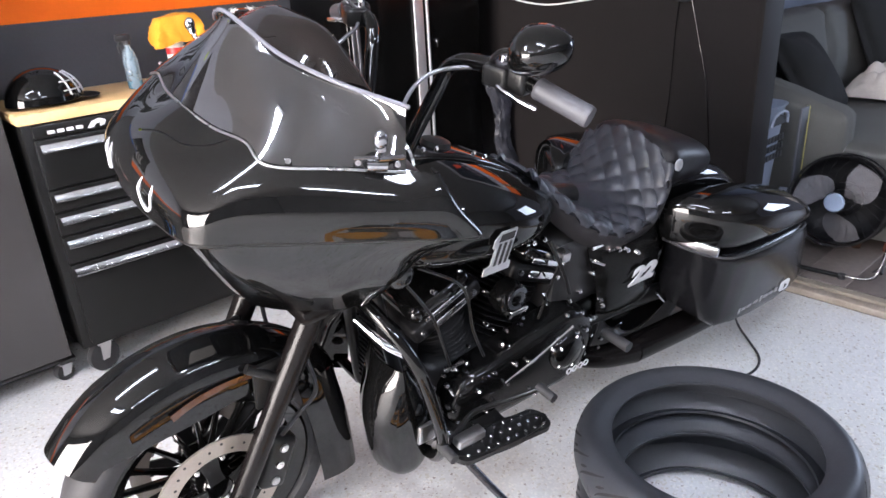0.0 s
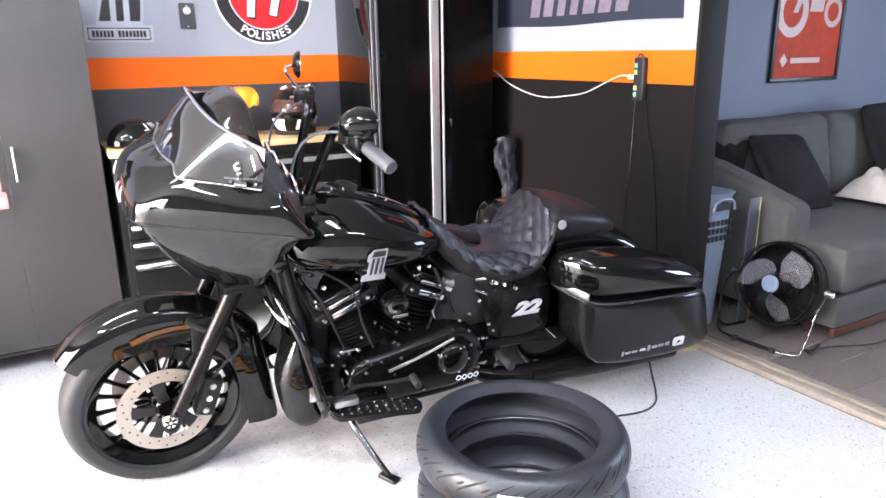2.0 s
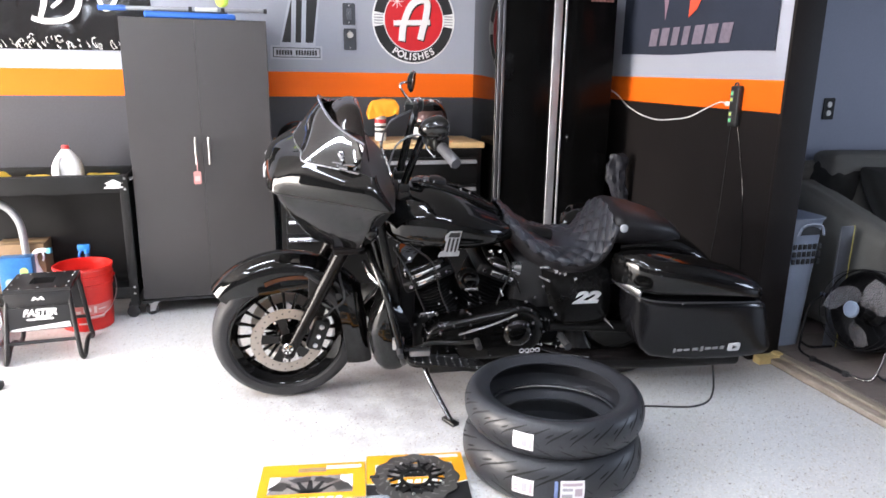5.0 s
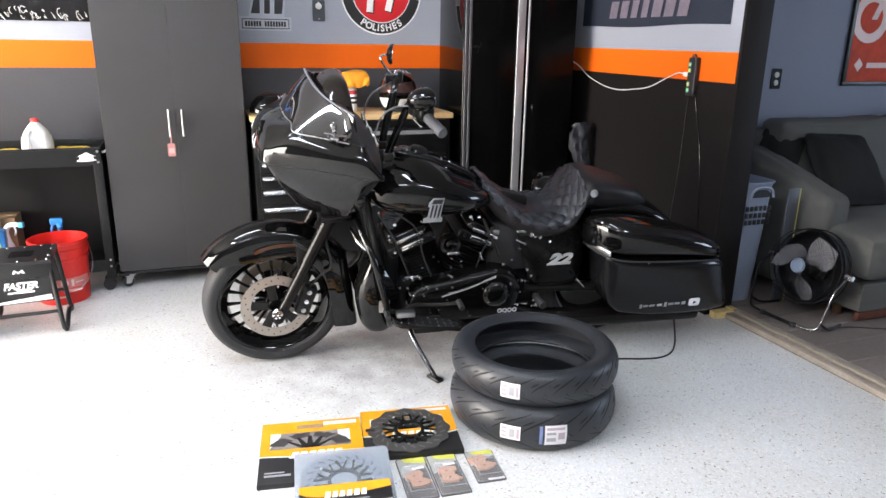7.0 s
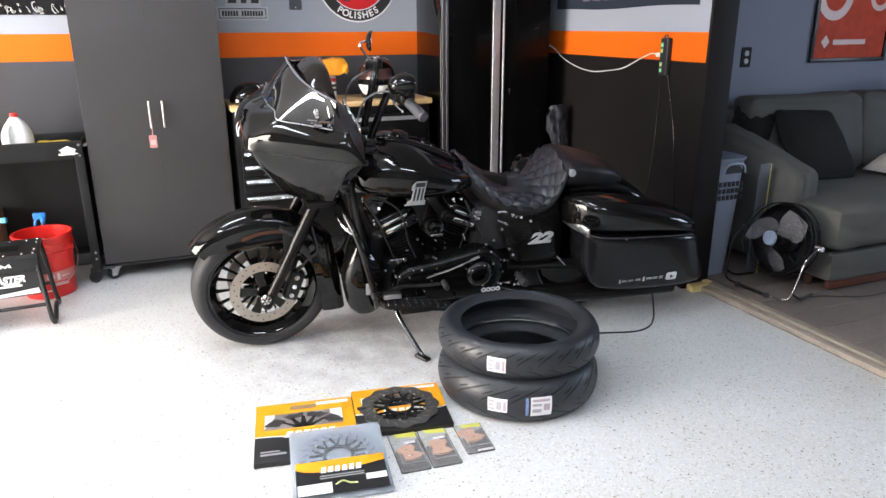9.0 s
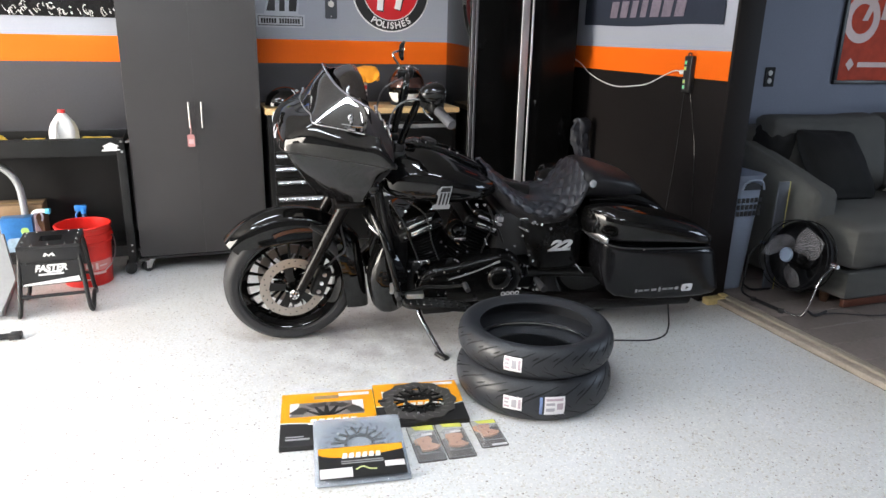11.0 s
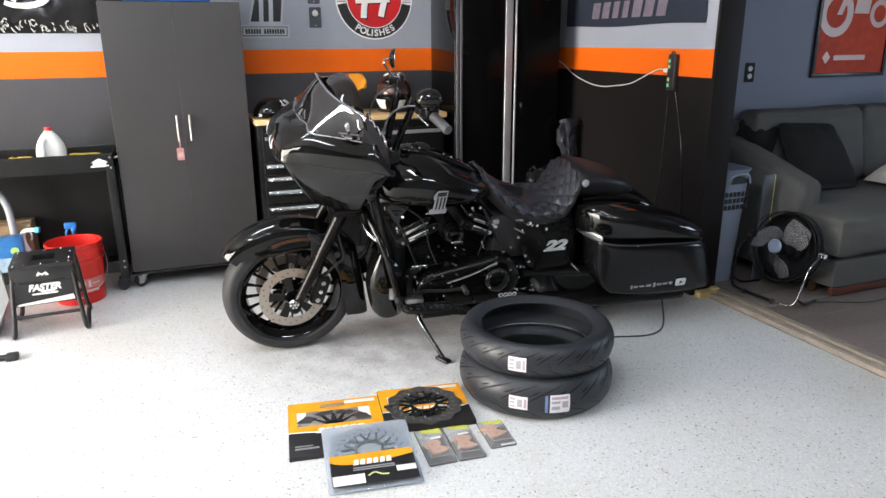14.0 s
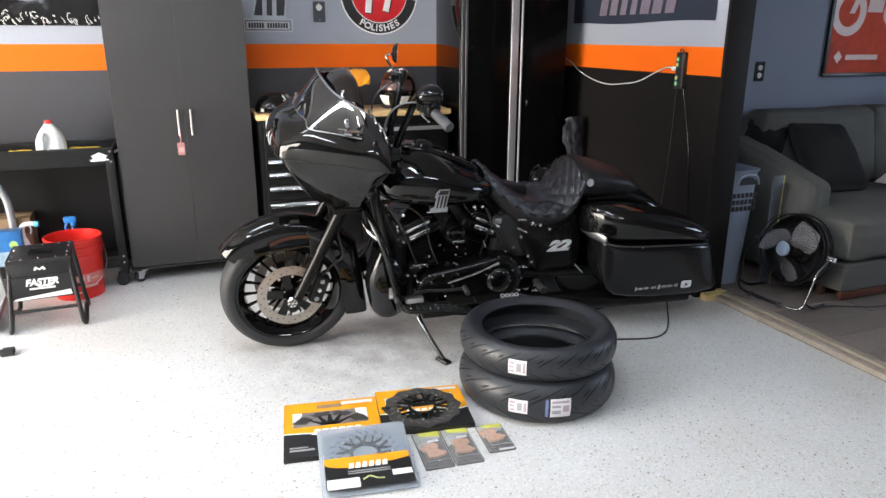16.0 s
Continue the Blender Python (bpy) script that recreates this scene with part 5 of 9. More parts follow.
def tyre_profile(r_out, r_bead, width, shoulder):
    """Closed cross-section (radius, half-width side to side) of a tyre."""
    pts = []
    n = 14
    for k in range(n + 1):
        a = math.pi * (k / n - 0.5)
        pts.append((r_out - shoulder * (1 - math.cos(a)) , 0.5 * width * math.sin(a)))
    pts += [(r_out - shoulder - 0.022, width * 0.47), (r_bead + 0.012, width * 0.38), (r_bead, width * 0.36), (r_bead + 0.002, width * 0.31), (r_bead + 0.025, width * 0.41), (r_out - shoulder - 0.015, width * 0.43), (r_out - 0.020, width * 0.2)]
    pts += [(r_out - 0.018, 0.0), (r_out - 0.020, -width * 0.2), (r_out - shoulder - 0.015, -width * 0.43), (r_bead + 0.025, -width * 0.41), (r_bead + 0.002, -width * 0.31), (r_bead, -width * 0.36), (r_bead + 0.012, -width * 0.38), (r_out - shoulder - 0.022, -width * 0.47)]
    return pts


bm = B()
lathe(bm, tyre_profile(R_F, 0.242, 0.132, 0.042), 96, WHEEL_M, close=True)
part("front_tyre", bm, RUBBER, FORK)
bm = B()
lathe(bm, [(0.243, -0.052), (0.250, -0.050), (0.246, -0.044), (0.232, -0.040), (0.222, -0.030), (0.218, 0.0), (0.222, 0.030), (0.232, 0.040), (0.246, 0.044), (0.250, 0.050), (0.243, 0.052), (0.236, 0.046), (0.214, 0.032), (0.206, 0.0), (0.214, -0.032), (0.236, -0.046)], 96, WHEEL_M, close=True)
part("rim", bm, GLOSS, FORK)
bm = B()
lathe(bm, [(0.0, -0.075), (0.030, -0.075), (0.042, -0.06), (0.046, -0.03), (0.052, -0.012), (0.052, 0.012), (0.046, 0.03), (0.042, 0.06), (0.030, 0.075), (0.0, 0.075)], 40, WHEEL_M)
part("hub", bm, GLOSS, FORK)
for k in range(10):
    a = 2 * math.pi * k / 10 + 0.2
    for s in (-1, 1):
        bm = B()
        ring = []
        for r, w, th in ((0.045, 0.009, 0.016), (0.11, 0.0062, 0.012), (0.17, 0.0056, 0.010), (0.214, 0.009, 0.013)):
            off = a + s * (0.157 - 0.03 * (0.214 - r) / 0.17)
            c = Vector((r * math.cos(off), 0, r * math.sin(off) + AX_Z))
            tdir = Vector((-math.sin(off), 0, math.cos(off)))
            ring.append([c + tdir * w * u + Vector((0, th * v, 0)) for u, v in ((-1, 0.4), (-0.4, 1), (0.4, 1), (1, 0.4), (1, -0.4), (0.4, -1), (-0.4, -1), (-1, -0.4))])
        loft(bm, ring)
        part("spoke", bm, GLOSS, FORK)
for sy in (-1, 1):
    bm = B()
    N = 72
    annulus(bm, 0.113, 0.158, 0.005, N, pose(0, sy * 0.078, AX_Z, 90, 0, 0))
    part("brake_rotor", bm, ROTOR, FORK, "worn silver brake disc")
    if sy < 0:
        for k in range(30):
            a = 2 * math.pi * k / 30
            r = 0.126 + 0.020 * ((k * 2) % 3) / 2
            bm = B()
            tube(bm, (r * math.cos(a), sy * 0.078 - 0.0056, AX_Z + r * math.sin(a)), (r * math.cos(a), sy * 0.078 - 0.0048, AX_Z + r * math.sin(a)), 0.0036, seg=8)
            part("drill_hole", bm, BLACKPRINT, FORK)
    for k in range(5):
        a = 2 * math.pi * k / 5 + 0.5
        bm = B()
        pts = []
        for q in (-0.26, -0.12, 0, 0.12, 0.26):
            pts.append((0.112 * math.cos(a + q * 0.8), 0.112 * math.sin(a + q * 0.8)))
        pts += [(0.07 * math.cos(a + 0.25), 0.07 * math.sin(a + 0.25)), (0.04 * math.cos(a + 0.5), 0.04 * math.sin(a + 0.5)), (0.04 * math.cos(a - 0.5), 0.04 * math.sin(a - 0.5)), (0.07 * math.cos(a - 0.25), 0.07 * math.sin(a - 0.25))]
        plate(bm, pts, 0.006, pose(0, sy * 0.078, AX_Z, 90, 0, 0))
        part("rotor_carrier", bm, SATIN, FORK)
        for q in (-0.3, 0.3):
            bolt(FORK, (0.106 * math.cos(a + q), sy * 0.084, AX_Z + 0.106 * math.sin(a + q)), (0, sy, 0), 0.0065, 0.003, STEEL)
    # caliper behind the leg
    bm = B()
    box(bm, -0.035, 0.035, -0.030, 0.030, -0.075, 0.075, 0.016, 3, pose(0.135, sy * 0.088, AX_Z + 0.03, 0, 20, 0))
    part("caliper", bm, SATIN, FORK)
    for dz in (-0.045, 0.0, 0.045):
        bolt(FORK, (0.135 + dz * 0.34, sy * 0.118, AX_Z + 0.03 + dz), (0, sy, 0), 0.012, 0.004, STEEL if dz else CHROME, "piston_cap")
    bm = B()
    pipe(bm, [(0.155, sy * 0.1, AX_Z + 0.10), (0.20, sy * 0.115, AX_Z + 0.16), (0.25, sy * 0.11, AX_Z + 0.2), (0.235, sy * 0.1, AX_Z + 0.30), (0.22, sy * 0.09, AX_Z + 0.40)], 0.0055, seg=8)
    part("brake_hose", bm, RUBBER, FORK)
# fork legs: fat lower sliders, covered uppers
for sy in (-1, 1):
    y = sy * 0.125
    bm = B()
    tube(bm, (0.005, y, 0.285), (0.145, y, 0.565), 0.024, 0.026, seg=24)
    tube(bm, (0.145, y, 0.565), (0.15, y, 0.575), 0.028, 0.028, seg=24)
    ellipsoid(bm, (0.005, y, 0.295), (0.030, 0.027, 0.036), 18, 12)
    part("fork_slider", bm, mat("dull_fork_black", (0.005, 0.0042, 0.0042), 0.2, var=0.3, scale=12, fine=160, bump=0.02, spec=0.22), FORK)
    bm = B()
    tube(bm, (0.15, y, 0.575), (0.285, y, 0.845), 0.029, 0.031, seg=24)
    part("fork_cover", bm, MATS["dull_fork_black"], FORK)
    bm = B()
    lathe(bm, [(0, 0.0), (0.024, 0.0), (0.026, 0.004), (0.022, 0.012), (0.010, 0.015), (0, 0.015)], 24, pose(0.0, sy * 0.148, AX_Z, 90 if sy < 0 else -90, 0, 0))
    part("axle_cap", bm, CHROME, FORK, "polished axle cap")
    for k in range(6):
        a = math.pi * k / 3
        bm = B()
        box(bm, -0.003, 0.003, -0.0015, 0.001, 0.006, 0.021, 0, 1, pose(0, sy * 0.1635, AX_Z) @ Matrix.Rotation(a, 4, "Y"))
        part("cap_slot", bm, BLACKPRINT, FORK)
bm = B()
box(bm, 0.20, 0.34, -0.165, 0.165, 0.76, 0.80, 0.012)
part("fork_yoke", bm, MATS["dull_fork_black"], FORK)

# front fender: a long skirted arch over the wheel
def arch(name, r0, width, a0, a1, material, parent, skirt, n=40, crown=0.028, cz=AX_Z, cx=0.0, t=0.004, label="", rear_r=None):
    bm = B()
    rows = []
    for k in range(n + 1):
        f = k / n
        a = radians(a0 + (a1 - a0) * f)
        r = r0 if rear_r is None else r0 + (rear_r - r0) * f
        sk = skirt(f)
        w = width * (0.90 + 0.10 * min(1, 6 * f))
        ring = []
        for q in range(17):
            u = q / 8 - 1
            au = abs(u)
            if au < 0.62:
                yy, dr = u / 0.62 * 0.9 * w, crown * (1 - (au / 0.62) ** 2) - 0.004
            else:
                e = (au - 0.62) / 0.38
                yy, dr = (1 if u > 0 else -1) * w * (0.9 + 0.1 * min(1, e * 3)), -0.004 - 0.010 * min(1, e * 2) - sk * e
            ring.append((cx + (r + dr) * math.cos(a), yy, cz + (r + dr) * math.sin(a)))
        rows.append(ring)
    grid(bm, rows)
    thick(bm, t)
    bmesh.ops.recalc_face_normals(bm, faces=bm.faces)
    return part(name, bm, material, parent, label, angle=50)


arch("front_fender", 0.365, 0.088, 141, 33, GLOSS, FORK, lambda f: 0.035 + 0.075 * math.sin(math.pi * min(1, max(0, (f - 0.05) / 0.75))) ** 0.8, crown=0.034, rear_r=0.372)
# rear valance of the fender that hangs behind the wheel
bm = B()
rows = []
for k, (x, z, w) in enumerate(((0.330, 0.545, 0.084), (0.338, 0.49, 0.092), (0.348, 0.44, 0.098), (0.358, 0.38, 0.102), (0.368, 0.30, 0.104), (0.376, 0.235, 0.103), (0.380, 0.195, 0.102))):
    rows.append([(x - 0.115, -w + 0.003, z), (x - 0.06, -w - 0.002, z), (x - 0.015, -w + 0.008, z), (x, -w * 0.6, z), (x + 0.006, 0, z), (x, w * 0.6, z), (x - 0.015, w - 0.008, z), (x - 0.06, w + 0.002, z), (x - 0.115, w - 0.003, z)])
grid(bm, surf(rows, 3, 4))
thick(bm, 0.004)
part("fender_valance", bm, GLOSS, FORK)
# glossy dark amber strip on each side of the fender skirt
for sy in (-1, 1):
    bm = B()
    rows = []
    for k in range(12):
        f = k / 11
        a = radians(106 - 36 * f)
        r = 0.296 + 0.03 * f
        h = 0.010 * (1 - 0.3 * f)
        rows.append([((r + h * u) * math.cos(a), sy * (0.0925 + 0.0012), AX_Z + (r + h * u) * math.sin(a)) for u in (-1, 1)])
    grid(bm, rows)
    part("fender_strip", bm, AMBER, FORK, "dark amber strip")
    bm = B()
    tube(bm, (0.09, sy * 0.094, 0.66), (0.15, sy * 0.115, 0.62), 0.012, seg=10)
    box(bm, 0.10, 0.17, sy * 0.1 - 0.006, sy * 0.1 + 0.006, 0.54, 0.66, 0.004)
    part("fender_bracket", bm, SATIN, FORK)

# -- frame mounted fairing
WB = [(0.070, 0, 1.240), (0.082, -0.11, 1.231), (0.100, -0.205, 1.234), (0.108, -0.270, 1.217), (0.200, -0.328, 1.212), (0.300, -0.378, 1.203), (0.345, -0.408, 1.196), (0.358, -0.375, 1.192)]
M2 = [(-0.020, 0, 1.195), (-0.008, -0.11, 1.192), (0.030, -0.215, 1.186), (0.065, -0.272, 1.178), (0.180, -0.345, 1.176), (0.285, -0.403, 1.172), (0.350, -0.430, 1.168), (0.366, -0.395, 1.165)]
M1 = [(-0.052, 0, 1.140), (-0.044, -0.115, 1.140), (-0.014, -0.225, 1.138), (0.050, -0.280, 1.136), (0.170, -0.354, 1.136), (0.280, -0.415, 1.136), (0.366, -0.448, 1.133), (0.384, -0.41, 1.130)]
SE = [(-0.050, 0, 1.085), (-0.044, -0.12, 1.086), (-0.022, -0.232, 1.090), (0.060, -0.281, 1.090), (0.180, -0.347, 1.090), (0.300, -0.411, 1.089), (0.405, -0.460, 1.085), (0.415, -0.425, 1.083)]
L1 = [(-0.038, 0, 1.075), (-0.032, -0.115, 1.076), (-0.012, -0.222, 1.080), (0.065, -0.270, 1.080), (0.180, -0.337, 1.080), (0.300, -0.400, 1.079), (0.395, -0.448, 1.075), (0.402, -0.415, 1.073)]
L2 = [(0.005, 0, 0.995), (0.010, -0.10, 0.995), (0.025, -0.203, 1.000), (0.085, -0.250, 1.000), (0.185, -0.302, 1.000), (0.280, -0.342, 1.003), (0.355, -0.372, 1.010), (0.360, -0.340, 1.010)]
L3 = [(0.055, 0, 0.910), (0.060, -0.09, 0.910), (0.075, -0.165, 0.912), (0.125, -0.215, 0.912), (0.200, -0.258, 0.912), (0.275, -0.288, 0.915), (0.335, -0.308, 0.920), (0.340, -0.280, 0.920)]
L4 = [(0.100, 0, 0.840), (0.105, -0.06, 0.840), (0.118, -0.115, 0.838), (0.160, -0.160, 0.836), (0.210, -0.195, 0.835), (0.265, -0.222, 0.836), (0.315, -0.240, 0.840), (0.315, -0.200, 0.842)]
fair = shell("fairing_upper", [WB, M2, M1, SE], GLOSS, -0.005)
low = shell("fairing_lower", [L1, L2, L3, L4], GLOSS, -0.005)
# seam lip
bm = B()
pipe(bm, fullrow([(x + 0.004, y * 0.985, z - 0.006) for x, y, z in SE]), 0.006, seg=8, n=6)
part("fairing_seam", bm, SATIN, BIKE)
# chin gap between the panels, closed behind the seam
bm = B()
grid(bm, surf([fullrow([(x + 0.012, y * 0.96, z) for x, y, z in SE]), fullrow([(x + 0.010, y * 0.96, z) for x, y, z in L1])], 4, 2))
thick(bm, 0.003)
part("seam_backing", bm, PLASTIC, BIKE)
# screen: flared lip, top edge, waist, base
WT = [(0.172, 0, 1.384), (0.178, -0.065, 1.372), (0.200, -0.130, 1.347), (0.226, -0.200, 1.331), (0.268, -0.272, 1.313), (0.317, -0.353, 1.298)]
WL = [(0.162, 0, 1.397), (0.170, -0.068, 1.383), (0.193, -0.135, 1.354), (0.221, -0.206, 1.336), (0.265, -0.279, 1.318), (0.318, -0.361, 1.303)]
WM = [(0.122, 0, 1.322), (0.130, -0.090, 1.312), (0.146, -0.178, 1.296), (0.178, -0.252, 1.277), (0.240, -0.312, 1.262), (0.310, -0.366, 1.250)]
WBb = [(0.066, 0, 1.246), (0.078, -0.112, 1.237), (0.096, -0.209, 1.240), (0.103, -0.275, 1.222), (0.197, -0.334, 1.217), (0.300, -0.384, 1.207)]
shield = shell("windshield", [WL, WT, WM, WBb], mat("dark_tinted_screen", (0.008, 0.0075, 0.008), 0.015, var=0.1, bump=0, alpha=0.88, spec=1.0, ior=1.6, coat=0.6), -0.003, label="short dark-tinted windshield")
bm = B()
pipe(bm, fullrow([(x - 0.003, y * 1.008, z - 0.003) for x, y, z in WBb]), 0.0024, seg=8, n=8)
part("screen_trim", bm, STEEL, shield, "bright trim along the windshield base")
bm = B()
pipe(bm, fullrow([(x + 0.003, y * 0.992, z + 0.001) for x, y, z in WL]), 0.0042, seg=8, n=8)
part("screen_edge", bm, mat("grey_edge_moulding", (0.11, 0.11, 0.13), 0.25, var=0.1, bump=0), shield, "rolled grey edge moulding")
for sy in (-1, 1):
    for p in ((0.128, 0.296, 1.228), (0.225, 0.352, 1.224), (0.285, 0.379, 1.218)):
        bolt(shield, (p[0], sy * p[1], p[2]), (-0.4, sy * 0.8, 0.3), 0.006, 0.005)
for sy in (-1, 1):
    # clamp on its small bracket
    bm = B()
    tube(bm, (0.246, sy * 0.372, 1.226), (0.240, sy * 0.398, 1.262), 0.006, 0.006, seg=12)
    tube(bm, (0.232, sy * 0.368, 1.226), (0.262, sy * 0.382, 1.224), 0.012, 0.012, seg=16)
    ellipsoid(bm, (0.236, sy * 0.402, 1.280), (0.012, 0.010, 0.016), 14, 10)
    tube(bm, (0.240, sy * 0.398, 1.262), (0.236, sy * 0.402, 1.280), 0.009, 0.008, seg=12)
    tube(bm, (0.240, sy * 0.390, 1.245), (0.205, sy * 0.372, 1.244), 0.003, 0.003, seg=8)
    tube(bm, (0.243, sy * 0.388, 1.240), (0.285, sy * 0.398, 1.238), 0.004, 0.004, seg=8)
    part("screen_clamp", bm, mat("dark_chrome", (0.35, 0.35, 0.37), 0.08, metal=1.0, var=0.05, bump=0), shield, "chrome windshield clamp")
    # turn signal behind the lower panel
    bm = B()
    tube(bm, (0.335, sy * 0.25, 0.945), (0.350, sy * 0.285, 0.940), 0.011, seg=12)
    ellipsoid(bm, (0.352, sy * 0.300, 0.935), (0.030, 0.026, 0.036), 20, 14)
    part("turn_signal", bm, GLOSS, BIKE)


def front_x(y, z):
    """Depth of the nose at height z, y from the middle."""
    xs = []
    for row in (SE, M1, M2, WB):
        path = smooth_path(row, 8)
        q = min(range(len(path) - 1), key=lambda i: abs(path[i].y + abs(y)))
        xs.append((path[q].z, path[q].x))
    for (z0, x0), (z1, x1) in zip(xs, xs[1:]):
        if z <= z1:
            return x0 + (x1 - x0) * (z - z0) / (z1 - z0)
    return xs[-1][1]


# dark inner bubble behind the flared lip
BUB = [[(0.200, 0, 1.318), (0.204, -0.07, 1.314), (0.212, -0.13, 1.302), (0.222, -0.17, 1.290)], [(0.212, 0, 1.350), (0.216, -0.07, 1.346), (0.224, -0.13, 1.332), (0.234, -0.17, 1.316)], [(0.258, 0, 1.380), (0.260, -0.08, 1.376), (0.264, -0.15, 1.352), (0.272, -0.205, 1.314)], [(0.305, 0, 1.384), (0.308, -0.09, 1.378), (0.312, -0.165, 1.346), (0.318, -0.225, 1.300)], [(0.330, 0, 1.352), (0.332, -0.09, 1.346), (0.334, -0.165, 1.315), (0.338, -0.23, 1.275)], [(0.342, 0, 1.235), (0.344, -0.09, 1.230), (0.346, -0.17, 1.215), (0.350, -0.235, 1.200)]]
shell("screen_bubble", BUB, mat("smoked_brown_screen", (0.012, 0.009, 0.008), 0.05, var=0.2, bump=0, spec=0.4), 0.004, parent=shield)
# headlamp lenses in the nose
for sy in (-1, 1):
    bm = B()
    rows = []
    for j in range(8):
        f = j / 7
        rows.append([])
        for i in range(11):
            u = 0.016 + 0.168 * i / 10
            z = 1.096 + 0.092 * f * (1 - 0.25 * (i / 10) ** 2)
            rows[-1].append((front_x(u, z) - 0.004, sy * u, z))
    grid(bm, rows)
    thick(bm, 0.003)
    hl = part("headlamp_lens", bm, mat("grey_lamp_lens", (0.075, 0.075, 0.085), 0.05, var=0.5, scale=18, bump=0, coat=0.5), BIKE, "smoked headlamp lens")
    bm = B()
    pts = []
    for k in range(21):
        a = 2 * math.pi * k / 20
        y, z = 0.105 + 0.022 * math.cos(a), 1.136 + 0.033 * math.sin(a)
        pts.append((front_x(y, z) - 0.008, sy * y, z))
    pipe(bm, pts, 0.0025, seg=6, n=2)
    part("lamp_ring", bm, SILVERDECAL, hl, "pale lamp ring")
# inner dash
DASH = [[(0.335, 0, 1.20), (0.335, -0.12, 1.195), (0.345, -0.26, 1.185), (0.352, -0.392, 1.176)], [(0.43, 0, 1.14), (0.43, -0.14, 1.135), (0.42, -0.28, 1.12), (0.380, -0.425, 1.11)], [(0.46, 0, 1.03), (0.46, -0.14, 1.02), (0.44, -0.28, 1.02), (0.375, -0.400, 1.05)], [(0.40, 0, 0.90), (0.40, -0.12, 0.90), (0.38, -0.21, 0.90), (0.332, -0.280, 0.91)]]
dash = shell("inner_fairing", DASH, PLASTIC, 0.006)
HOOD = [[(0.115, 0, 1.255), (0.12, -0.1, 1.248), (0.13, -0.19, 1.235), (0.135, -0.255, 1.212)], [(0.25, 0, 1.265), (0.25, -0.12, 1.252), (0.26, -0.23, 1.225), (0.27, -0.33, 1.20)], [(0.335, 0, 1.20), (0.335, -0.12, 1.195), (0.345, -0.26, 1.185), (0.352, -0.392, 1.176)]]
shell("dash_hood", HOOD, PLASTIC, 0.005)
for y in (-0.17, -0.06, 0.06, 0.17):
    bm = B()
    lathe(bm, [(0.034, 0.0), (0.045, 0.0), (0.046, 0.006), (0.040, 0.010), (0.036, 0.008)], 28, pose(0.436, y, 1.12, 0, 78, 0), close=True)
    g = part("gauge_bezel", bm, CHROME, dash)
    bm = B()
    lathe(bm, [(0, 0.002), (0.036, 0.002), (0.036, 0.005), (0, 0.005)], 28, pose(0.436, y, 1.12, 0, 78, 0))
    part("gauge_face", bm, BLACKPRINT, g)

# -- tank
def hull(sections, e=2.4, n=36, flat=0.0):
    """Rings for x, z_bottom, z_top, half-width, widest point as a share of the height."""
    rings = []
    for x, zb, zt, w, pk in sections:
        zc = zb + (zt - zb) * pk
        ring = []
        for k in range(n):
            a = 2 * math.pi * k / n
            c, s = math.cos(a), math.sin(a)
            yy = w * math.copysign(abs(c) ** (2 / e), c)
            h = (zt - zc) if s > 0 else (zc - zb)
            ring.append((x, yy, zc + h * math.copysign(abs(s) ** (2 / e), s)))
        rings.append(ring)
    return rings


def smooth_hull(sections, per=4, **kw):
    cols = smooth_path([Vector(s[:3]) for s in sections], per)
    cols2 = smooth_path([Vector((s[3], s[4], 0)) for s in sections], per)
    return hull([(a.x, a.y, a.z, max(0.004, b.x), b.y) for a, b in zip(cols, cols2)], **kw)


bm = B()
loft(bm, smooth_hull([(0.405, 0.870, 0.945, 0.05, 0.42), (0.43, 0.825, 0.975, 0.125, 0.40), (0.475, 0.795, 1.000, 0.175, 0.40), (0.54, 0.778, 1.024, 0.208, 0.40), (0.63, 0.770, 1.032, 0.230, 0.40), (0.74, 0.768, 0.998, 0.238, 0.42), (0.85, 0.774, 0.948, 0.215, 0.44), (0.94, 0.782, 0.902, 0.165, 0.46), (1.02, 0.80, 0.860, 0.10, 0.48)], e=2.4))
tank = part("fuel_tank", bm, GLOSS, BIKE, angle=70)
bm = B()
loft(bm, smooth_hull([(0.55, 1.018, 1.042, 0.03, 0.5), (0.60, 1.018, 1.050, 0.055, 0.5), (0.72, 0.988, 1.022, 0.062, 0.5), (0.84, 0.938, 0.968, 0.05, 0.5), (0.95, 0.880, 0.905, 0.035, 0.5)], e=3, n=24))
part("tank_console", bm, GLOSS, tank, angle=60)
bm = B()
lathe(bm, [(0, 0.0), (0.036, 0.0), (0.040, 0.006), (0.036, 0.02), (0.02, 0.026), (0, 0.026)], 28, pose(0.66, 0, 1.030, 0, 12, 0))
part("filler_cap", bm, SATIN, tank)
for x, z in ((0.60, 1.048), (0.64, 1.043), (0.76, 1.006), (0.80, 0.988)):
    bolt(tank, (x, -0.035, z), (0, 0, 1), 0.006, 0.006)
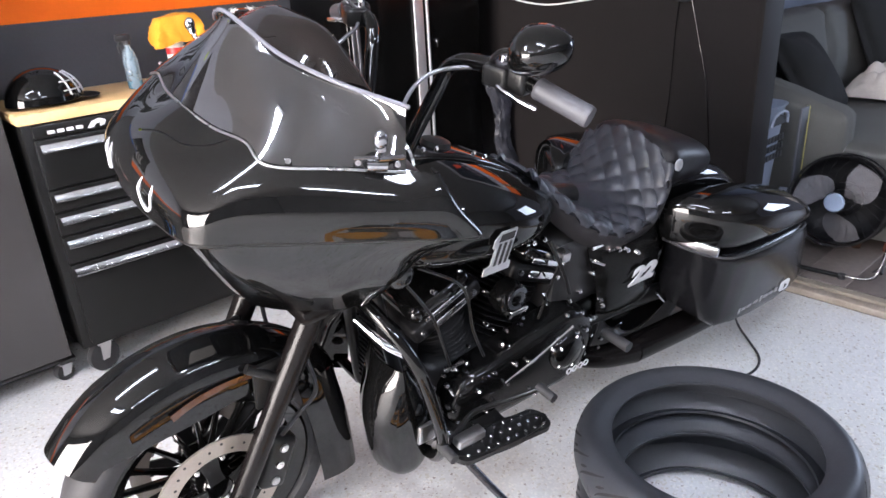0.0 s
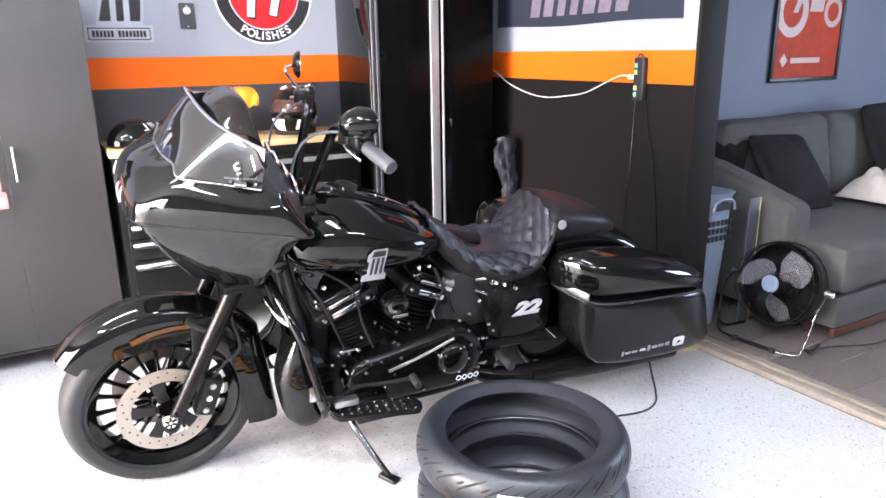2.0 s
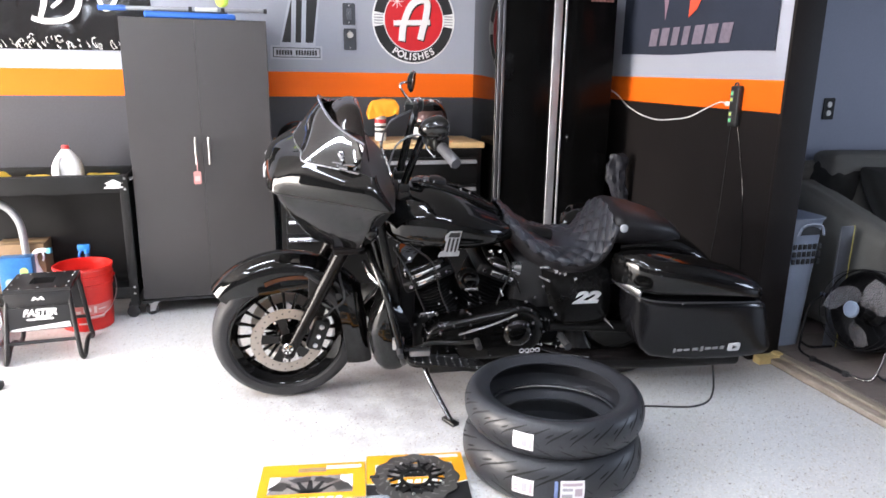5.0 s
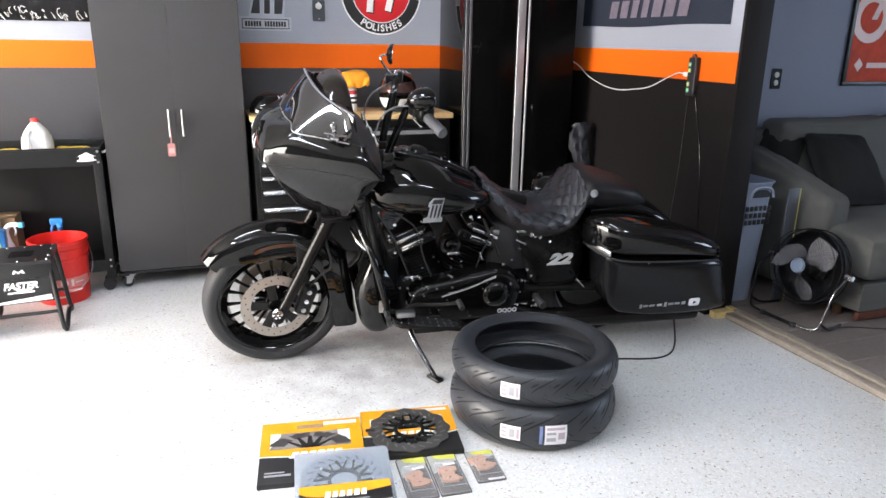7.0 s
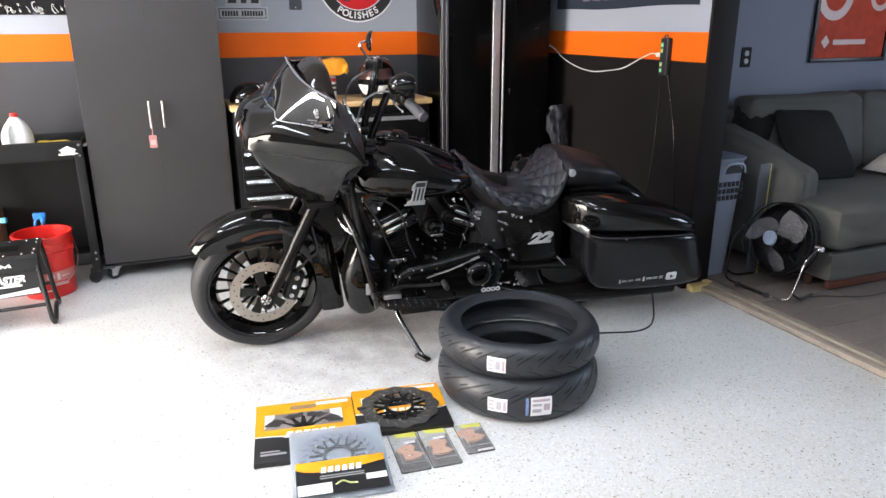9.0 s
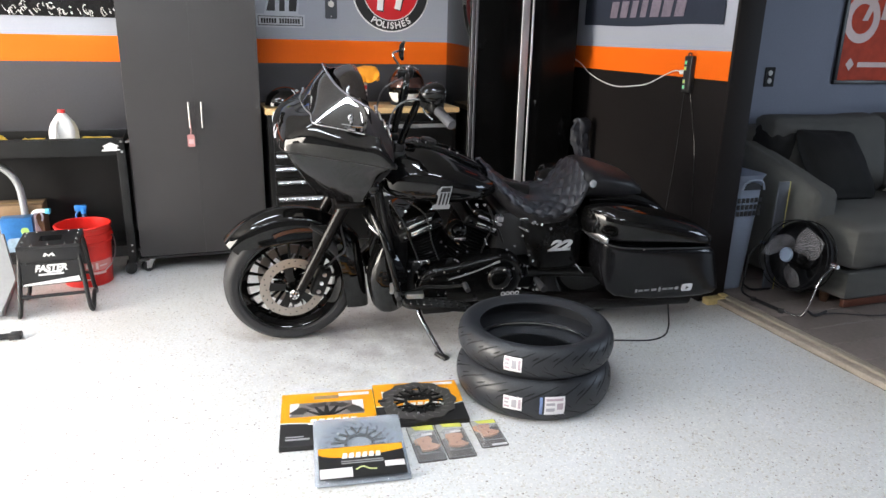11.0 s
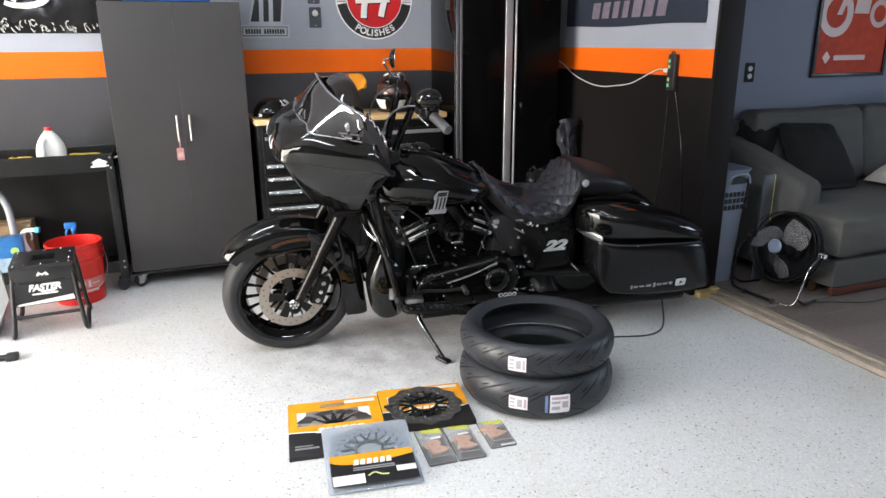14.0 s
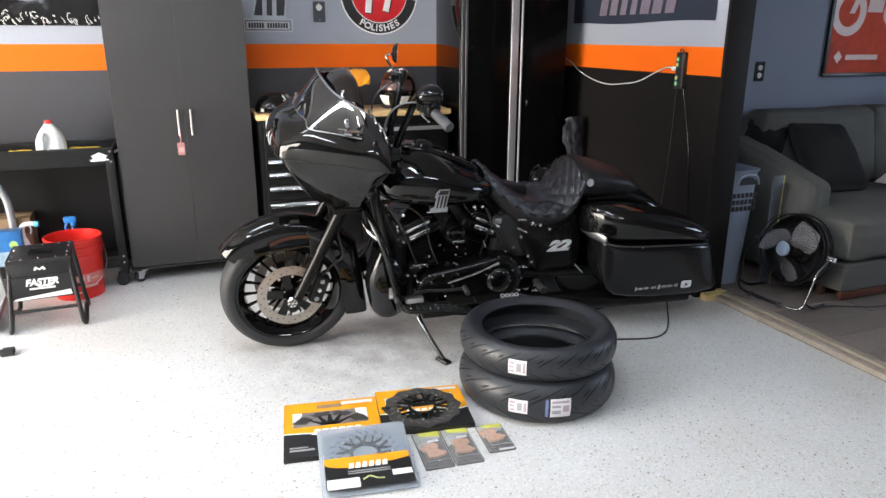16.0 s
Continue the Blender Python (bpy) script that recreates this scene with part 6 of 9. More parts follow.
# figure-one badge
for sy in (-1, 1):
    base = pose(0.690, sy * 0.2395, 0.846, 90 + 6 * (1 if sy < 0 else -1), 0, 0 if sy < 0 else 180) @ Matrix.Diagonal((0.84, 0.95, 1, 1))
    bm = B()
    sl = lambda x, z: (x + 0.16 * z, z)
    plate(bm, [sl(-0.05, -0.062), sl(0.05, -0.062), sl(0.05, -0.040), sl(0.036, -0.034), sl(0.036, 0.062), sl(-0.022, 0.062), sl(-0.040, 0.042), sl(-0.040, 0.018), sl(-0.030, 0.018), sl(-0.030, -0.034), sl(-0.05, -0.040)], 0.004, base)
    bd = part("tank_badge", bm, mat("dull_silver_badge", (0.36, 0.37, 0.39), 0.3, metal=0.3, var=0.15, scale=30), tank, "silver figure-one badge")
    bm = B()
    for x in (-0.016, 0.004, 0.024):
        plate(bm, [sl(x - 0.005, -0.038), sl(x + 0.005, -0.038), sl(x + 0.005, 0.028), sl(x - 0.005, 0.028)], 0.001, base @ pose(0, 0, 0.004))
    plate(bm, [sl(-0.026, 0.034), sl(0.03, 0.034), sl(0.03, 0.056), sl(-0.02, 0.056)], 0.001, base @ pose(0, 0, 0.004))
    part("badge_inlay", bm, BLACKPRINT, bd)

# -- seat with diamond stitching
def seat_rows():
    """Rings over the seat; the rim and the rear hump are quilted, the dip is plain."""
    prof = [(0.945, 0.918, 0.085, 0.850), (1.00, 0.872, 0.122, 0.780), (1.08, 0.802, 0.160, 0.712), (1.18, 0.752, 0.182, 0.668), (1.28, 0.738, 0.184, 0.664), (1.36, 0.760, 0.182, 0.690), (1.415, 0.835, 0.172, 0.755), (1.45, 0.915, 0.150, 0.830)]
    P = smooth_path([Vector((a, b, c)) for a, b, c, d in prof], 14)
    D = smooth_path([Vector((d, 0, 0)) for a, b, c, d in prof], 14)
    rows, s, last = [], 0.0, P[0]
    for p, dv in zip(P, D):
        s += math.hypot(p.x - last.x, p.y - last.y)
        last = p
        ring, m = [], 72
        crown = 0.022 + 0.035 * min(1, max(0, (p.x - 1.30) / 0.12))
        for k in range(m + 1):
            u = k / m * 2 - 1
            au = abs(u)
            if au < 0.62:
                y = u / 0.62 * p.z
                z = p.y - crown * (au / 0.62) ** 2
            else:
                e = (au - 0.62) / 0.38
                y = math.copysign(p.z + 0.016 * math.sin(math.pi * e), u)
                z = p.y - crown - (p.y - crown - dv.x) * e
            w = u * 0.30
            q = abs(math.sin(math.pi * (s + w) / 0.080)) * abs(math.sin(math.pi * (s - w) / 0.080))
            rim = min(1, max(0, (au - 0.28) / 0.15))
            hump = min(1, max(0, (p.x - 1.30) / 0.06))
            fade = max(rim, hump) * (1.0 if au < 0.74 else max(0, (0.86 - au) / 0.12))
            ring.append((p.x, y * (1 + 0.03 * q * fade), z + 0.016 * (q ** 0.6) * fade))
        rows.append(ring)
    return rows


SEAT = seat_rows()
bm = B()
grid(bm, [r[9:64] for r in SEAT])
thick(bm, 0.01)
seat = part("rider_seat", bm, LEATHER_SHEEN, BIKE, "quilted black vinyl rider seat", angle=80)
for cols in (slice(0, 10), slice(63, 73)):
    bm = B()
    grid(bm, [r[cols] for r in SEAT])
    thick(bm, 0.008)
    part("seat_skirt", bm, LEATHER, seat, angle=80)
bm = B()
loft(bm, smooth_hull([(1.425, 0.765, 0.86, 0.12, 0.4), (1.47, 0.760, 0.918, 0.165, 0.45), (1.56, 0.755, 0.908, 0.158, 0.45), (1.66, 0.748, 0.880, 0.143, 0.45), (1.74, 0.742, 0.850, 0.118, 0.45), (1.81, 0.735, 0.800, 0.085, 0.45)], e=3.2))
part("passenger_seat", bm, LEATHER, BIKE, angle=60)
bm = B()
lathe(bm, [(0, 0), (0.019, 0), (0.019, 0.003), (0.015, 0.005), (0, 0.005)], 24, pose(1.478, -0.170, 0.862, 80, 0, 0))
part("seat_badge", bm, MATS["dull_silver_badge"], seat, "round silver seat badge")

# -- rear fender, tail and wheel
RX, R_R = 1.628, 0.327
bm = B()
lathe(bm, tyre_profile(R_R, 0.229, 0.182, 0.05), 72, pose(RX, 0, R_R, 90, 0, 0), close=True)
part("rear_tyre", bm, RUBBER, BIKE)
bm = B()
lathe(bm, [(0.0, -0.06), (0.06, -0.06), (0.07, -0.03), (0.19, -0.02), (0.21, -0.06), (0.23, -0.07), (0.23, 0.07), (0.21, 0.06), (0.19, 0.02), (0.07, 0.03), (0.06, 0.06), (0.0, 0.06)], 60, pose(RX, 0, R_R, 90, 0, 0))
part("rear_rim", bm, GLOSS, BIKE)
rows = []
for x, z, w, d in ((1.50, 0.79, 0.13, 0.22), (1.62, 0.80, 0.14, 0.22), (1.76, 0.785, 0.14, 0.24), (1.90, 0.725, 0.138, 0.26), (2.02, 0.625, 0.132, 0.25), (2.10, 0.50, 0.125, 0.20), (2.125, 0.38, 0.12, 0.12)):
    rows.append([(x - 0.03, -w, z - d), (x, -w, z - 0.08), (x, -w * 0.93, z - 0.03), (x, -w * 0.6, z - 0.006), (x, 0, z), (x, w * 0.6, z - 0.006), (x, w * 0.93, z - 0.03), (x, w, z - 0.08), (x - 0.03, w, z - d)])
shell("rear_fender", rows, GLOSS, 0.005, mirror=False, nu=4, nv=5)
# -- hard saddlebags, stretched at the rear
def saddlebag(sy):
    bag = new("saddlebag")
    bag.parent = BIKE
    bag["label"] = "stretched black hard saddlebag"
    if sy > 0:
        bag.matrix_basis = pose(-0.12, 0.0, 0.012)
    def ring(x, zb, zt, yi, yo, e=7.0):
        yc, w, zc, h = (yi + yo) / 2, (yo - yi) / 2, (zb + zt) / 2, (zt - zb) / 2
        out = []
        for k in range(40):
            a = 2 * math.pi * k / 40
            c, s = math.cos(a), math.sin(a)
            out.append(Vector((x, sy * (yc + w * math.copysign(abs(c) ** (2 / e), c)), zc + h * math.copysign(abs(s) ** (2 / e), s))))
        return out
    secs = [(1.500, 0.49, 0.612, 0.18, 0.285), (1.515, 0.41, 0.614, 0.165, 0.335), (1.545, 0.345, 0.611, 0.16, 0.368), (1.60, 0.312, 0.605, 0.16, 0.384), (1.70, 0.295, 0.598, 0.16, 0.390), (1.82, 0.282, 0.590, 0.16, 0.390), (1.95, 0.272, 0.580, 0.16, 0.384), (2.05, 0.266, 0.568, 0.16, 0.372), (2.12, 0.268, 0.552, 0.165, 0.352), (2.15, 0.28, 0.53, 0.18, 0.330), (2.158, 0.30, 0.50, 0.20, 0.30)]
    bm = B()
    loft(bm, [ring(*s) for s in secs])
    for v in bm.verts:
        v.co.x += 0.36 * max(0, 0.56 - v.co.z) * max(0, (v.co.x - 1.85) / 0.3) - 0.10 * (0.6 - v.co.z) * max(0, (1.62 - v.co.x) / 0.12) * -1
    if sy > 0:
        bmesh.ops.reverse_faces(bm, faces=bm.faces)
    body = part("bag_body", bm, mat("satin_bag_paint", (0.006, 0.006, 0.007), 0.2, var=0.2, bump=0, spec=0.34), bag, angle=50)
    lid = [(1.44, 0.66, 0.725, 0.168, 0.2), (1.45, 0.622, 0.75, 0.162, 0.228), (1.48, 0.612, 0.77, 0.16, 0.295), (1.525, 0.607, 0.781, 0.16, 0.355), (1.58, 0.603, 0.783, 0.16, 0.384), (1.7, 0.596, 0.768, 0.16, 0.394), (1.84, 0.588, 0.738, 0.16, 0.391), (1.98, 0.576, 0.694, 0.16, 0.38), (2.07, 0.564, 0.655, 0.165, 0.362), (2.12, 0.55, 0.625, 0.18, 0.34), (2.138, 0.56, 0.6, 0.2, 0.315)]
    bm = B()
    loft(bm, [ring(*s, 2.6) for s in lid])
    if sy > 0:
        bmesh.ops.reverse_faces(bm, faces=bm.faces)
    part("bag_lid", bm, GLOSS, bag, angle=50)
    bm = B()
    pts = [(x, sy * (yo - 0.002), (a[1] + 0.002)) for (x, a, yo) in ((s[0], s, s[4]) for s in lid[1:10])]
    pipe(bm, pts, 0.004, seg=6, n=3)
    part("seam_gasket", bm, RUBBER, bag)
    # steel bar across the front corner of the lid
    bm = B()
    box(bm, -0.088, 0.088, -0.006, 0.008, -0.016, 0.016, 0.006, 3, pose(1.482, sy * 0.275, 0.632, 0, 0, sy * 70))
    part("latch_lever", bm, STEEL, bag, "satin steel bar across the lid front")
    bolt(bag, (1.70, sy * 0.388, 0.595), (0, sy, 0), 0.006, 0.004)
    # script as plain bars and a small badge
    y = sy * 0.3885
    for k, (x, w, h) in enumerate(((1.71, 0.012, 0.022), (1.735, 0.026, 0.012), (1.77, 0.03, 0.011), (1.812, 0.03, 0.014), (1.845, 0.014, 0.026), (1.875, 0.03, 0.012), (1.91, 0.028, 0.011), (1.945, 0.02, 0.016))):
        bm = B()
        box(bm, x - w / 2, x + w / 2, y - 0.0015, y + 0.0015, 0.352 - h / 2, 0.352 + h / 2, 0.0006)
        part("script_bar", bm, mat("grey_script_print", (0.24, 0.24, 0.25), 0.4, var=0.1), bag)
    bm = B()
    plate(bm, rrect(0.06, 0.042, 0.010, 4), 0.003, pose(2.005, y - 0.0015 * sy, 0.352) @ FRONT @ pose(0, 0, 0.0 if sy < 0 else -0.003))
    part("round_badge", bm, SILVERDECAL, bag)
    bm = B()
    plate(bm, [(-0.008, -0.010), (0.012, 0.0), (-0.008, 0.010)], 0.001, pose(2.005, y + (0.0 if sy > 0 else -0.0032), 0.352) @ FRONT)
    part("badge_mark", bm, BLACKPRINT, bag)


saddlebag(-1)
saddlebag(1)

# -- side covers
for sy in (-1, 1):
    rows = []
    for z, x0, x1, y in ((0.70, 1.14, 1.42, 0.17), (0.665, 1.12, 1.435, 0.20), (0.58, 1.14, 1.45, 0.222), (0.50, 1.17, 1.46, 0.222), (0.42, 1.20, 1.465, 0.208), (0.39, 1.22, 1.46, 0.185)):
        rows.append([(x0 + (x1 - x0) * f, sy * (y - 0.03 * (2 * f - 1) ** 4), z) for f in (0, 0.12, 0.35, 0.65, 0.88, 1)])
    cov = shell("side_cover", rows, mat("black_cover_paint", (0.004, 0.004, 0.004), 0.22, var=0.2, bump=0, spec=0.16), 0.01, mirror=False)
    if sy < 0:
        lettering("22", 0.102, mat("grey_number_print", (0.40, 0.41, 0.43), 0.4, var=0.15, scale=30), cov, pose(1.318, -0.2345, 0.556, 88, 0, 0) @ Matrix.Diagonal((1.12, 0.74, 1, 1)), "race_number", 0.0015, 0.28, 0.0055)

# -- engine: crankcase, two finned cylinders, covers
bm = B()
box(bm, 0.56, 0.98, -0.14, 0.14, 0.22, 0.46, 0.05, 3)
part("crankcase", bm, WRINKLE, BIKE)
bm = B()
box(bm, 0.95, 1.28, -0.13, 0.13, 0.24, 0.47, 0.045, 3)
part("transmission_case", bm, WRINKLE, BIKE)


def cylinder(cx, tilt, name):
    t = new(name)
    t.parent = BIKE
    t.matrix_basis = pose(cx, 0, 0.42, 0, tilt, 0)
    bm = B()
    prof = []
    z = 0.0
    for k in range(12):
        r = 0.118 if k < 8 else 0.124
        prof += [(r, z + 0.002), (r + 0.002, z + 0.004), (r, z + 0.006), (0.092, z + 0.008), (0.092, z + 0.0165)]
        z += 0.0175
    lathe(bm, [(0.09, 0.0)] + prof + [(0.09, z)], 40)
    for v in bm.verts:
        v.co.x *= 0.92
        v.co.y *= 1.08
    part("finned_barrel", bm, WRINKLE, t)
    bm = B()
    box(bm, -0.115, 0.115, -0.15, 0.15, z, z + 0.055, 0.016, 3)
    part("head", bm, WRINKLE, t)
    bm = B()
    box(bm, -0.10, 0.10, -0.155, 0.155, z + 0.055, z + 0.11, 0.03, 4)
    part("rocker_cover", bm, GLOSS, t)
    bm = B()
    box(bm, -0.07, 0.07, -0.163, -0.152, z + 0.065, z + 0.083, 0.004)
    part("machined_edge", bm, CHROME, t, "machined bright edge")
    bm = B()
    box(bm, -0.055, 0.055, -0.160, -0.150, z + 0.02, z + 0.045, 0.004)
    part("machined_fin", bm, CHROME, t, "machined bright fin")
    for x in (-0.08, 0.08):
        for y in (-0.13, 0.13):
            bolt(t, (x, y, z + 0.10), (0, 0, 1), 0.008, 0.008)
    for s in (-0.085, 0.085):
        bolt(t, (s, -0.15, z + 0.03), (0, -1, 0), 0.009, 0.006)
    return t


cylinder(0.715, -24, "front_cylinder")
cylinder(0.845, 24, "rear_cylinder")
# horn / coil cover between the cylinders on the left
bm = B()
lathe(bm, [(0, 0.03), (0.025, 0.03), (0.045, 0.018), (0.05, 0.0), (0.045, -0.03), (0, -0.03)], 32, pose(0.78, -0.20, 0.655, 90, 0, 0))
horn = part("horn_cover", bm, GLOSS, BIKE)
bm = B()
annulus(bm, 0.022, 0.034, 0.004, 28, pose(0.775, -0.233, 0.672, 90, 0, 0), 20, 300)
part("horn_ring", bm, CHROME, horn)
bm = B()
box(bm, 0.76, 0.82, -0.236, -0.228, 0.618, 0.632, 0.004)
part("horn_bar", bm, CHROME, horn)
# primary cover
bm = B()
out = []
for k in range(48):
    a = 2 * math.pi * k / 48
    c, s = math.cos(a), math.sin(a)
    cx, rr = (1.02, 0.135) if c > 0 else (0.70, 0.105)
    out.append((cx + rr * c, 0.385 + rr * s - (0.03 if c <= 0 else 0)))
rings = []
for inset, y in ((0.0, -0.14), (0.0, -0.20), (0.006, -0.215), (0.022, -0.228), (0.05, -0.232)):
    ring = []
    for x, z in out:
        d = Vector((x - 0.86, 0, z - 0.375))
        l = d.length
        ring.append((x - d.x / l * inset, y, z - d.z / l * inset))
    rings.append(ring)
loft(bm, rings)
prim = part("primary_cover", bm, mat("engine_gloss_black", (0.004, 0.004, 0.004), 0.16, var=0.3, bump=0, spec=0.3), BIKE)
bm = B()
lathe(bm, [(0, 0.024), (0.04, 0.024), (0.062, 0.014), (0.07, 0.0), (0.07, -0.01)], 36, pose(1.02, -0.230, 0.39, 90, 0, 0))
dc = part("derby_cover", bm, GLOSS, prim)
for k in range(5):
    a = 2 * math.pi * k / 5
    bolt(dc, (1.02 + 0.055 * math.cos(a), -0.246, 0.39 + 0.055 * math.sin(a)), (0, -1, 0), 0.006, 0.004)
for x, z in [(out[k][0], out[k][1]) for k in range(0, 48, 4)]:
    d = Vector((x - 0.86, 0, z - 0.375)).normalized()
    bolt(prim, (x - d.x * 0.012, -0.214, z - d.z * 0.012), (0, -1, 0), 0.007, 0.008)
bm = B()
for k, x in enumerate((1.045, 1.07, 1.095, 1.12)):
    annulus(bm, 0.007, 0.012, 0.002, 14, pose(x, -0.236, 0.298, 90, 0, 0))
part("maker_mark", bm, SILVERDECAL, prim)
# shift linkage and heel-toe lever
bm = B()
pipe(bm, [(0.74, -0.262, 0.42), (0.86, -0.258, 0.45), (1.0, -0.255, 0.50)], 0.0055, seg=8)
part("shift_rod", bm, CHROME, BIKE, "chrome shift rod")
bm = B()
pipe(bm, [(0.48, -0.33, 0.40), (0.55, -0.30, 0.385), (0.62, -0.28, 0.395), (0.72, -0.30, 0.40), (0.80, -0.33, 0.42)], 0.008, seg=8)
part("shift_lever", bm, SATIN, BIKE)
for x, z in ((0.47, 0.405), (0.805, 0.425)):
    bm = B()
    tube(bm, (x, -0.325, z), (x, -0.385, z), 0.013, seg=14)
    part("shift_peg", bm, RUBBER, BIKE)
# floorboard with studs
for sy in (-1, 1):
    bm = B()
    plate(bm, [(x + 0.0, y) for x, y in rrect(0.34, 0.085, 0.034, 6)], 0.014, pose(0.672, sy * 0.335, 0.318, 0, 9, 0))
    fb = part("floorboard", bm, SATIN, BIKE)
    bm = B()
    annulus(bm, 0.046, 0.052, 0.02, 30, pose(0.672, sy * 0.335, 0.316, 0, 9, 0) @ Matrix.Diagonal((3.3, 0.84, 1, 1)))
    part("board_rim", bm, SATIN, fb)
    if sy < 0:
        for i in range(9):
            for j in range(3):
                x, y = 0.535 + 0.034 * i, sy * (0.307 + 0.028 * j)
                bolt(fb, (x, y, 0.333 - (x - 0.672) * 0.158), (0, 0, 1), 0.0055, 0.006, CHROME, "stud")
    bm = B()
    box(bm, 0.60, 0.75, min(sy * 0.15, sy * 0.34), max(sy * 0.15, sy * 0.34), 0.275, 0.30, 0.008)
    part("board_mount", bm, SATIN, BIKE)
bm = B()
box(bm, 0.515, 0.60, -0.352, -0.318, 0.375, 0.402, 0.006)
part("toe_guard", bm, STEEL, BIKE, "ribbed bright toe pad")
# side stand
bm = B()
pipe(bm, [(0.60, -0.20, 0.27), (0.605, -0.27, 0.23), (0.645, -0.350, 0.160), (0.692, -0.432, 0.090)], (0.013, 0.010), seg=12)
st = part("side_stand", bm, mat("smoked_chrome", (0.14, 0.14, 0.15), 0.16, metal=1.0, var=0.25, scale=14, bump=0.02), BIKE, "worn chrome side stand")
bm = B()
box(bm, -0.045, 0.030, -0.020, 0.020, -0.009, 0.008, 0.006, 2, pose(0.692, -0.440, 0.0905, -10.5, 0, -55))
part("stand_foot", bm, SATIN, st)
# lower leg fairings and crash bar
for sy in (-1, 1):
    rows = []
    dx = 0.0 if sy < 0 else 0.06
    for z, x, w, y in ((0.590 - dx, 0.405 + dx, 0.045, 0.215), (0.530 - dx * 0.8, 0.378 + dx, 0.115, 0.232), (0.440 - dx * 0.5, 0.356 + dx, 0.18, 0.245), (0.350, 0.366, 0.178, 0.245), (0.275, 0.384, 0.15, 0.238), (0.245, 0.400, 0.125, 0.228)):
        rows.append([(x + w, sy * (y - 0.02), z), (x + w * 0.6, sy * (y + 0.012), z), (x + w * 0.2, sy * (y + 0.008), z), (x, sy * (y - 0.03), z), (x - 0.004, sy * (y - 0.08), z), (x + 0.02, sy * (y - (0.14 if sy < 0 else 0.09)), z)])
    lf = shell("leg_fairing", rows, GLOSS, 0.006, mirror=False)
    bm = B()
    box(bm, 0.45, 0.50, sy * 0.262 - 0.006, sy * 0.262 + 0.006, 0.36, 0.42, 0.005)
    part("vent_plate", bm, STEEL, lf)
    bm = B()
    pipe(bm, [(0.36, sy * 0.10, 0.78), (0.37, sy * 0.20, 0.755), (0.412, sy * 0.29, 0.66), (0.45, sy * 0.325, 0.52), (0.48, sy * 0.325, 0.40), (0.50, sy * 0.27, 0.30), (0.53, sy * 0.14, 0.245)], 0.016, seg=12)
    part("crash_bar", bm, GLOSS, BIKE)
    bm = B()
    pipe(bm, [(0.335, sy * 0.16, 0.74), (0.36, sy * 0.24, 0.71), (0.40, sy * 0.27, 0.68)], 0.010, seg=10)
    part("bar_strut", bm, CHROME, BIKE)
# frame tubes
for sy in (-1, 1):
    bm = B()
    pipe(bm, [(0.40, sy * 0.03, 0.93), (0.44, sy * 0.07, 0.72), (0.50, sy * 0.12, 0.40), (0.54, sy * 0.13, 0.24), (0.66, sy * 0.135, 0.19), (1.10, sy * 0.135, 0.19), (1.26, sy * 0.13, 0.27), (1.25, sy * 0.12, 0.55), (1.15, sy * 0.08, 0.75)], 0.018, seg=12)
    part("frame_rail", bm, SATIN, BIKE)
bm = B()
tube(bm, (0.36, 0, 0.78), (0.46, 0, 1.0), 0.038, 0.038, seg=20)
part("steering_head", bm, SATIN, BIKE)
bm = B()
tube(bm, (0.45, 0, 0.93), (1.2, 0, 0.76), 0.035, 0.035, seg=16)
part("backbone", bm, SATIN, BIKE)
bm = B()
box(bm, 0.50, 0.57, -0.10, 0.10, 0.30, 0.60, 0.015)
cooler = part("oil_cooler", bm, WRINKLE, BIKE)
for k in range(16):
    bm = B()
    box(bm, 0.493, 0.501, -0.09, 0.09, 0.32 + 0.017 * k, 0.324 + 0.017 * k)
    part("fin", bm, WRINKLE, cooler)
bm = B()
box(bm, 1.0, 1.30, -0.16, 0.16, 0.46, 0.72, 0.04)
part("battery_box", bm, PLASTIC, BIKE)
# swingarm, exhausts, belt guard
for sy in (-1, 1):
    bm = B()
    pipe(bm, [(1.20, sy * 0.13, 0.36), (1.40, sy * 0.135, 0.35), (RX, sy * 0.135, R_R)], 0.028, seg=12)
    part("swingarm", bm, SATIN, BIKE)
    bm = B()
    pipe(bm, [(1.12, sy * 0.15, 0.26), (1.25, sy * 0.20, 0.235), (1.38, sy * 0.225, 0.225)], (0.03, 0.048), seg=18)
    pipe(bm, [(1.38, sy * 0.225, 0.225), (1.7, sy * 0.235, 0.215), (2.12, sy * 0.245, 0.215)], (0.048, 0.052), seg=22)
    part("silencer", bm, MATS["dull_fork_black"], BIKE, "satin black silencer")
bm = B()
pipe(bm, [(0.66, 0.16, 0.62), (0.60, 0.22, 0.50), (0.66, 0.22, 0.33), (0.95, 0.2, 0.27), (1.15, 0.17, 0.26)], 0.024, seg=14)
part("header_pipe", bm, SATIN, BIKE)
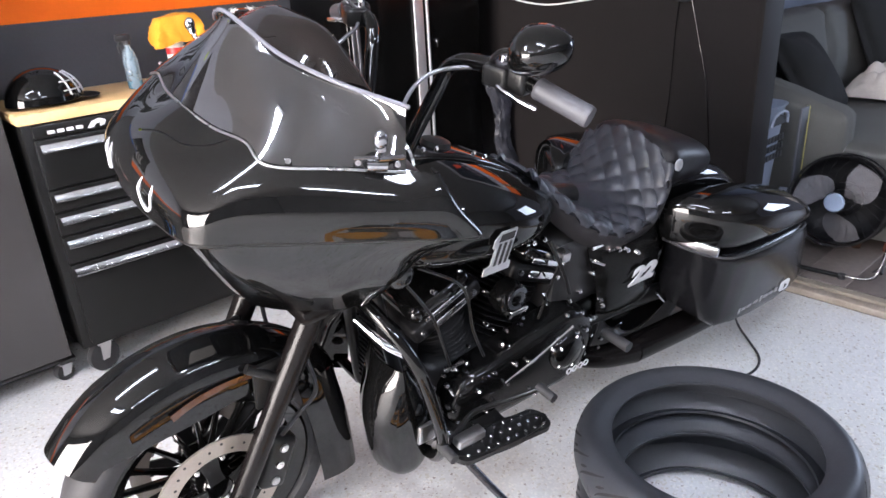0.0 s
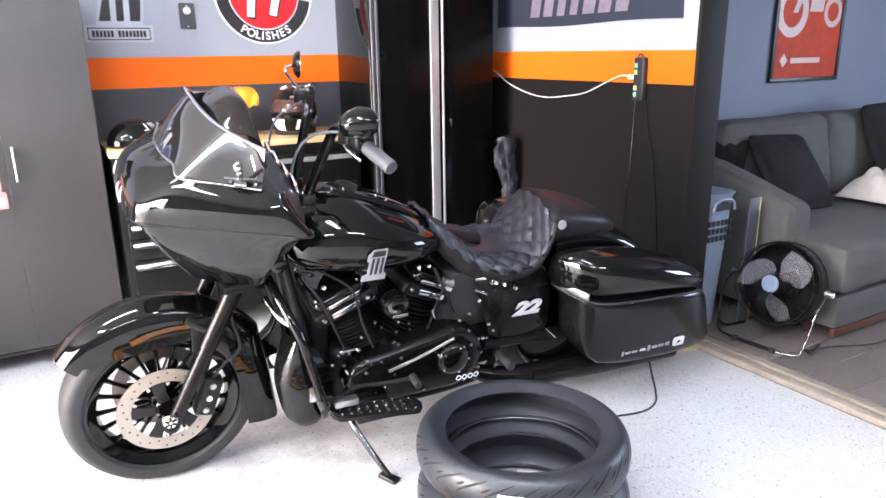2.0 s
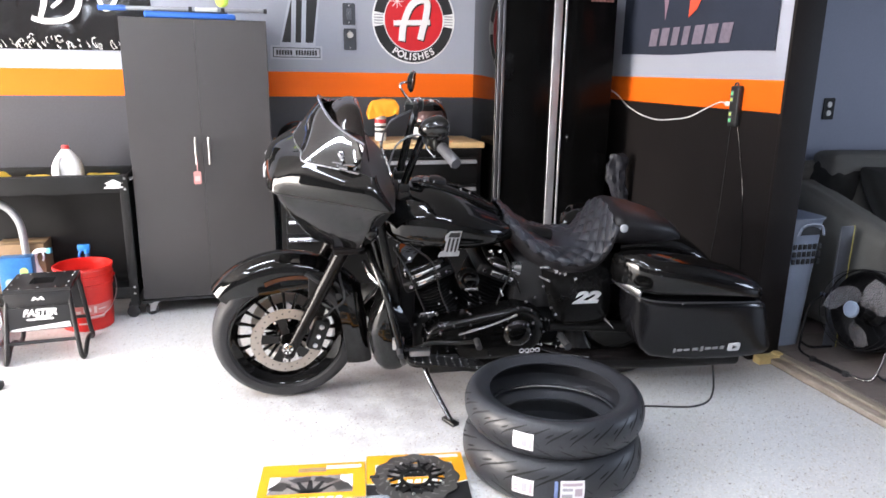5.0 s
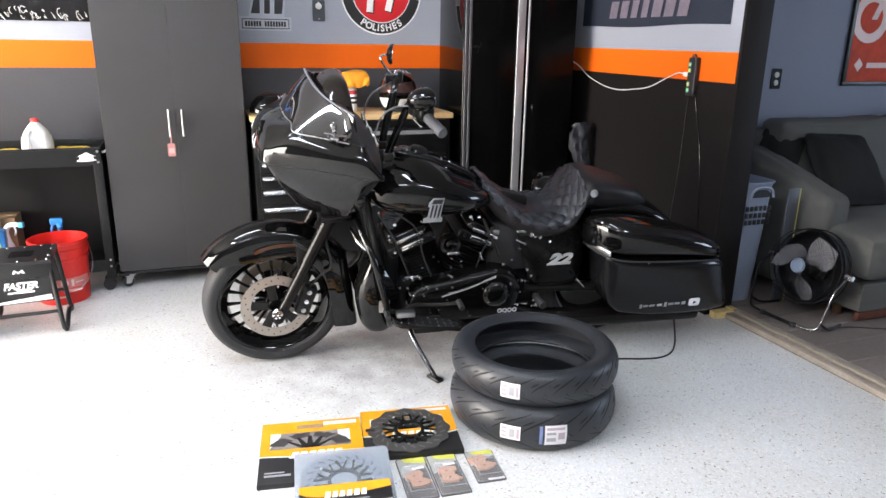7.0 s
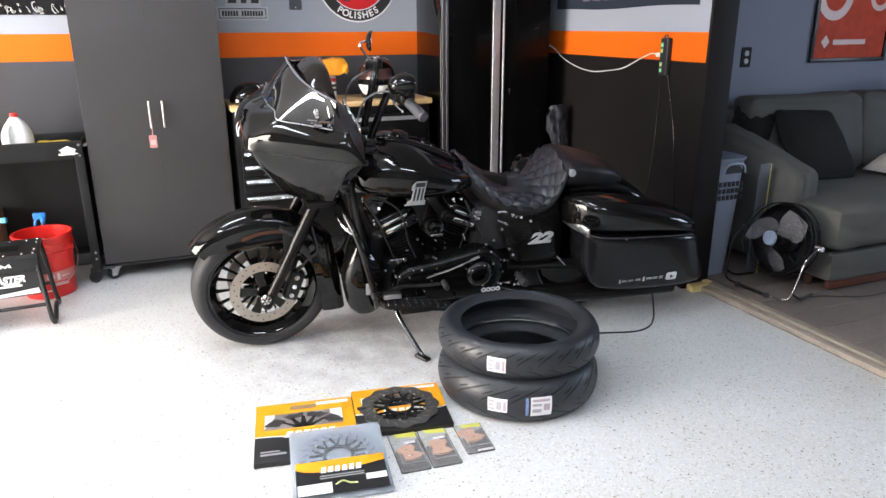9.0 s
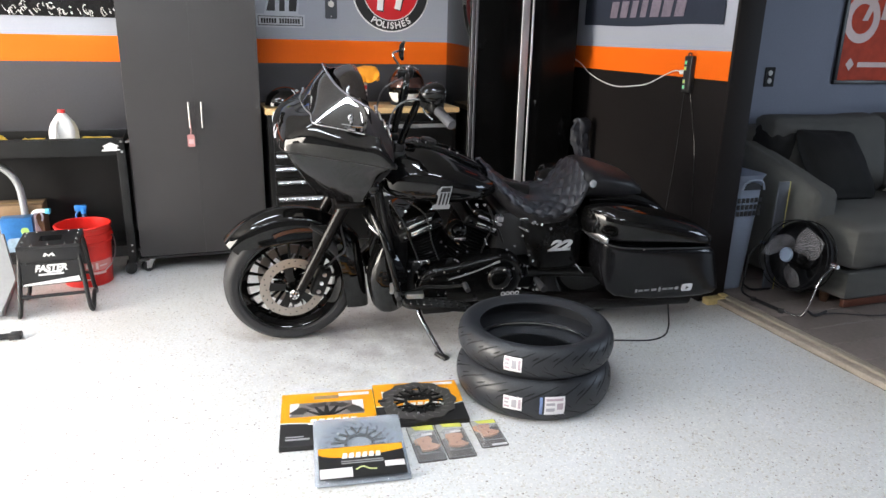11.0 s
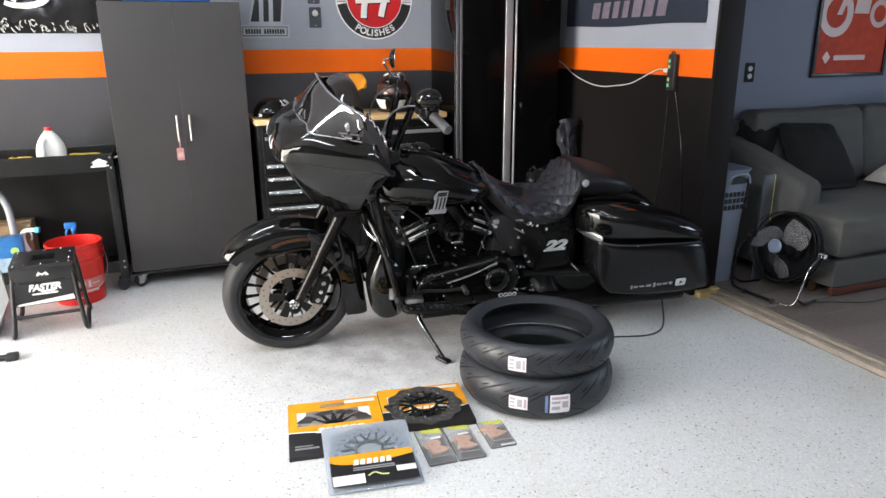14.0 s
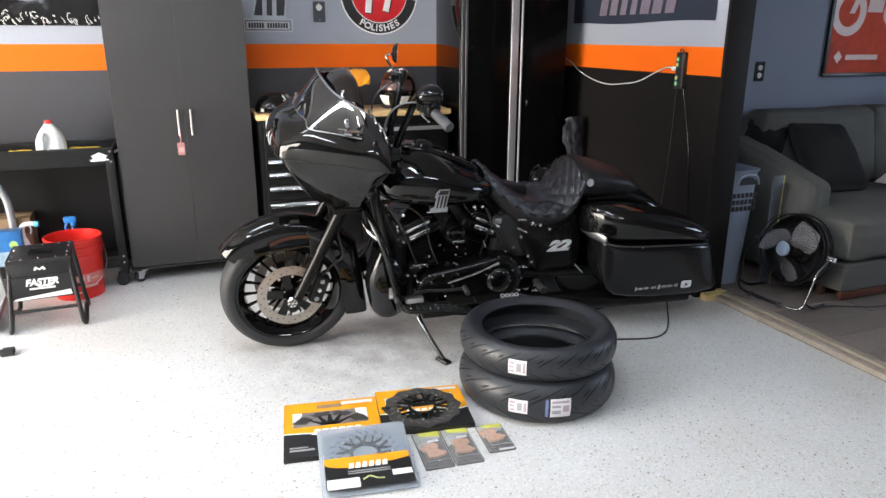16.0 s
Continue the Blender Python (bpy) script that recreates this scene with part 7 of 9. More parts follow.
# passenger pegs, small chrome fittings along the left side
bm = B()
tube(bm, (1.235, -0.20, 0.345), (1.24, -0.30, 0.345), 0.016, 0.018, seg=16)
part("passenger_peg", bm, RUBBER, BIKE)
for p in ((1.16, -0.235, 0.70), (1.20, -0.235, 0.685), (1.25, -0.238, 0.662), (1.13, -0.18, 0.60), (1.10, -0.17, 0.54), (1.17, -0.20, 0.50), (1.20, -0.19, 0.46), (0.62, -0.17, 0.47), (0.655, -0.17, 0.475), (0.56, -0.17, 0.43), (1.06, -0.17, 0.52), (0.92, -0.16, 0.77), (0.88, -0.16, 0.772), (0.52, -0.2, 0.77), (0.50, -0.25, 0.36), (1.15, -0.2, 0.44)):
    bolt(BIKE, p, (0, -1, 0.1), 0.008, 0.012)
# chrome studs scattered at random, added for sparkle on the black engine
rs = random.Random(8)
for k in range(46):
    x = 0.55 + 0.68 * rs.random()
    z = 0.27 + 0.22 * rs.random() if k % 3 else 0.48 + 0.22 * rs.random()
    y = -0.236 if (z < 0.48 and 0.62 < x < 1.12) else -0.178 - 0.02 * rs.random()
    bolt(BIKE, (x, y, z), (0.2 * rs.random(), -1, 0.4 * rs.random()), 0.0045 + 0.004 * rs.random(), 0.010, CHROME, "fastener")
for k, (a, b) in enumerate((((0.58, -0.19, 0.49), (0.64, -0.195, 0.495)), ((1.10, -0.2, 0.66), (1.15, -0.21, 0.635)), ((1.42, -0.24, 0.45), (1.47, -0.245, 0.40)), ((0.60, -0.2, 0.42), (0.625, -0.205, 0.375)), ((0.93, -0.19, 0.60), (0.945, -0.19, 0.56)))):
    bm = B()
    tube(bm, a, b, 0.005, 0.005, seg=8)
    part("bright_fitting", bm, CHROME, BIKE)
bm = B()
box(bm, 1.10, 1.22, -0.198, -0.188, 0.690, 0.704, 0.004, 2, pose(0, 0, 0))
part("seat_rail_trim", bm, CHROME, BIKE)
bm = B()
pipe(bm, [(0.94, -0.17, 0.76), (0.985, -0.20, 0.66), (1.02, -0.205, 0.58)], 0.006, seg=8)
part("vent_hose", bm, SATIN, BIKE)
bm = B()
box(bm, 0.985, 1.02, -0.19, -0.15, 0.68, 0.71, 0.006)
part("coil_tab", bm, STEEL, BIKE)
# wiring loom and cables on the left of the engine
for pts in ([(0.46, -0.16, 0.80), (0.52, -0.2, 0.70), (0.56, -0.2, 0.60), (0.60, -0.19, 0.50)], [(0.50, -0.15, 0.82), (0.62, -0.19, 0.74), (0.66, -0.2, 0.60), (0.70, -0.21, 0.50)], [(1.0, -0.18, 0.72), (0.95, -0.19, 0.62), (0.92, -0.19, 0.52)]):
    bm = B()
    pipe(bm, pts, 0.0042, seg=6)
    part("cable_loom", bm, SATIN, BIKE)

# -- handlebar, grips, levers, mirrors
def bar_side(sy):
    off = 0.06 if sy < 0 else 0.0
    bm = B()
    pipe(bm, [(0.505, sy * 0.075, 1.00), (0.515, sy * 0.085, 1.08), (0.555, sy * 0.125, 1.22), (0.575, sy * 0.150, 1.285), (0.588, sy * (0.20 + off * 0.5), 1.308), (0.600, sy * (0.30 + off), 1.301), (0.636, sy * (0.415 + off), 1.270)], 0.0165, seg=14)
    bar = part("handlebar", bm, GLOSS, BIKE)
    bm = B()
    a, b = Vector((0.602, sy * (0.312 + off), 1.298)), Vector((0.637, sy * (0.420 + off), 1.268))
    lathe(bm, [(0.0, 0.0), (0.019, 0.0), (0.0215, 0.004), (0.0205, 0.012), (0.0205, 0.100), (0.0215, 0.108), (0.0195, 0.117), (0.0, 0.119)], 22, Matrix.Translation(a) @ (b - a).to_track_quat("Z", "Y").to_matrix().to_4x4())
    part("grip", bm, mat("grey_rubber_grip", (0.06, 0.06, 0.068), 0.55, var=0.1, fine=240, bump=0.2), bar, "smooth grey rubber grip")
    bm = B()
    box(bm, -0.032, 0.032, -0.03, 0.03, -0.026, 0.028, 0.012, 3, pose(0.600, sy * (0.265 + off), 1.302, 0, 0, -sy * 15))
    box(bm, -0.045, 0.01, -0.035, 0.02, -0.02, 0.022, 0.008, 3, pose(0.592, sy * (0.225 + off), 1.305, 0, 0, -sy * 15))
    part("switch_housing", bm, SATIN, bar)
    bm = B()
    pipe(bm, [(0.575, sy * (0.225 + off), 1.296), (0.553, sy * (0.265 + off), 1.290), (0.556, sy * (0.305 + off), 1.282), (0.570, sy * (0.345 + off), 1.272)], (0.006, 0.005), seg=10)
    part("lever", bm, CHROME, bar, "polished lever")
    bm = B()
    near = sy < 0
    if near:
        pipe(bm, [(0.580, sy * 0.275, 1.315), (0.555, sy * 0.295, 1.338), (0.545, sy * 0.330, 1.362), (0.555, sy * 0.375, 1.372)], 0.0055, seg=8)
    else:
        pipe(bm, [(0.580, 0.215, 1.315), (0.545, 0.230, 1.355), (0.523, 0.243, 1.393), (0.540, 0.262, 1.402), (0.572, 0.285, 1.400)], 0.0055, seg=8)
    part("mirror_stem", bm, SATIN if near else CHROME, bar)
    mm = pose(0.570, -0.392, 1.373, 0, 0, 16) if near else pose(0.586, 0.315, 1.400, 0, 0, -16)
    wide, tall = (0.058, 0.046) if near else (0.062, 0.040)
    rnd = lambda r, q: math.copysign(abs(q) ** 0.85, q) * r
    rim = lambda a, s: (rnd(wide * s, math.cos(a)), rnd(tall * s * (1 - 0.18 * sy * math.cos(a)), math.sin(a)) + 0.012 * s * math.cos(a) * sy)
    deep = ((-0.056, 0.16), (-0.051, 0.40), (-0.036, 0.68), (-0.014, 0.89), (0.010, 1.0), (0.026, 0.985), (0.030, 0.93)) if near else ((-0.020, 0.25), (-0.017, 0.6), (-0.009, 0.88), (0.0, 1.0), (0.006, 0.99), (0.008, 0.94))
    ring_angles = [2 * math.pi * k / 32 for k in range(32)]
    bm = B()
    loft(bm, [[mm @ Vector((x, *rim(a, s))) for a in ring_angles] for x, s in deep])
    bmesh.ops.recalc_face_normals(bm, faces=bm.faces)
    part("mirror_housing", bm, GLOSS, bar)
    bm = B()
    plate(bm, [rim(a, 0.9) for a in ring_angles], 0.0015, mm @ pose(deep[-1][0] + 0.0005, 0, 0) @ pose(0, 0, 0, 90, 0, 90))
    part("mirror_glass", bm, mat("mirror_silvering", (0.8, 0.8, 0.8), 0.02, metal=1.0, var=0, bump=0), bar)
    # control cable that loops forward from the perch
    bm = B()
    pipe(bm, [(0.585, sy * 0.225, 1.300), (0.548, sy * 0.178, 1.290), (0.508, sy * 0.160, 1.277), (0.468, sy * 0.157, 1.248), (0.444, sy * 0.156, 1.197), (0.436, sy * 0.150, 1.12), (0.455, sy * 0.12, 1.02), (0.47, sy * 0.08, 0.95)], 0.0042, seg=8)
    part("control_cable", bm, mat("grey_braided_sleeve", (0.16, 0.16, 0.17), 0.3, metal=0.5, var=0.2, fine=300), bar)
    bolt(bar, (0.592, sy * (0.225 + off), 1.326), (0, 0, 1), 0.010, 0.012)
    bolt(bar, (0.612, sy * (0.262 + off), 1.328), (0, 0, 1), 0.007, 0.008)


bar_side(-1)
bar_side(1)
bm = B()
box(bm, 0.475, 0.535, -0.10, 0.10, 0.985, 1.025, 0.012, 3)
box(bm, 0.48, 0.53, -0.10, -0.055, 1.02, 1.06, 0.01, 3)
box(bm, 0.48, 0.53, 0.055, 0.10, 1.02, 1.06, 0.01, 3)
part("riser_clamp", bm, SATIN, BIKE)
for sy in (-1, 1):
    for dx in (-0.016, 0.016):
        bolt(BIKE, (0.505 + dx, sy * 0.078, 1.06), (0, 0, 1), 0.007, 0.008)

# ---- on the floor in front of the motorcycle ----


def loose_tyre(z, r, bead, width, cx, cy, rz, labels, depth):
    t = thing("spare_tyre", "new black motorcycle tyre lying in a stack, paper labels", "spare tyre", pose(cx, cy, z + width / 2, 0, 0, rz), "stacked tyres")
    bm = B()
    prof = tyre_profile(r, bead, width, depth)
    # turn the section to stand about z
    lathe(bm, [(a, b) for a, b in prof], 120, close=True)
    part("carcass", bm, RUBBER_NEW, t)
    # tread grooves: slim dark blades sunk in the crown
    rnd = random.Random(int(r * 1000))
    groove = mat("tread_groove", (0.006, 0.006, 0.007), 0.8, bump=0)
    n = 19 if width > 0.15 else 26
    steep = 1.0 if width > 0.15 else 0.62
    for k in range(n):
        for row, (v0, v1, tw) in enumerate(((0.02, 0.80, 0.44), (0.36, 0.56, 0.13), (-0.16, 0.06, -0.08), (-0.80, -0.22, -0.36))):
            tw *= steep
            a0 = 2 * math.pi * (k + (0.0, 0.52, 0.3, 0.6)[row]) / n
            ring_a, ring_b = [], []
            m = 7
            rows = []
            for q in range(m + 1):
                f = q / m
                v = v0 + (v1 - v0) * f
                al = math.asin(max(-1, min(1, v)))
                rr = r - depth * (1 - math.cos(al))
                hw = 0.0021 * (0.35 + math.sin(math.pi * min(0.97, max(0.05, f))))
                a = a0 + tw * (f ** 1.5 - 0.4) if row in (0, 3) else a0 + tw * f
                zz = width / 2 * v
                rows.append([])
                for s in (-1, 1):
                    z2 = zz + s * hw * 1.1
                    r2 = r - depth * (1 - math.cos(math.asin(max(-1, min(1, 2 * z2 / width))))) + 0.0006
                    rows[-1].append((r2 * math.cos(a - s * hw * 0.5 / rr), r2 * math.sin(a - s * hw * 0.5 / rr), z2))
            bm = B()
            grid(bm, rows)
            part("tread_groove", bm, groove, t)
    for a_deg, w, h, m_, bars in labels:
        bm = B()
        rows = []
        for q in range(9):
            a = radians(a_deg) + (q / 8 - 0.5) * w / r
            rows.append([])
            for u in range(5):
                zz = (u / 4 - 0.5) * h
                al = math.asin(max(-1, min(1, 2 * zz / width)))
                rr = r - depth * (1 - math.cos(al)) + 0.0015
                rows[-1].append((rr * math.cos(a), rr * math.sin(a), zz))
        grid(bm, rows)
        lb = part("paper_label", bm, m_, t, "white paper label")
        for k, (f0, f1, g0, g1) in enumerate(bars):
            bm = B()
            rows = []
            for q in range(5):
                a = radians(a_deg) + (f0 + (f1 - f0) * q / 4 - 0.5) * w / r
                rows.append([])
                for u in range(3):
                    zz = (g0 + (g1 - g0) * u / 2 - 0.5) * h
                    al = math.asin(max(-1, min(1, 2 * zz / width)))
                    rr = r - depth * (1 - math.cos(al)) + 0.0022
                    rows[-1].append((rr * math.cos(a), rr * math.sin(a), zz))
            grid(bm, rows)
            part("print_bar", bm, mat("faint_label_print", (0.36, 0.35, 0.38), 0.5) if k % 2 else mat("faint_mauve_print", (0.42, 0.34, 0.38), 0.5), lb)
    return t


PAPER = mat("label_paper", (0.72, 0.70, 0.71), 0.6, var=0.05)
BARS = ((0.06, 0.34, 0.70, 0.88), (0.06, 0.30, 0.45, 0.60), (0.06, 0.34, 0.15, 0.30), (0.45, 0.72, 0.2, 0.8), (0.80, 0.94, 0.15, 0.85))
BLUE = mat("blue_label_print", (0.16, 0.22, 0.42), 0.5, var=0.3, scale=60)
loose_tyre(0.0, 0.341, 0.231, 0.186, 0.935, -0.312, 0, ((-130.5, 0.078, 0.058, PAPER, BARS), (-111, 0.012, 0.075, BLUE, ()), (-101.5, 0.085, 0.080, PAPER, ((0.08, 0.9, 0.78, 0.9), (0.08, 0.5, 0.55, 0.68), (0.6, 0.9, 0.3, 0.65), (0.08, 0.5, 0.2, 0.4)))), 0.062)
loose_tyre(0.184, 0.341, 0.246, 0.140, 0.944, -0.296, 40, ((-172, 0.075, 0.062, PAPER, BARS),), 0.044)

ORANGE_CARD = mat("orange_carton", (0.80, 0.33, 0.01), 0.45, var=0.06, scale=8)
BLACK_CARD = mat("black_carton", (0.012, 0.012, 0.013), 0.4, var=0.2)


def wave_disc(bm, ro, ri, th, m, lobes=14, n=168):
    lo, hi, li, hi2 = [], [], [], []
    for k in range(n):
        a = 2 * math.pi * k / n
        r = ro * (1 + 0.035 * math.cos(lobes * a))
        ri_ = ri * (1 + 0.04 * math.cos(lobes * a + 0.4))
        lo.append(bm.verts.new(m @ Vector((r * math.cos(a), r * math.sin(a), 0))))
        hi.append(bm.verts.new(m @ Vector((r * math.cos(a), r * math.sin(a), th))))
        li.append(bm.verts.new(m @ Vector((ri_ * math.cos(a), ri_ * math.sin(a), 0))))
        hi2.append(bm.verts.new(m @ Vector((ri_ * math.cos(a), ri_ * math.sin(a), th))))
    for k in range(n):
        j = (k + 1) % n
        bm.faces.new((hi[k], hi[j], hi2[j], hi2[k]))
        bm.faces.new((lo[j], lo[k], li[k], li[j]))
        bm.faces.new((lo[k], lo[j], hi[j], hi[k]))
        bm.faces.new((li[j], li[k], hi2[k], hi2[j]))
    return bm


DISC = mat("dark_new_disc_steel", (0.105, 0.100, 0.098), 0.32, metal=0.6, var=0.12, fine=200)


def brake_disc(name, parent, m, r, label="", rotor=None, slot=None):
    """Wave rotor with raked slots on a black carrier of forked arms."""
    bm = B()
    wave_disc(bm, r, r * 0.645, 0.004, m, lobes=12)
    part(name, bm, rotor or DISC, parent, label)
    bm = B()
    annulus(bm, r * 0.30, r * 0.385, 0.007, 40, m)
    c = part("disc_carrier", bm, SATIN, parent)
    for k in range(10):
        a = 36 * k
        for s in (-1, 1):
            bm = B()
            plate(bm, [(r * 0.36, -r * 0.032), (r * 0.36, r * 0.032), (r * 0.50, s * r * 0.055 + r * 0.022), (r * 0.665, s * r * 0.125 + r * 0.026), (r * 0.675, s * r * 0.125 - r * 0.024), (r * 0.52, s * r * 0.055 - r * 0.022)], 0.006, m @ pose(0, 0, 0.0005 * (s + 1), 0, 0, a))
            part("carrier_arm", bm, SATIN, c)
    for k in range(24):
        bm = B()
        box(bm, -r * 0.075, r * 0.075, -0.003, 0.003, 0.0041, 0.0046, 0, 1, m @ pose(0, 0, 0, 0, 0, 15 * k) @ pose(r * (0.79 + 0.05 * (k % 2)), 0, 0, 0, 0, 38))
        part("disc_slot", bm, slot or BLACKPRINT, parent)
    for k in range(10):
        a = 2 * math.pi * k / 10 + radians(10.5)
        bm = B()
        tube(bm, m @ Vector((r * 0.67 * math.cos(a), r * 0.67 * math.sin(a), 0.004)), m @ Vector((r * 0.67 * math.cos(a), r * 0.67 * math.sin(a), 0.008)), 0.006, 0.005, seg=12)
        part("bobbin", bm, STEEL if k % 2 else SATIN, parent)


def quad_frame(p0, px):
    """Pose on the floor with its origin at p0, x towards px."""
    v = Vector((px[0] - p0[0], px[1] - p0[1]))
    return pose(p0[0], p0[1], 0, 0, 0, math.degrees(math.atan2(v.y, v.x))), v.length


def disc_box(p_nl, p_nr, depth, h, window, name_label):
    """Flat retail carton: orange upper half with a die-cut window, black lower half."""
    m, w = quad_frame(p_nl, p_nr)
    t = thing("disc_carton", name_label, "carton", m, "brake parts")
    bm = B()
    box(bm, 0, w, 0, depth, 0, h - 0.001, 0.002)
    part("carton_base", bm, BLACK_CARD, t)
    bm = B()
    split = depth * 0.42
    if window:
        wx0, wx1, wy0, wy1 = w * 0.09, w * 0.88, depth * 0.52, depth * 0.80
        for x0, x1, y0, y1 in ((0, w, wy1, depth), (0, wx0, split, wy1), (wx1, w, split, wy1), (wx0, wx1, split, wy0)):
            box(bm, x0, x1, y0, y1, h - 0.0008, h + 0.0004)
    else:
        box(bm, 0, w, split, depth, h - 0.0008, h + 0.0004)
    # curved lower edge of the orange field
    plate(bm, [(0, split + 0.001)] + [(w * k / 16, split - depth * 0.10 * math.sin(math.pi * k / 16) ** 0.8 * (k / 16)) for k in range(0, 17)] + [(w, split + 0.001)], 0.0012, pose(0, 0, h - 0.0008))
    part("orange_face", bm, ORANGE_CARD, t)
    bm = B()
    pts = [(w * k / 24, split - depth * 0.10 * math.sin(math.pi * k / 24) ** 0.8 * (k / 24) - 0.002, h + 0.0006) for k in range(25)]
    pipe(bm, pts, 0.0022, seg=6, smooth=False)
    part("white_line", bm, WHITE, t)
    if window:
        bm = B()
        box(bm, wx0, wx1, wy0, wy1, h - 0.0008, h - 0.0004)
        part("window_tray", bm, mat("shaded_tray", (0.22, 0.20, 0.19), 0.4, var=0.3, scale=14), t)
        for xa, xb in ((wx0, wx0 + w * 0.10), (wx1, wx1 - w * 0.12)):
            bm = B()
            plate(bm, [(xa, wy0 + 0.01), (xb, wy1 - 0.02), (xb, wy1), (xa, wy1)] if xa < xb else [(xa, wy0 + 0.02), (xa, wy1), (xb, wy1), (xb, wy1 - 0.03)], 0.0006, pose(0, 0, h - 0.0003))
            part("white_insert", bm, PAPER, t)
        # slice of disc seen in the window
        bm = B()
        cx, cy, r = w * 0.48, depth * 0.50, w * 0.42
        yy = lambda v: max(wy0 + 0.004, min(wy1 - 0.004, v))
        top, n = wy1 - 0.006 - cy, 28
        rim = [(cx + r * math.cos(math.pi * k / n), yy(cy + top * math.sin(math.pi * k / n) * (1.0 + 0.05 * math.sin(9 * k)))) for k in range(2, n - 1)]
        inn = [(cx + r * 0.62 * math.cos(math.pi * k / n), yy(cy + top * 0.72 * math.sin(math.pi * k / n))) for k in range(2, n - 1)]
        V = [[bm.verts.new((x, y, h + z)) for x, y in row] for row in (rim, inn) for z in (0.0006,)]
        for i in range(len(rim) - 1):
            if i % 6 != 5:
                bm.faces.new((V[0][i], V[0][i + 1], V[1][i + 1], V[1][i]))
        part("boxed_disc", bm, DISC, t)
        for a in (40, 65, 90, 115, 140):
            bm = B()
            c_, s_ = math.cos(radians(a)), math.sin(radians(a))
            plate(bm, [(cx + r * 0.16 * c_ - 0.014, wy0 + 0.003), (cx + r * 0.16 * c_ + 0.014, wy0 + 0.003), (cx + r * 0.66 * c_ + 0.006, yy(cy + top * 0.78 * s_)), (cx + r * 0.66 * c_ - 0.006, yy(cy + top * 0.78 * s_))], 0.0012, pose(0, 0, h))
            part("boxed_spoke", bm, BLACKPRINT, t)
        bm = B()
        box(bm, w * 0.35, w * 0.62, depth * 0.86, depth * 0.93, h + 0.0005, h + 0.0009)
        part("hang_slot", bm, mat("dull_brown", (0.3, 0.2, 0.12), 0.6), t)
    # bars in place of the maker's name
    for k in range(6):
        bm = B()
        x = w * 0.30 + w * 0.083 * k
        plate(bm, [(x, split - 0.006), (x + w * 0.068, split - 0.006), (x + w * 0.075, split + 0.016), (x + 0.006, split + 0.016)], 0.0006, pose(0, 0, h + 0.0008))
        part("print_bar", bm, WHITE, t)
    bm = B()
    box(bm, w * 0.28, w * 0.80, split - 0.022, split - 0.014, h + 0.0002, h + 0.0007)
    part("print_line", bm, WHITE, t)
    bm = B()
    box(bm, w * 0.06, w * 0.30, depth * 0.10, depth * 0.13, h + 0.0, h + 0.0005)
    part("small_print", bm, GREYBAR, t)
    bm = B()
    box(bm, w * 0.06, w * 0.24, depth * 0.15, depth * 0.17, h + 0.0, h + 0.0005)
    part("small_print", bm, GREYBAR, t)
    bm = B()
    box(bm, w * 0.62, w * 0.96, depth * 0.90, depth * 0.96, h + 0.0006, h + 0.001)
    part("sticker", bm, PAPER, t)
    return t, w


disc_box((-0.207, -0.500), (0.170, -0.560), 0.400, 0.022, True, "orange and black brake disc carton with a window")
c2, w2 = disc_box((0.190, -0.455), (0.555, -0.515), 0.330, 0.022, True, "orange and black brake disc carton under a loose disc")
# wavy disc lying on the second carton
dw = thing("brake_disc", "dark wave-edged brake disc lying on a carton", "brake disc", pose(0.395, -0.325, 0.0235, 0, 0, -10))
brake_disc("disc", dw, pose(0, 0, 0), 0.158, slot=mat("slot_glint", (0.17, 0.165, 0.16), 0.4))
bm = B()
tube(bm, (-0.17, 0.01, 0.006), (-0.135, 0.01, 0.006), 0.006, 0.006, seg=10)
part("lug", bm, PLASTIC, dw)


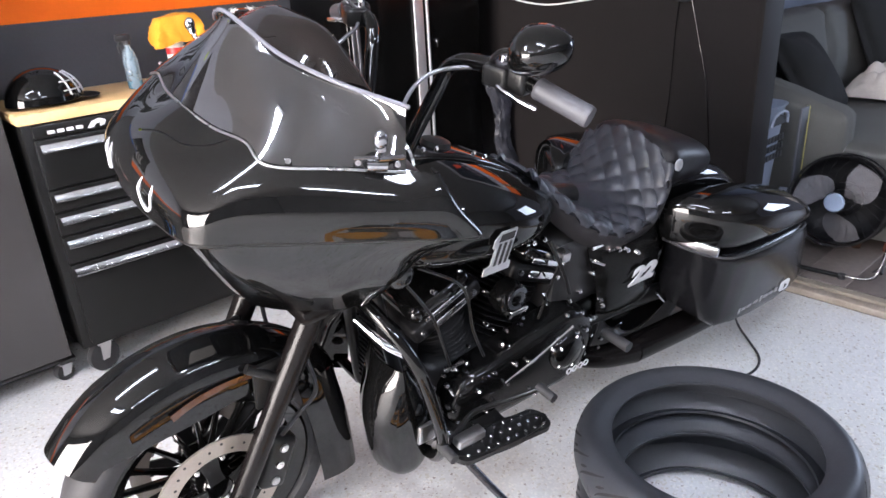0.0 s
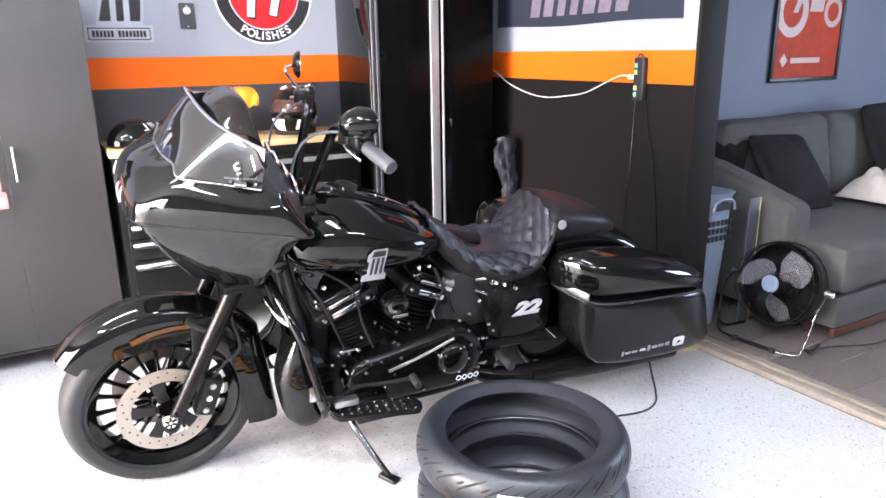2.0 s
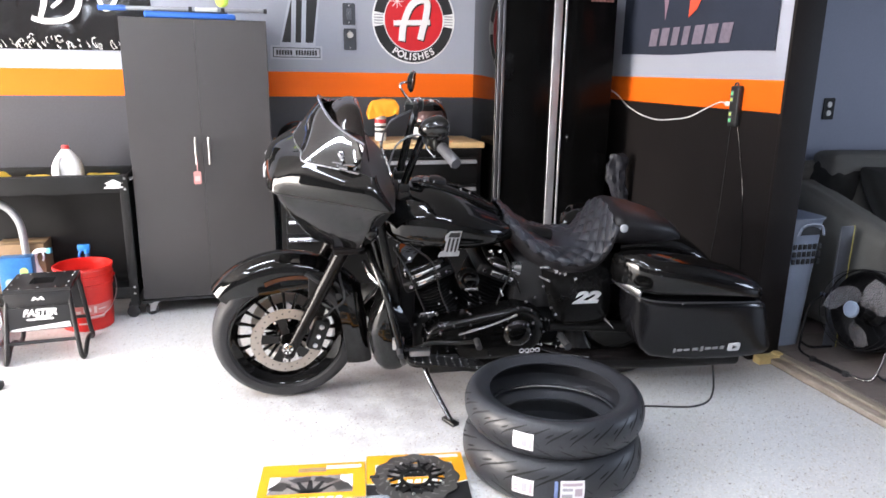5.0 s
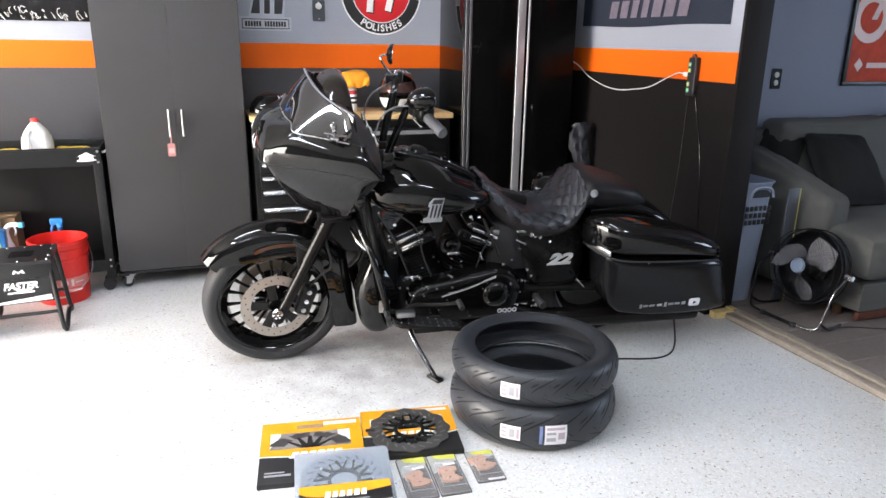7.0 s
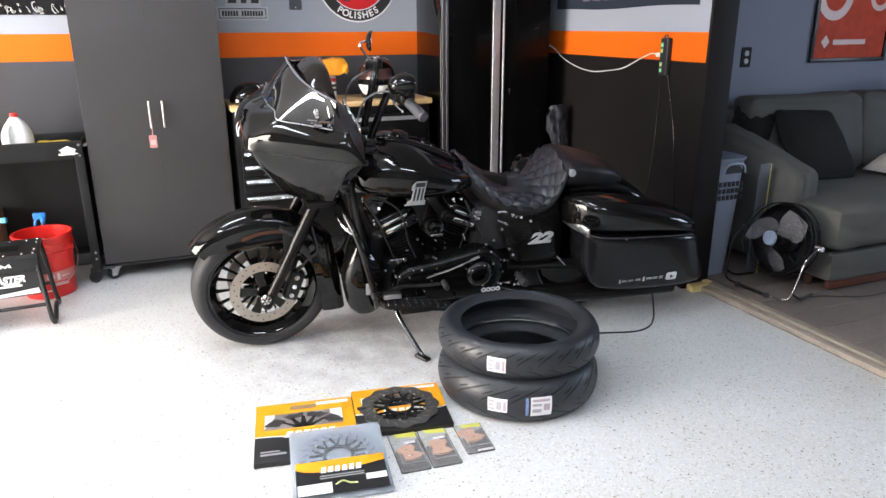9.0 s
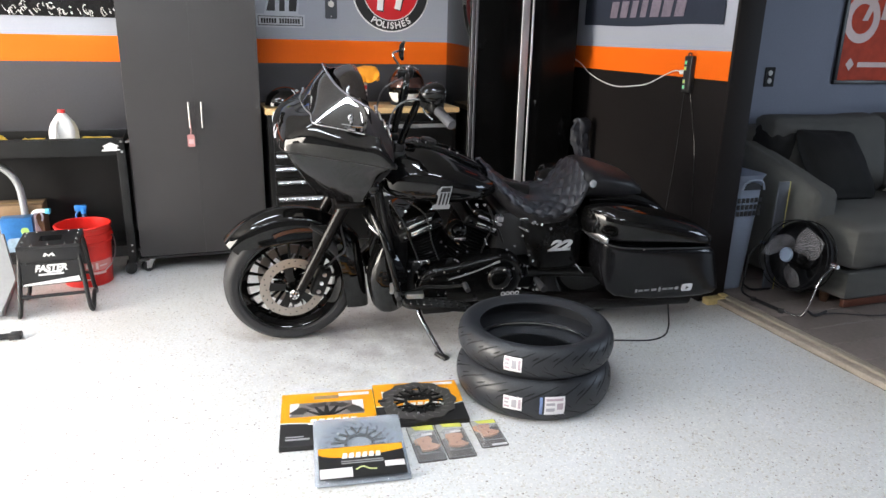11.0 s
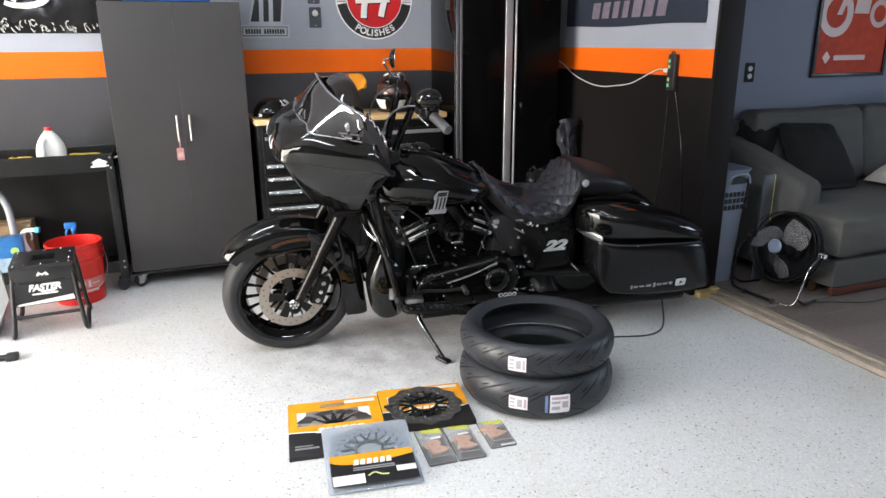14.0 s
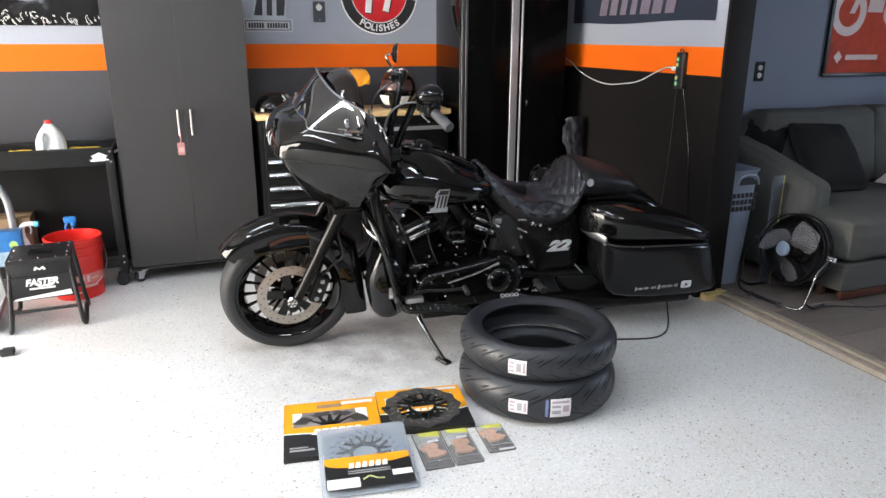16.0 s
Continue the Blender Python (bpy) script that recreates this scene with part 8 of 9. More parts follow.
def clamshell():
    """Clear pack with a disc inside and a printed card, leaning on the first carton."""
    m, w = quad_frame((-0.100, -0.755), (0.205, -0.800))
    t = thing("disc_pack", "clear plastic pack with a brake disc and an orange card", "package", m @ pose(0, 0, 0.006, 4.5, 0, 0), "brake parts")
    d = 0.370
    bm = B()
    plate(bm, rrect(w + 0.03, d + 0.02, 0.012, 4, w / 2, d / 2), 0.004)
    part("backing_sheet", bm, mat("hazy_plastic", (0.44, 0.49, 0.55), 0.22, var=0.1, scale=12, bump=0.15, coat=0.3, alpha=0.5), t)
    brake_disc("disc", t, pose(w * 0.5, d * 0.56, 0.0045, 0, 0, 20), 0.150, "", mat("wrapped_disc_steel", (0.17, 0.195, 0.24), 0.4, var=0.1), mat("slot_shade", (0.07, 0.08, 0.10), 0.5))
    bm = B()
    rows = []
    for j in range(19):
        rows.append([((w + 0.03) * i / 24 - 0.015, (d + 0.02) * j / 18 - 0.01, 0.0165 + 0.003 * noise.noise((i * 0.5, j * 0.5, 9)) - 0.010 * (1 if i in (0, 24) or j in (0, 18) else 0)) for i in range(25)])
    grid(bm, rows)
    thick(bm, 0.0008)
    sheet = part("clear_sheet", bm, mat("foggy_clear_sheet", (0.62, 0.70, 0.80), 0.12, var=0.05, scale=16, bump=0.2, alpha=0.10, coat=0.3), t)
    z = 0.0225
    bm = B()
    box(bm, 0.0, w * 1.0, 0.0, d * 0.46, z, z + 0.001)
    card = part("printed_card", bm, BLACK_CARD, t)
    bm = B()
    plate(bm, [(0, d * 0.46)] + [(w * k / 16, d * (0.37 - 0.07 * math.sin(math.pi * (k / 16) ** 0.7))) for k in range(17)] + [(w, d * 0.46)], 0.0006, pose(0, 0, z + 0.001))
    part("orange_field", bm, ORANGE_CARD, card)
    for k in range(6):
        bm = B()
        x = w * 0.27 + w * 0.078 * k
        plate(bm, [(x, d * 0.285), (x + w * 0.062, d * 0.285), (x + w * 0.068, d * 0.365), (x + 0.006, d * 0.365)], 0.0006, pose(0, 0, z + 0.0018))
        part("print_bar", bm, WHITE, card)
    bm = B()
    box(bm, w * 0.26, w * 0.75, d * 0.235, d * 0.25, z + 0.001, z + 0.0016)
    part("print_line", bm, GREYBAR, card)
    bm = B()
    box(bm, w * 0.26, w * 0.75, d * 0.205, d * 0.22, z + 0.001, z + 0.0016)
    part("print_line", bm, GREYBAR, card)
    bm = B()
    box(bm, w * 0.01, w * 0.38, d * 0.01, d * 0.15, z + 0.0012, z + 0.0018)
    part("sticker", bm, PAPER, card)
    bm = B()
    box(bm, w * 0.76, w * 0.99, d * 0.12, d * 0.20, z + 0.0012, z + 0.0018)
    part("sticker", bm, PAPER, card)
    bm = B()
    pipe(bm, [(w * 0.42, d * 0.11, z + 0.0015), (w * 0.5, d * 0.15, z + 0.0015), (w * 0.58, d * 0.11, z + 0.0015), (w * 0.66, d * 0.10, z + 0.0015)], 0.004, seg=6)
    for v in bm.verts:
        v.co.z = min(v.co.z, z + 0.002)
    part("signature_print", bm, mat("pale_yellow_print", (0.55, 0.60, 0.25), 0.5), card)


clamshell()
PAD = mat("copper_brake_pad", (0.50, 0.27, 0.18), 0.5, metal=0.15, var=0.12, fine=160, bump=0.1)
YELLOW_CARD = mat("yellow_green_card", (0.58, 0.58, 0.10), 0.5, var=0.06)


def pad_pack(p_nl, p_nr, depth, spin, pad_x, pad_y, sticker):
    """Blister on a card: silvery upper half under a yellow header, a pad below."""
    m, w = quad_frame(p_nl, p_nr)
    t = thing("brake_pad_pack", "clear blister pack with copper brake pads", "package", m, "brake pad packs")
    bm = B()
    plate(bm, rrect(w, depth, 0.008, 4, w / 2, depth / 2), 0.0025)
    part("backing_card", bm, mat("dark_backing_card", (0.060, 0.050, 0.046), 0.5, var=0.3, scale=20), t)
    bm = B()
    plate(bm, [(w * 0.03, depth * 0.98), (w * 0.03, depth * 0.52), (w * 0.30, depth * 0.60), (w * 0.97, depth * 0.80), (w * 0.97, depth * 0.98)], 0.001, pose(0, 0, 0.0022))
    part("grey_header", bm, mat("pale_grey_card", (0.36, 0.36, 0.35), 0.4, var=0.2, scale=30), t)
    bm = B()
    plate(bm, [(w * 0.30, depth * 0.89), (w * 0.97, depth * 0.84), (w * 0.97, depth * 0.985), (w * 0.20, depth * 0.985)], 0.001, pose(0, 0, 0.0028))
    part("yellow_header", bm, YELLOW_CARD, t)
    out = [(-0.030, -0.034), (0.000, -0.041), (0.034, -0.036), (0.038, -0.012), (0.022, 0.002), (0.024, 0.016), (0.034, 0.026), (0.028, 0.048), (-0.004, 0.050), (-0.034, 0.042), (-0.036, 0.020), (-0.024, 0.008), (-0.026, -0.010)]
    at = pose(w * pad_x, depth * pad_y, 0.003, 0, 0, spin)
    bm = B()
    plate(bm, out, 0.008, at)
    pd = part("brake_pad", bm, PAD, t)
    for x, y in ((-0.004, 0.022), (0.004, -0.018)):
        bm = B()
        annulus(bm, 0.001, 0.004, 0.0006, 12, at @ pose(x, y, 0.0081))
        part("rivet", bm, mat("dark_pad_rivet", (0.22, 0.11, 0.07), 0.5), pd)
    bm = B()
    annulus(bm, 0.003, 0.007, 0.006, 16, at @ pose(0.042, -0.022, 0.001))
    part("pad_eye", bm, PAD, t)
    bm = B()
    rows = []
    inner = lambda i, n: 0.0 if i in (0, n) else 1.0
    for j in range(11):
        rows.append([(w * (0.03 + 0.94 * i / 10), depth * (0.02 + 0.72 * j / 10), 0.003 + 0.021 * inner(i, 10) * inner(j, 10) + 0.0012 * noise.noise((i * 0.7, j * 0.7, 31 * w))) for i in range(11)])
    grid(bm, rows)
    part("blister", bm, mat("clear_blister_film", (0.8, 0.82, 0.85), 0.07, var=0.02, bump=0.2, scale=30, alpha=0.15, coat=0.5), t)
    rim = [(w * 0.125, depth * 0.09, 0.0245), (w * 0.875, depth * 0.09, 0.0245), (w * 0.875, depth * 0.67, 0.0245), (w * 0.125, depth * 0.67, 0.0245), (w * 0.125, depth * 0.09, 0.0245)]
    for z_, g in ((0.0, 0.0), (-0.021, 0.09)):
        bm = B()
        pipe(bm, [(x + (x - w / 2) * g * 2.4, y + (y - depth * 0.38) * g * 2.2, z + z_) for x, y, z in rim], 0.0013, seg=6, smooth=False)
        part("blister_edge", bm, mat("pale_blister_edge", (0.55, 0.56, 0.58), 0.2, var=0.2, scale=60, bump=0, alpha=0.45), t)
    bm = B()
    if sticker:
        box(bm, w * 0.40, w * 0.97, depth * 0.05, depth * 0.10, 0.0025, 0.004)
    else:
        box(bm, w * 0.45, w * 0.85, depth * 0.70, depth * 0.745, 0.0035, 0.0045)
    part("sticker", bm, PAPER, t)


pad_pack((0.270, -0.725), (0.380, -0.735), 0.250, 10, 0.48, 0.42, False)
pad_pack((0.385, -0.735), (0.495, -0.745), 0.248, -8, 0.48, 0.44, False)
pad_pack((0.532, -0.705), (0.640, -0.716), 0.195, 12, 0.40, 0.55, True)

# black lead on the floor from behind the tyres to the bag
fc = thing("floor_cable", "thin black charger lead on the floor behind the tyres", "cable")
bm = B()
pipe(bm, [(1.10, 0.16, 0.004), (1.35, 0.07, 0.004), (1.576, 0.008, 0.004), (1.751, -0.043, 0.004), (1.86, -0.02, 0.004), (1.95, 0.06, 0.004), (2.01, 0.14, 0.03), (2.03, 0.20, 0.14), (2.03, 0.23, 0.24)], 0.0045, seg=8)
part("lead", bm, RUBBER, fc)
# grey crumpled bag hanging in the gap beside the locker
bm = B()
rows = []
for j in range(45):
    f = j / 44
    ring = []
    for k in range(28):
        a = 2 * math.pi * k / 28
        w = (0.062 - 0.020 * math.sin(math.pi * f * 1.15) ** 2) * (1 + 0.5 * noise.noise((math.cos(a) * 2.6, math.sin(a) * 2.6, f * 12)))
        ring.append((w * 1.1 * math.cos(a) - 0.085 * f + 0.012 * math.sin(14 * f), 0.6 * w * math.sin(a), 0.66 * f + 0.012 * math.sin(2 * a) * f))
    rows.append(ring)
loft(bm, rows)
solid("storage_bag", bm, mat("grey_quilted_nylon", (0.026, 0.027, 0.034), 0.5, var=0.5, scale=22, fine=120, bump=0.6), "crumpled grey nylon bag beside the locker", "bag", m=pose(2.335, 1.66, 0.285))
bm = B()
box(bm, -0.05, 0.05, -0.03, 0.03, -0.285, 0.0, 0.01)
solid("broom_box", bm, BLACK_CARD, "narrow black carton standing beside the locker", "carton", m=pose(2.335, 1.68, 0.285))

# ---- lounge beyond the wall ----
FABRIC = mat("grey_sofa_fabric", (0.088, 0.087, 0.082), 0.9, var=0.14, scale=7, fine=220, bump=0.45)
PILLOW = mat("charcoal_pillow_fabric", (0.017, 0.017, 0.017), 0.95, spec=0.2, var=0.2, scale=8, fine=220, bump=0.45)
LZ = 0.042


def puffy(x0, x1, y0, y1, z0, z1, r, puff=0.03, wr=0.006, seed=1.0, n=18):
    """A stuffed box: rounded, slightly swollen and wrinkled."""
    bm = B()
    bmesh.ops.create_cube(bm, size=2.0)
    bmesh.ops.subdivide_edges(bm, edges=bm.edges, cuts=n - 1, use_grid_fill=True)
    c = Vector(((x0 + x1) / 2, (y0 + y1) / 2, (z0 + z1) / 2))
    h = Vector(((x1 - x0) / 2, (y1 - y0) / 2, (z1 - z0) / 2))
    for v in bm.verts:
        p = v.co.copy()
        q = Vector((p.x * h.x, p.y * h.y, p.z * h.z))
        core = Vector([max(-(hh - r), min(hh - r, a)) for a, hh in zip(q, h)])
        d = q - core
        if d.length > 1e-6:
            q = core + d.normalized() * min(r, d.length)
        e = (1 - p.x ** 2) * (1 - p.y ** 2) + (1 - p.y ** 2) * (1 - p.z ** 2) + (1 - p.x ** 2) * (1 - p.z ** 2)
        nrm = Vector((p.x ** 5, p.y ** 5, p.z ** 5))
        q += nrm * puff * min(1.0, e)
        q += nrm * wr * noise.noise((p.x * 3 + seed, p.y * 3, p.z * 3 + seed * 2))
        v.co = c + q
    return bm


sofa = thing("sofa", "dark grey fabric sofa against the lounge wall", "sofa", pose(0, 0, LZ))
part("seat_base", puffy(3.04, 5.3, -0.08, 1.0, 0.05, 0.228, 0.025, 0.006), FABRIC, sofa)


def sloped_arm(x0, x1):
    bm = puffy(x0, x1, 0.19, 1.03, 0.06, 0.645, 0.055, 0.010, seed=3)
    for v in bm.verts:
        v.co.z += 0.30 * max(0, v.co.y - 0.24) * min(1, max(0, v.co.z - 0.15) / 0.4)
        v.co.x += 0.012 * math.sin(3.1 * v.co.y + 0.6) * max(0, v.co.z - 0.5) / 0.2
    return part("arm", bm, FABRIC, sofa)


sloped_arm(2.975, 3.185)
sloped_arm(5.08, 5.34)
part("back", puffy(2.96, 5.3, 0.87, 1.06, 0.2, 0.93, 0.05, 0.01, seed=5), FABRIC, sofa)
part("seat_cushion", puffy(3.03, 4.15, -0.10, 0.80, 0.236, 0.490, 0.045, 0.016, seed=9), FABRIC, sofa)
part("seat_cushion", puffy(4.16, 5.07, -0.10, 0.80, 0.236, 0.490, 0.045, 0.016, seed=11), FABRIC, sofa)
for x0, x1, sd in ((3.17, 4.16, 13), (4.17, 5.07, 15)):
    bm = puffy(x0, x1, 0.66, 0.87, 0.49, 1.005, 0.055, 0.028, seed=sd)
    for v in bm.verts:  # leaning back, top edge sagging between the corners
        v.co.y += 0.10 * (v.co.z - 0.5) / 0.5
        v.co.z -= 0.025 * max(0, v.co.z - 0.85) / 0.15 * math.sin(math.pi * (v.co.x - x0) / (x1 - x0))
    part("back_cushion", bm, FABRIC, sofa)
for x, y in ((3.06, 0.07), (3.06, 0.92), (5.2, 0.07), (5.2, 0.92)):
    bm = B()
    tube(bm, (x, y, 0), (x, y, 0.06), 0.022, 0.03, seg=14)
    part("foot", bm, mat("dark_wood_foot", (0.05, 0.025, 0.015), 0.4), sofa)
bm = B()
box(bm, 3.05, 5.25, -0.075, -0.045, 0.008, 0.055, 0.006)
part("wood_rail", bm, mat("reddish_wood_rail", (0.085, 0.028, 0.016), 0.4, var=0.2, scale=9), sofa, "reddish wooden base rail")
for cx, cy, cz, rx, ry, rz, sd, w_, h_ in ((3.555, 0.585, 0.715, -36, 3, 2, 2.0, 0.26, 0.245), (3.235, 0.80, 0.80, -16, 12, -30, 7.0, 0.13, 0.15), (4.78, 0.60, 0.80, -24, -4, -6, 4.0, 0.31, 0.28)):
    bm = puffy(-w_, w_, -0.055, 0.055, -h_, h_, 0.05, 0.03, seed=sd)
    for v in bm.verts:
        k = max(abs(v.co.x) / w_, abs(v.co.z) / h_)
        v.co.y *= 1.15 - 0.75 * min(1, k) ** 3
        pinch = 1 - 0.07 * (1 - min(1, abs(v.co.x / w_)) ** 2) * abs(v.co.z / h_) ** 3
        v.co.z *= pinch
    solid("throw_pillow", bm, PILLOW, "charcoal fabric throw pillow on the sofa", "pillow", "sofa pillows", m=pose(cx, cy, cz + LZ, rx, ry, rz))
# white blanket heaped on the seat
bm = B()
rows = []
for j in range(49):
    rows.append([])
    for i in range(73):
        u, v = i / 72 * 2 - 1, j / 48 * 2 - 1
        e = max(0, 1 - (u * u) ** 2) * max(0, 1 - (v * v) ** 2)
        puffs = noise.voronoi((u * 3.6 + 0.2 * noise.noise((u * 4, v * 4, 2)), v * 2.4, 0.5))[0][0]
        z = e ** 0.6 * (0.12 + 0.07 * noise.noise((u * 2.1, v * 2.1, 1.3)) + 0.085 * (1 - min(1.0, puffs * 1.5) ** 2)) + 0.008
        rows[-1].append((0.42 * u, 0.24 * v, z))
grid(bm, rows)
thick(bm, 0.008)
solid("blanket", bm, mat("cream_fleece", (0.62, 0.57, 0.53), 0.95, var=0.12, scale=14, fine=120, bump=0.8), "rumpled cream fleece blanket on the sofa", "blanket", m=pose(4.43, 0.33, 0.555))


def floor_fan():
    t = thing("floor_fan", "round black floor fan with pale translucent blades", "fan", pose(2.81, 0.10, LZ, 0, 0, -86))
    blk = mat("black_fan_plastic", (0.006, 0.006, 0.007), 0.5, var=0.2, bump=0.03, spec=0.25)
    R, tilt = 0.205, pose(0, 0, 0.295, 80, 0, 0)
    for r, z in ((R, 0.0), (R, -0.075), (R * 0.98, 0.05), (R * 0.62, -0.115), (R * 0.8, -0.10), (R * 0.4, -0.12)):
        bm = B()
        pts = [tilt @ Vector((r * math.cos(a), r * math.sin(a), z)) for a in (2 * math.pi * k / 40 for k in range(41))]
        pipe(bm, pts, 0.0042 if r == R else 0.0022, seg=6, smooth=False)
        part("cage_ring", bm, blk, t)
    for k in range(26):
        a = 2 * math.pi * k / 26
        ca, sa = math.cos(a), math.sin(a)
        bm = B()
        pipe(bm, [tilt @ Vector((0.045 * math.cos(a + 0.5), 0.045 * math.sin(a + 0.5), 0.075)), tilt @ Vector((0.13 * math.cos(a + 0.22), 0.13 * math.sin(a + 0.22), 0.075)), tilt @ Vector((0.19 * ca, 0.19 * sa, 0.06)), tilt @ Vector((R * ca, R * sa, 0.0)), tilt @ Vector((R * ca, R * sa, -0.075)), tilt @ Vector((0.14 * ca, 0.14 * sa, -0.115))], 0.0009, seg=4, n=3)
        part("cage_wire", bm, blk, t)
    bm = B()
    lathe(bm, [(0, 0.082), (0.036, 0.082), (0.042, 0.076), (0.042, 0.068), (0, 0.068)], 28, tilt)
    part("badge", bm, mat("pale_blue_badge", (0.22, 0.27, 0.36), 0.3), t, "round pale blue centre badge")
    bm = B()
    lathe(bm, [(0, 0.02), (0.035, 0.02), (0.05, 0.0), (0.05, -0.05), (0, -0.05)], 28, tilt)
    part("hub", bm, blk, t)
    bm = B()
    lathe(bm, [(0.05, -0.117), (0.12, -0.111), (0.17, -0.096), (0.194, -0.066), (0.202, -0.035), (0.199, -0.035), (0.191, -0.064), (0.168, -0.092), (0.12, -0.107), (0.05, -0.113)], 40, tilt, close=True)
    part("rear_shroud", bm, blk, t)
    bm = B()
    lathe(bm, [(0, -0.06), (0.055, -0.06), (0.075, -0.08), (0.075, -0.14), (0.05, -0.16), (0, -0.16)], 28, tilt)
    part("fan_body", bm, blk, t)
    blade = mat("smoky_grey_blade", (0.20, 0.195, 0.21), 0.10, var=0.2, scale=9, bump=0, alpha=0.5)
    for k in range(3):
        a0 = radians(26 + 120 * k)
        bm = B()
        rows = []
        for j in range(13):
            f = j / 12
            r = 0.045 + 0.142 * f
            half = 0.30 + 0.35 * math.sin(math.pi * min(1, f * 1.05) ** 0.8)
            rows.append([tilt @ Vector((r * math.cos(a0 + u * half + 0.5 * f), r * math.sin(a0 + u * half + 0.5 * f), 0.02 + 0.045 * u * (1 - 0.3 * f))) for u in (-1, -0.5, 0, 0.5, 1)])
        grid(bm, rows)
        thick(bm, 0.002)
        part("blade", bm, blade, t, "smoky translucent blade")
    for s in (-1, 1):
        bm = B()
        pipe(bm, [(s * 0.240, 0.01, 0.30), (s * 0.247, -0.05, 0.265), (s * 0.244, -0.085, 0.22), (s * 0.228, -0.12, 0.06), (s * 0.20, -0.14, 0.016), (s * 0.10, -0.16, 0.012)], 0.006, seg=10)
        part("leg", bm, MATS["dark_chrome"] if s > 0 else blk, t)
        bm = B()
        pipe(bm, [(s * 0.228, -0.11, 0.05), (s * 0.225, -0.04, 0.014), (s * 0.20, 0.08, 0.012)], 0.007, seg=10)
        part("rear_leg", bm, blk, t)
        bm = B()
        tube(bm, (s * 0.225, 0.02, 0.30), (s * 0.262, 0.02, 0.30), 0.018, 0.014, seg=14)
        part("tilt_knob", bm, CHROME, t)
    bm = B()
    tube(bm, (-0.11, -0.16, 0.012), (0.11, -0.16, 0.012), 0.010, seg=10)
    part("foot_bar", bm, blk, t)
    for s in (-1, 1):
        bm = B()
        tube(bm, (s * 0.10, -0.16, 0.0), (s * 0.10, -0.16, 0.022), 0.016, seg=12)
        part("rubber_foot", bm, RUBBER, t)
    c2 = thing("fan_cable", "black fan lead lying on the lounge floor", "cable")
    bm = B()
    pipe(bm, [(2.80, -0.09, LZ + 0.004), (2.95, -0.12, LZ + 0.004), (3.2, -0.22, LZ + 0.004), (3.6, -0.2, LZ + 0.004), (4.0, -0.3, LZ + 0.004)], 0.004, seg=6)
    part("lead", bm, RUBBER, c2)


floor_fan()


def hamper():
    t = thing("laundry_hamper", "pale blue-grey plastic hamper with slotted rim", "hamper", pose(2.668, 0.50, LZ))
    m_ = mat("blue_grey_plastic", (0.20, 0.235, 0.31), 0.4, var=0.06, scale=4)
    bm = B()
    rings = []
    H = 0.72
    for f in (0.0, 0.02, 0.5, 0.70, 0.72, 0.86, 0.88, 0.97, 1.0):
        w, d = 0.092 + 0.022 * f, 0.10 + 0.05 * f
        if f == 1.0:
            w, d = w + 0.012, d + 0.012
        rings.append([(w * math.copysign(abs(math.cos(a)) ** 0.55, math.cos(a)), d * math.copysign(abs(math.sin(a)) ** 0.55, math.sin(a)), H * f) for a in (2 * math.pi * k / 40 for k in range(40))])
    V = grid(bm, rings, closed=True)
    bm.faces.new(list(reversed(V[0])))
    thick(bm, -0.004)
    part("tub", bm, m_, t)
    for k in range(6):
        x = -0.078 + 0.031 * k
        for z in (0.49, 0.53, 0.57):
            bm = B()
            box(bm, x - 0.010, x + 0.010, -0.146 + 0.0, -0.139, z - 0.014, z + 0.014, 0.002)
            part("slot", bm, mat("deep_shadow_plastic", (0.012, 0.013, 0.016), 0.7), t)
    bm = B()
    plate(bm, [(0.07 * math.cos(a), 0.045 * math.sin(a)) for a in (math.pi * k / 12 for k in range(13))], 0.004, pose(0, -0.150, 0.635, 86, 0, 0))
    part("grip_hole", bm, MATS["deep_shadow_plastic"], t)
    bm = B()
    pipe(bm, [(-0.08, -0.157, 0.635), (-0.06, -0.160, 0.68), (0, -0.162, 0.695), (0.06, -0.160, 0.68), (0.08, -0.157, 0.635)], 0.006, seg=8)
    part("grip_rim", bm, m_, t)
    b2 = thing("folded_board", "grey folding board with a yellow edge behind the hamper", "folding board", pose(2.875, 0.318, LZ, 0, 0, 0))
    bm = B()
    box(bm, -0.04, 0.04, 0.0, 0.012, 0.0, 0.68, 0.003)
    part("panel", bm, mat("slate_panel", (0.06, 0.065, 0.08), 0.5), b2)
    bm = B()
    box(bm, 0.04, 0.044, -0.002, 0.014, 0.0, 0.68, 0.001)
    part("yellow_edge", bm, mat("dull_yellow_edge", (0.42, 0.38, 0.12), 0.5), b2)


hamper()


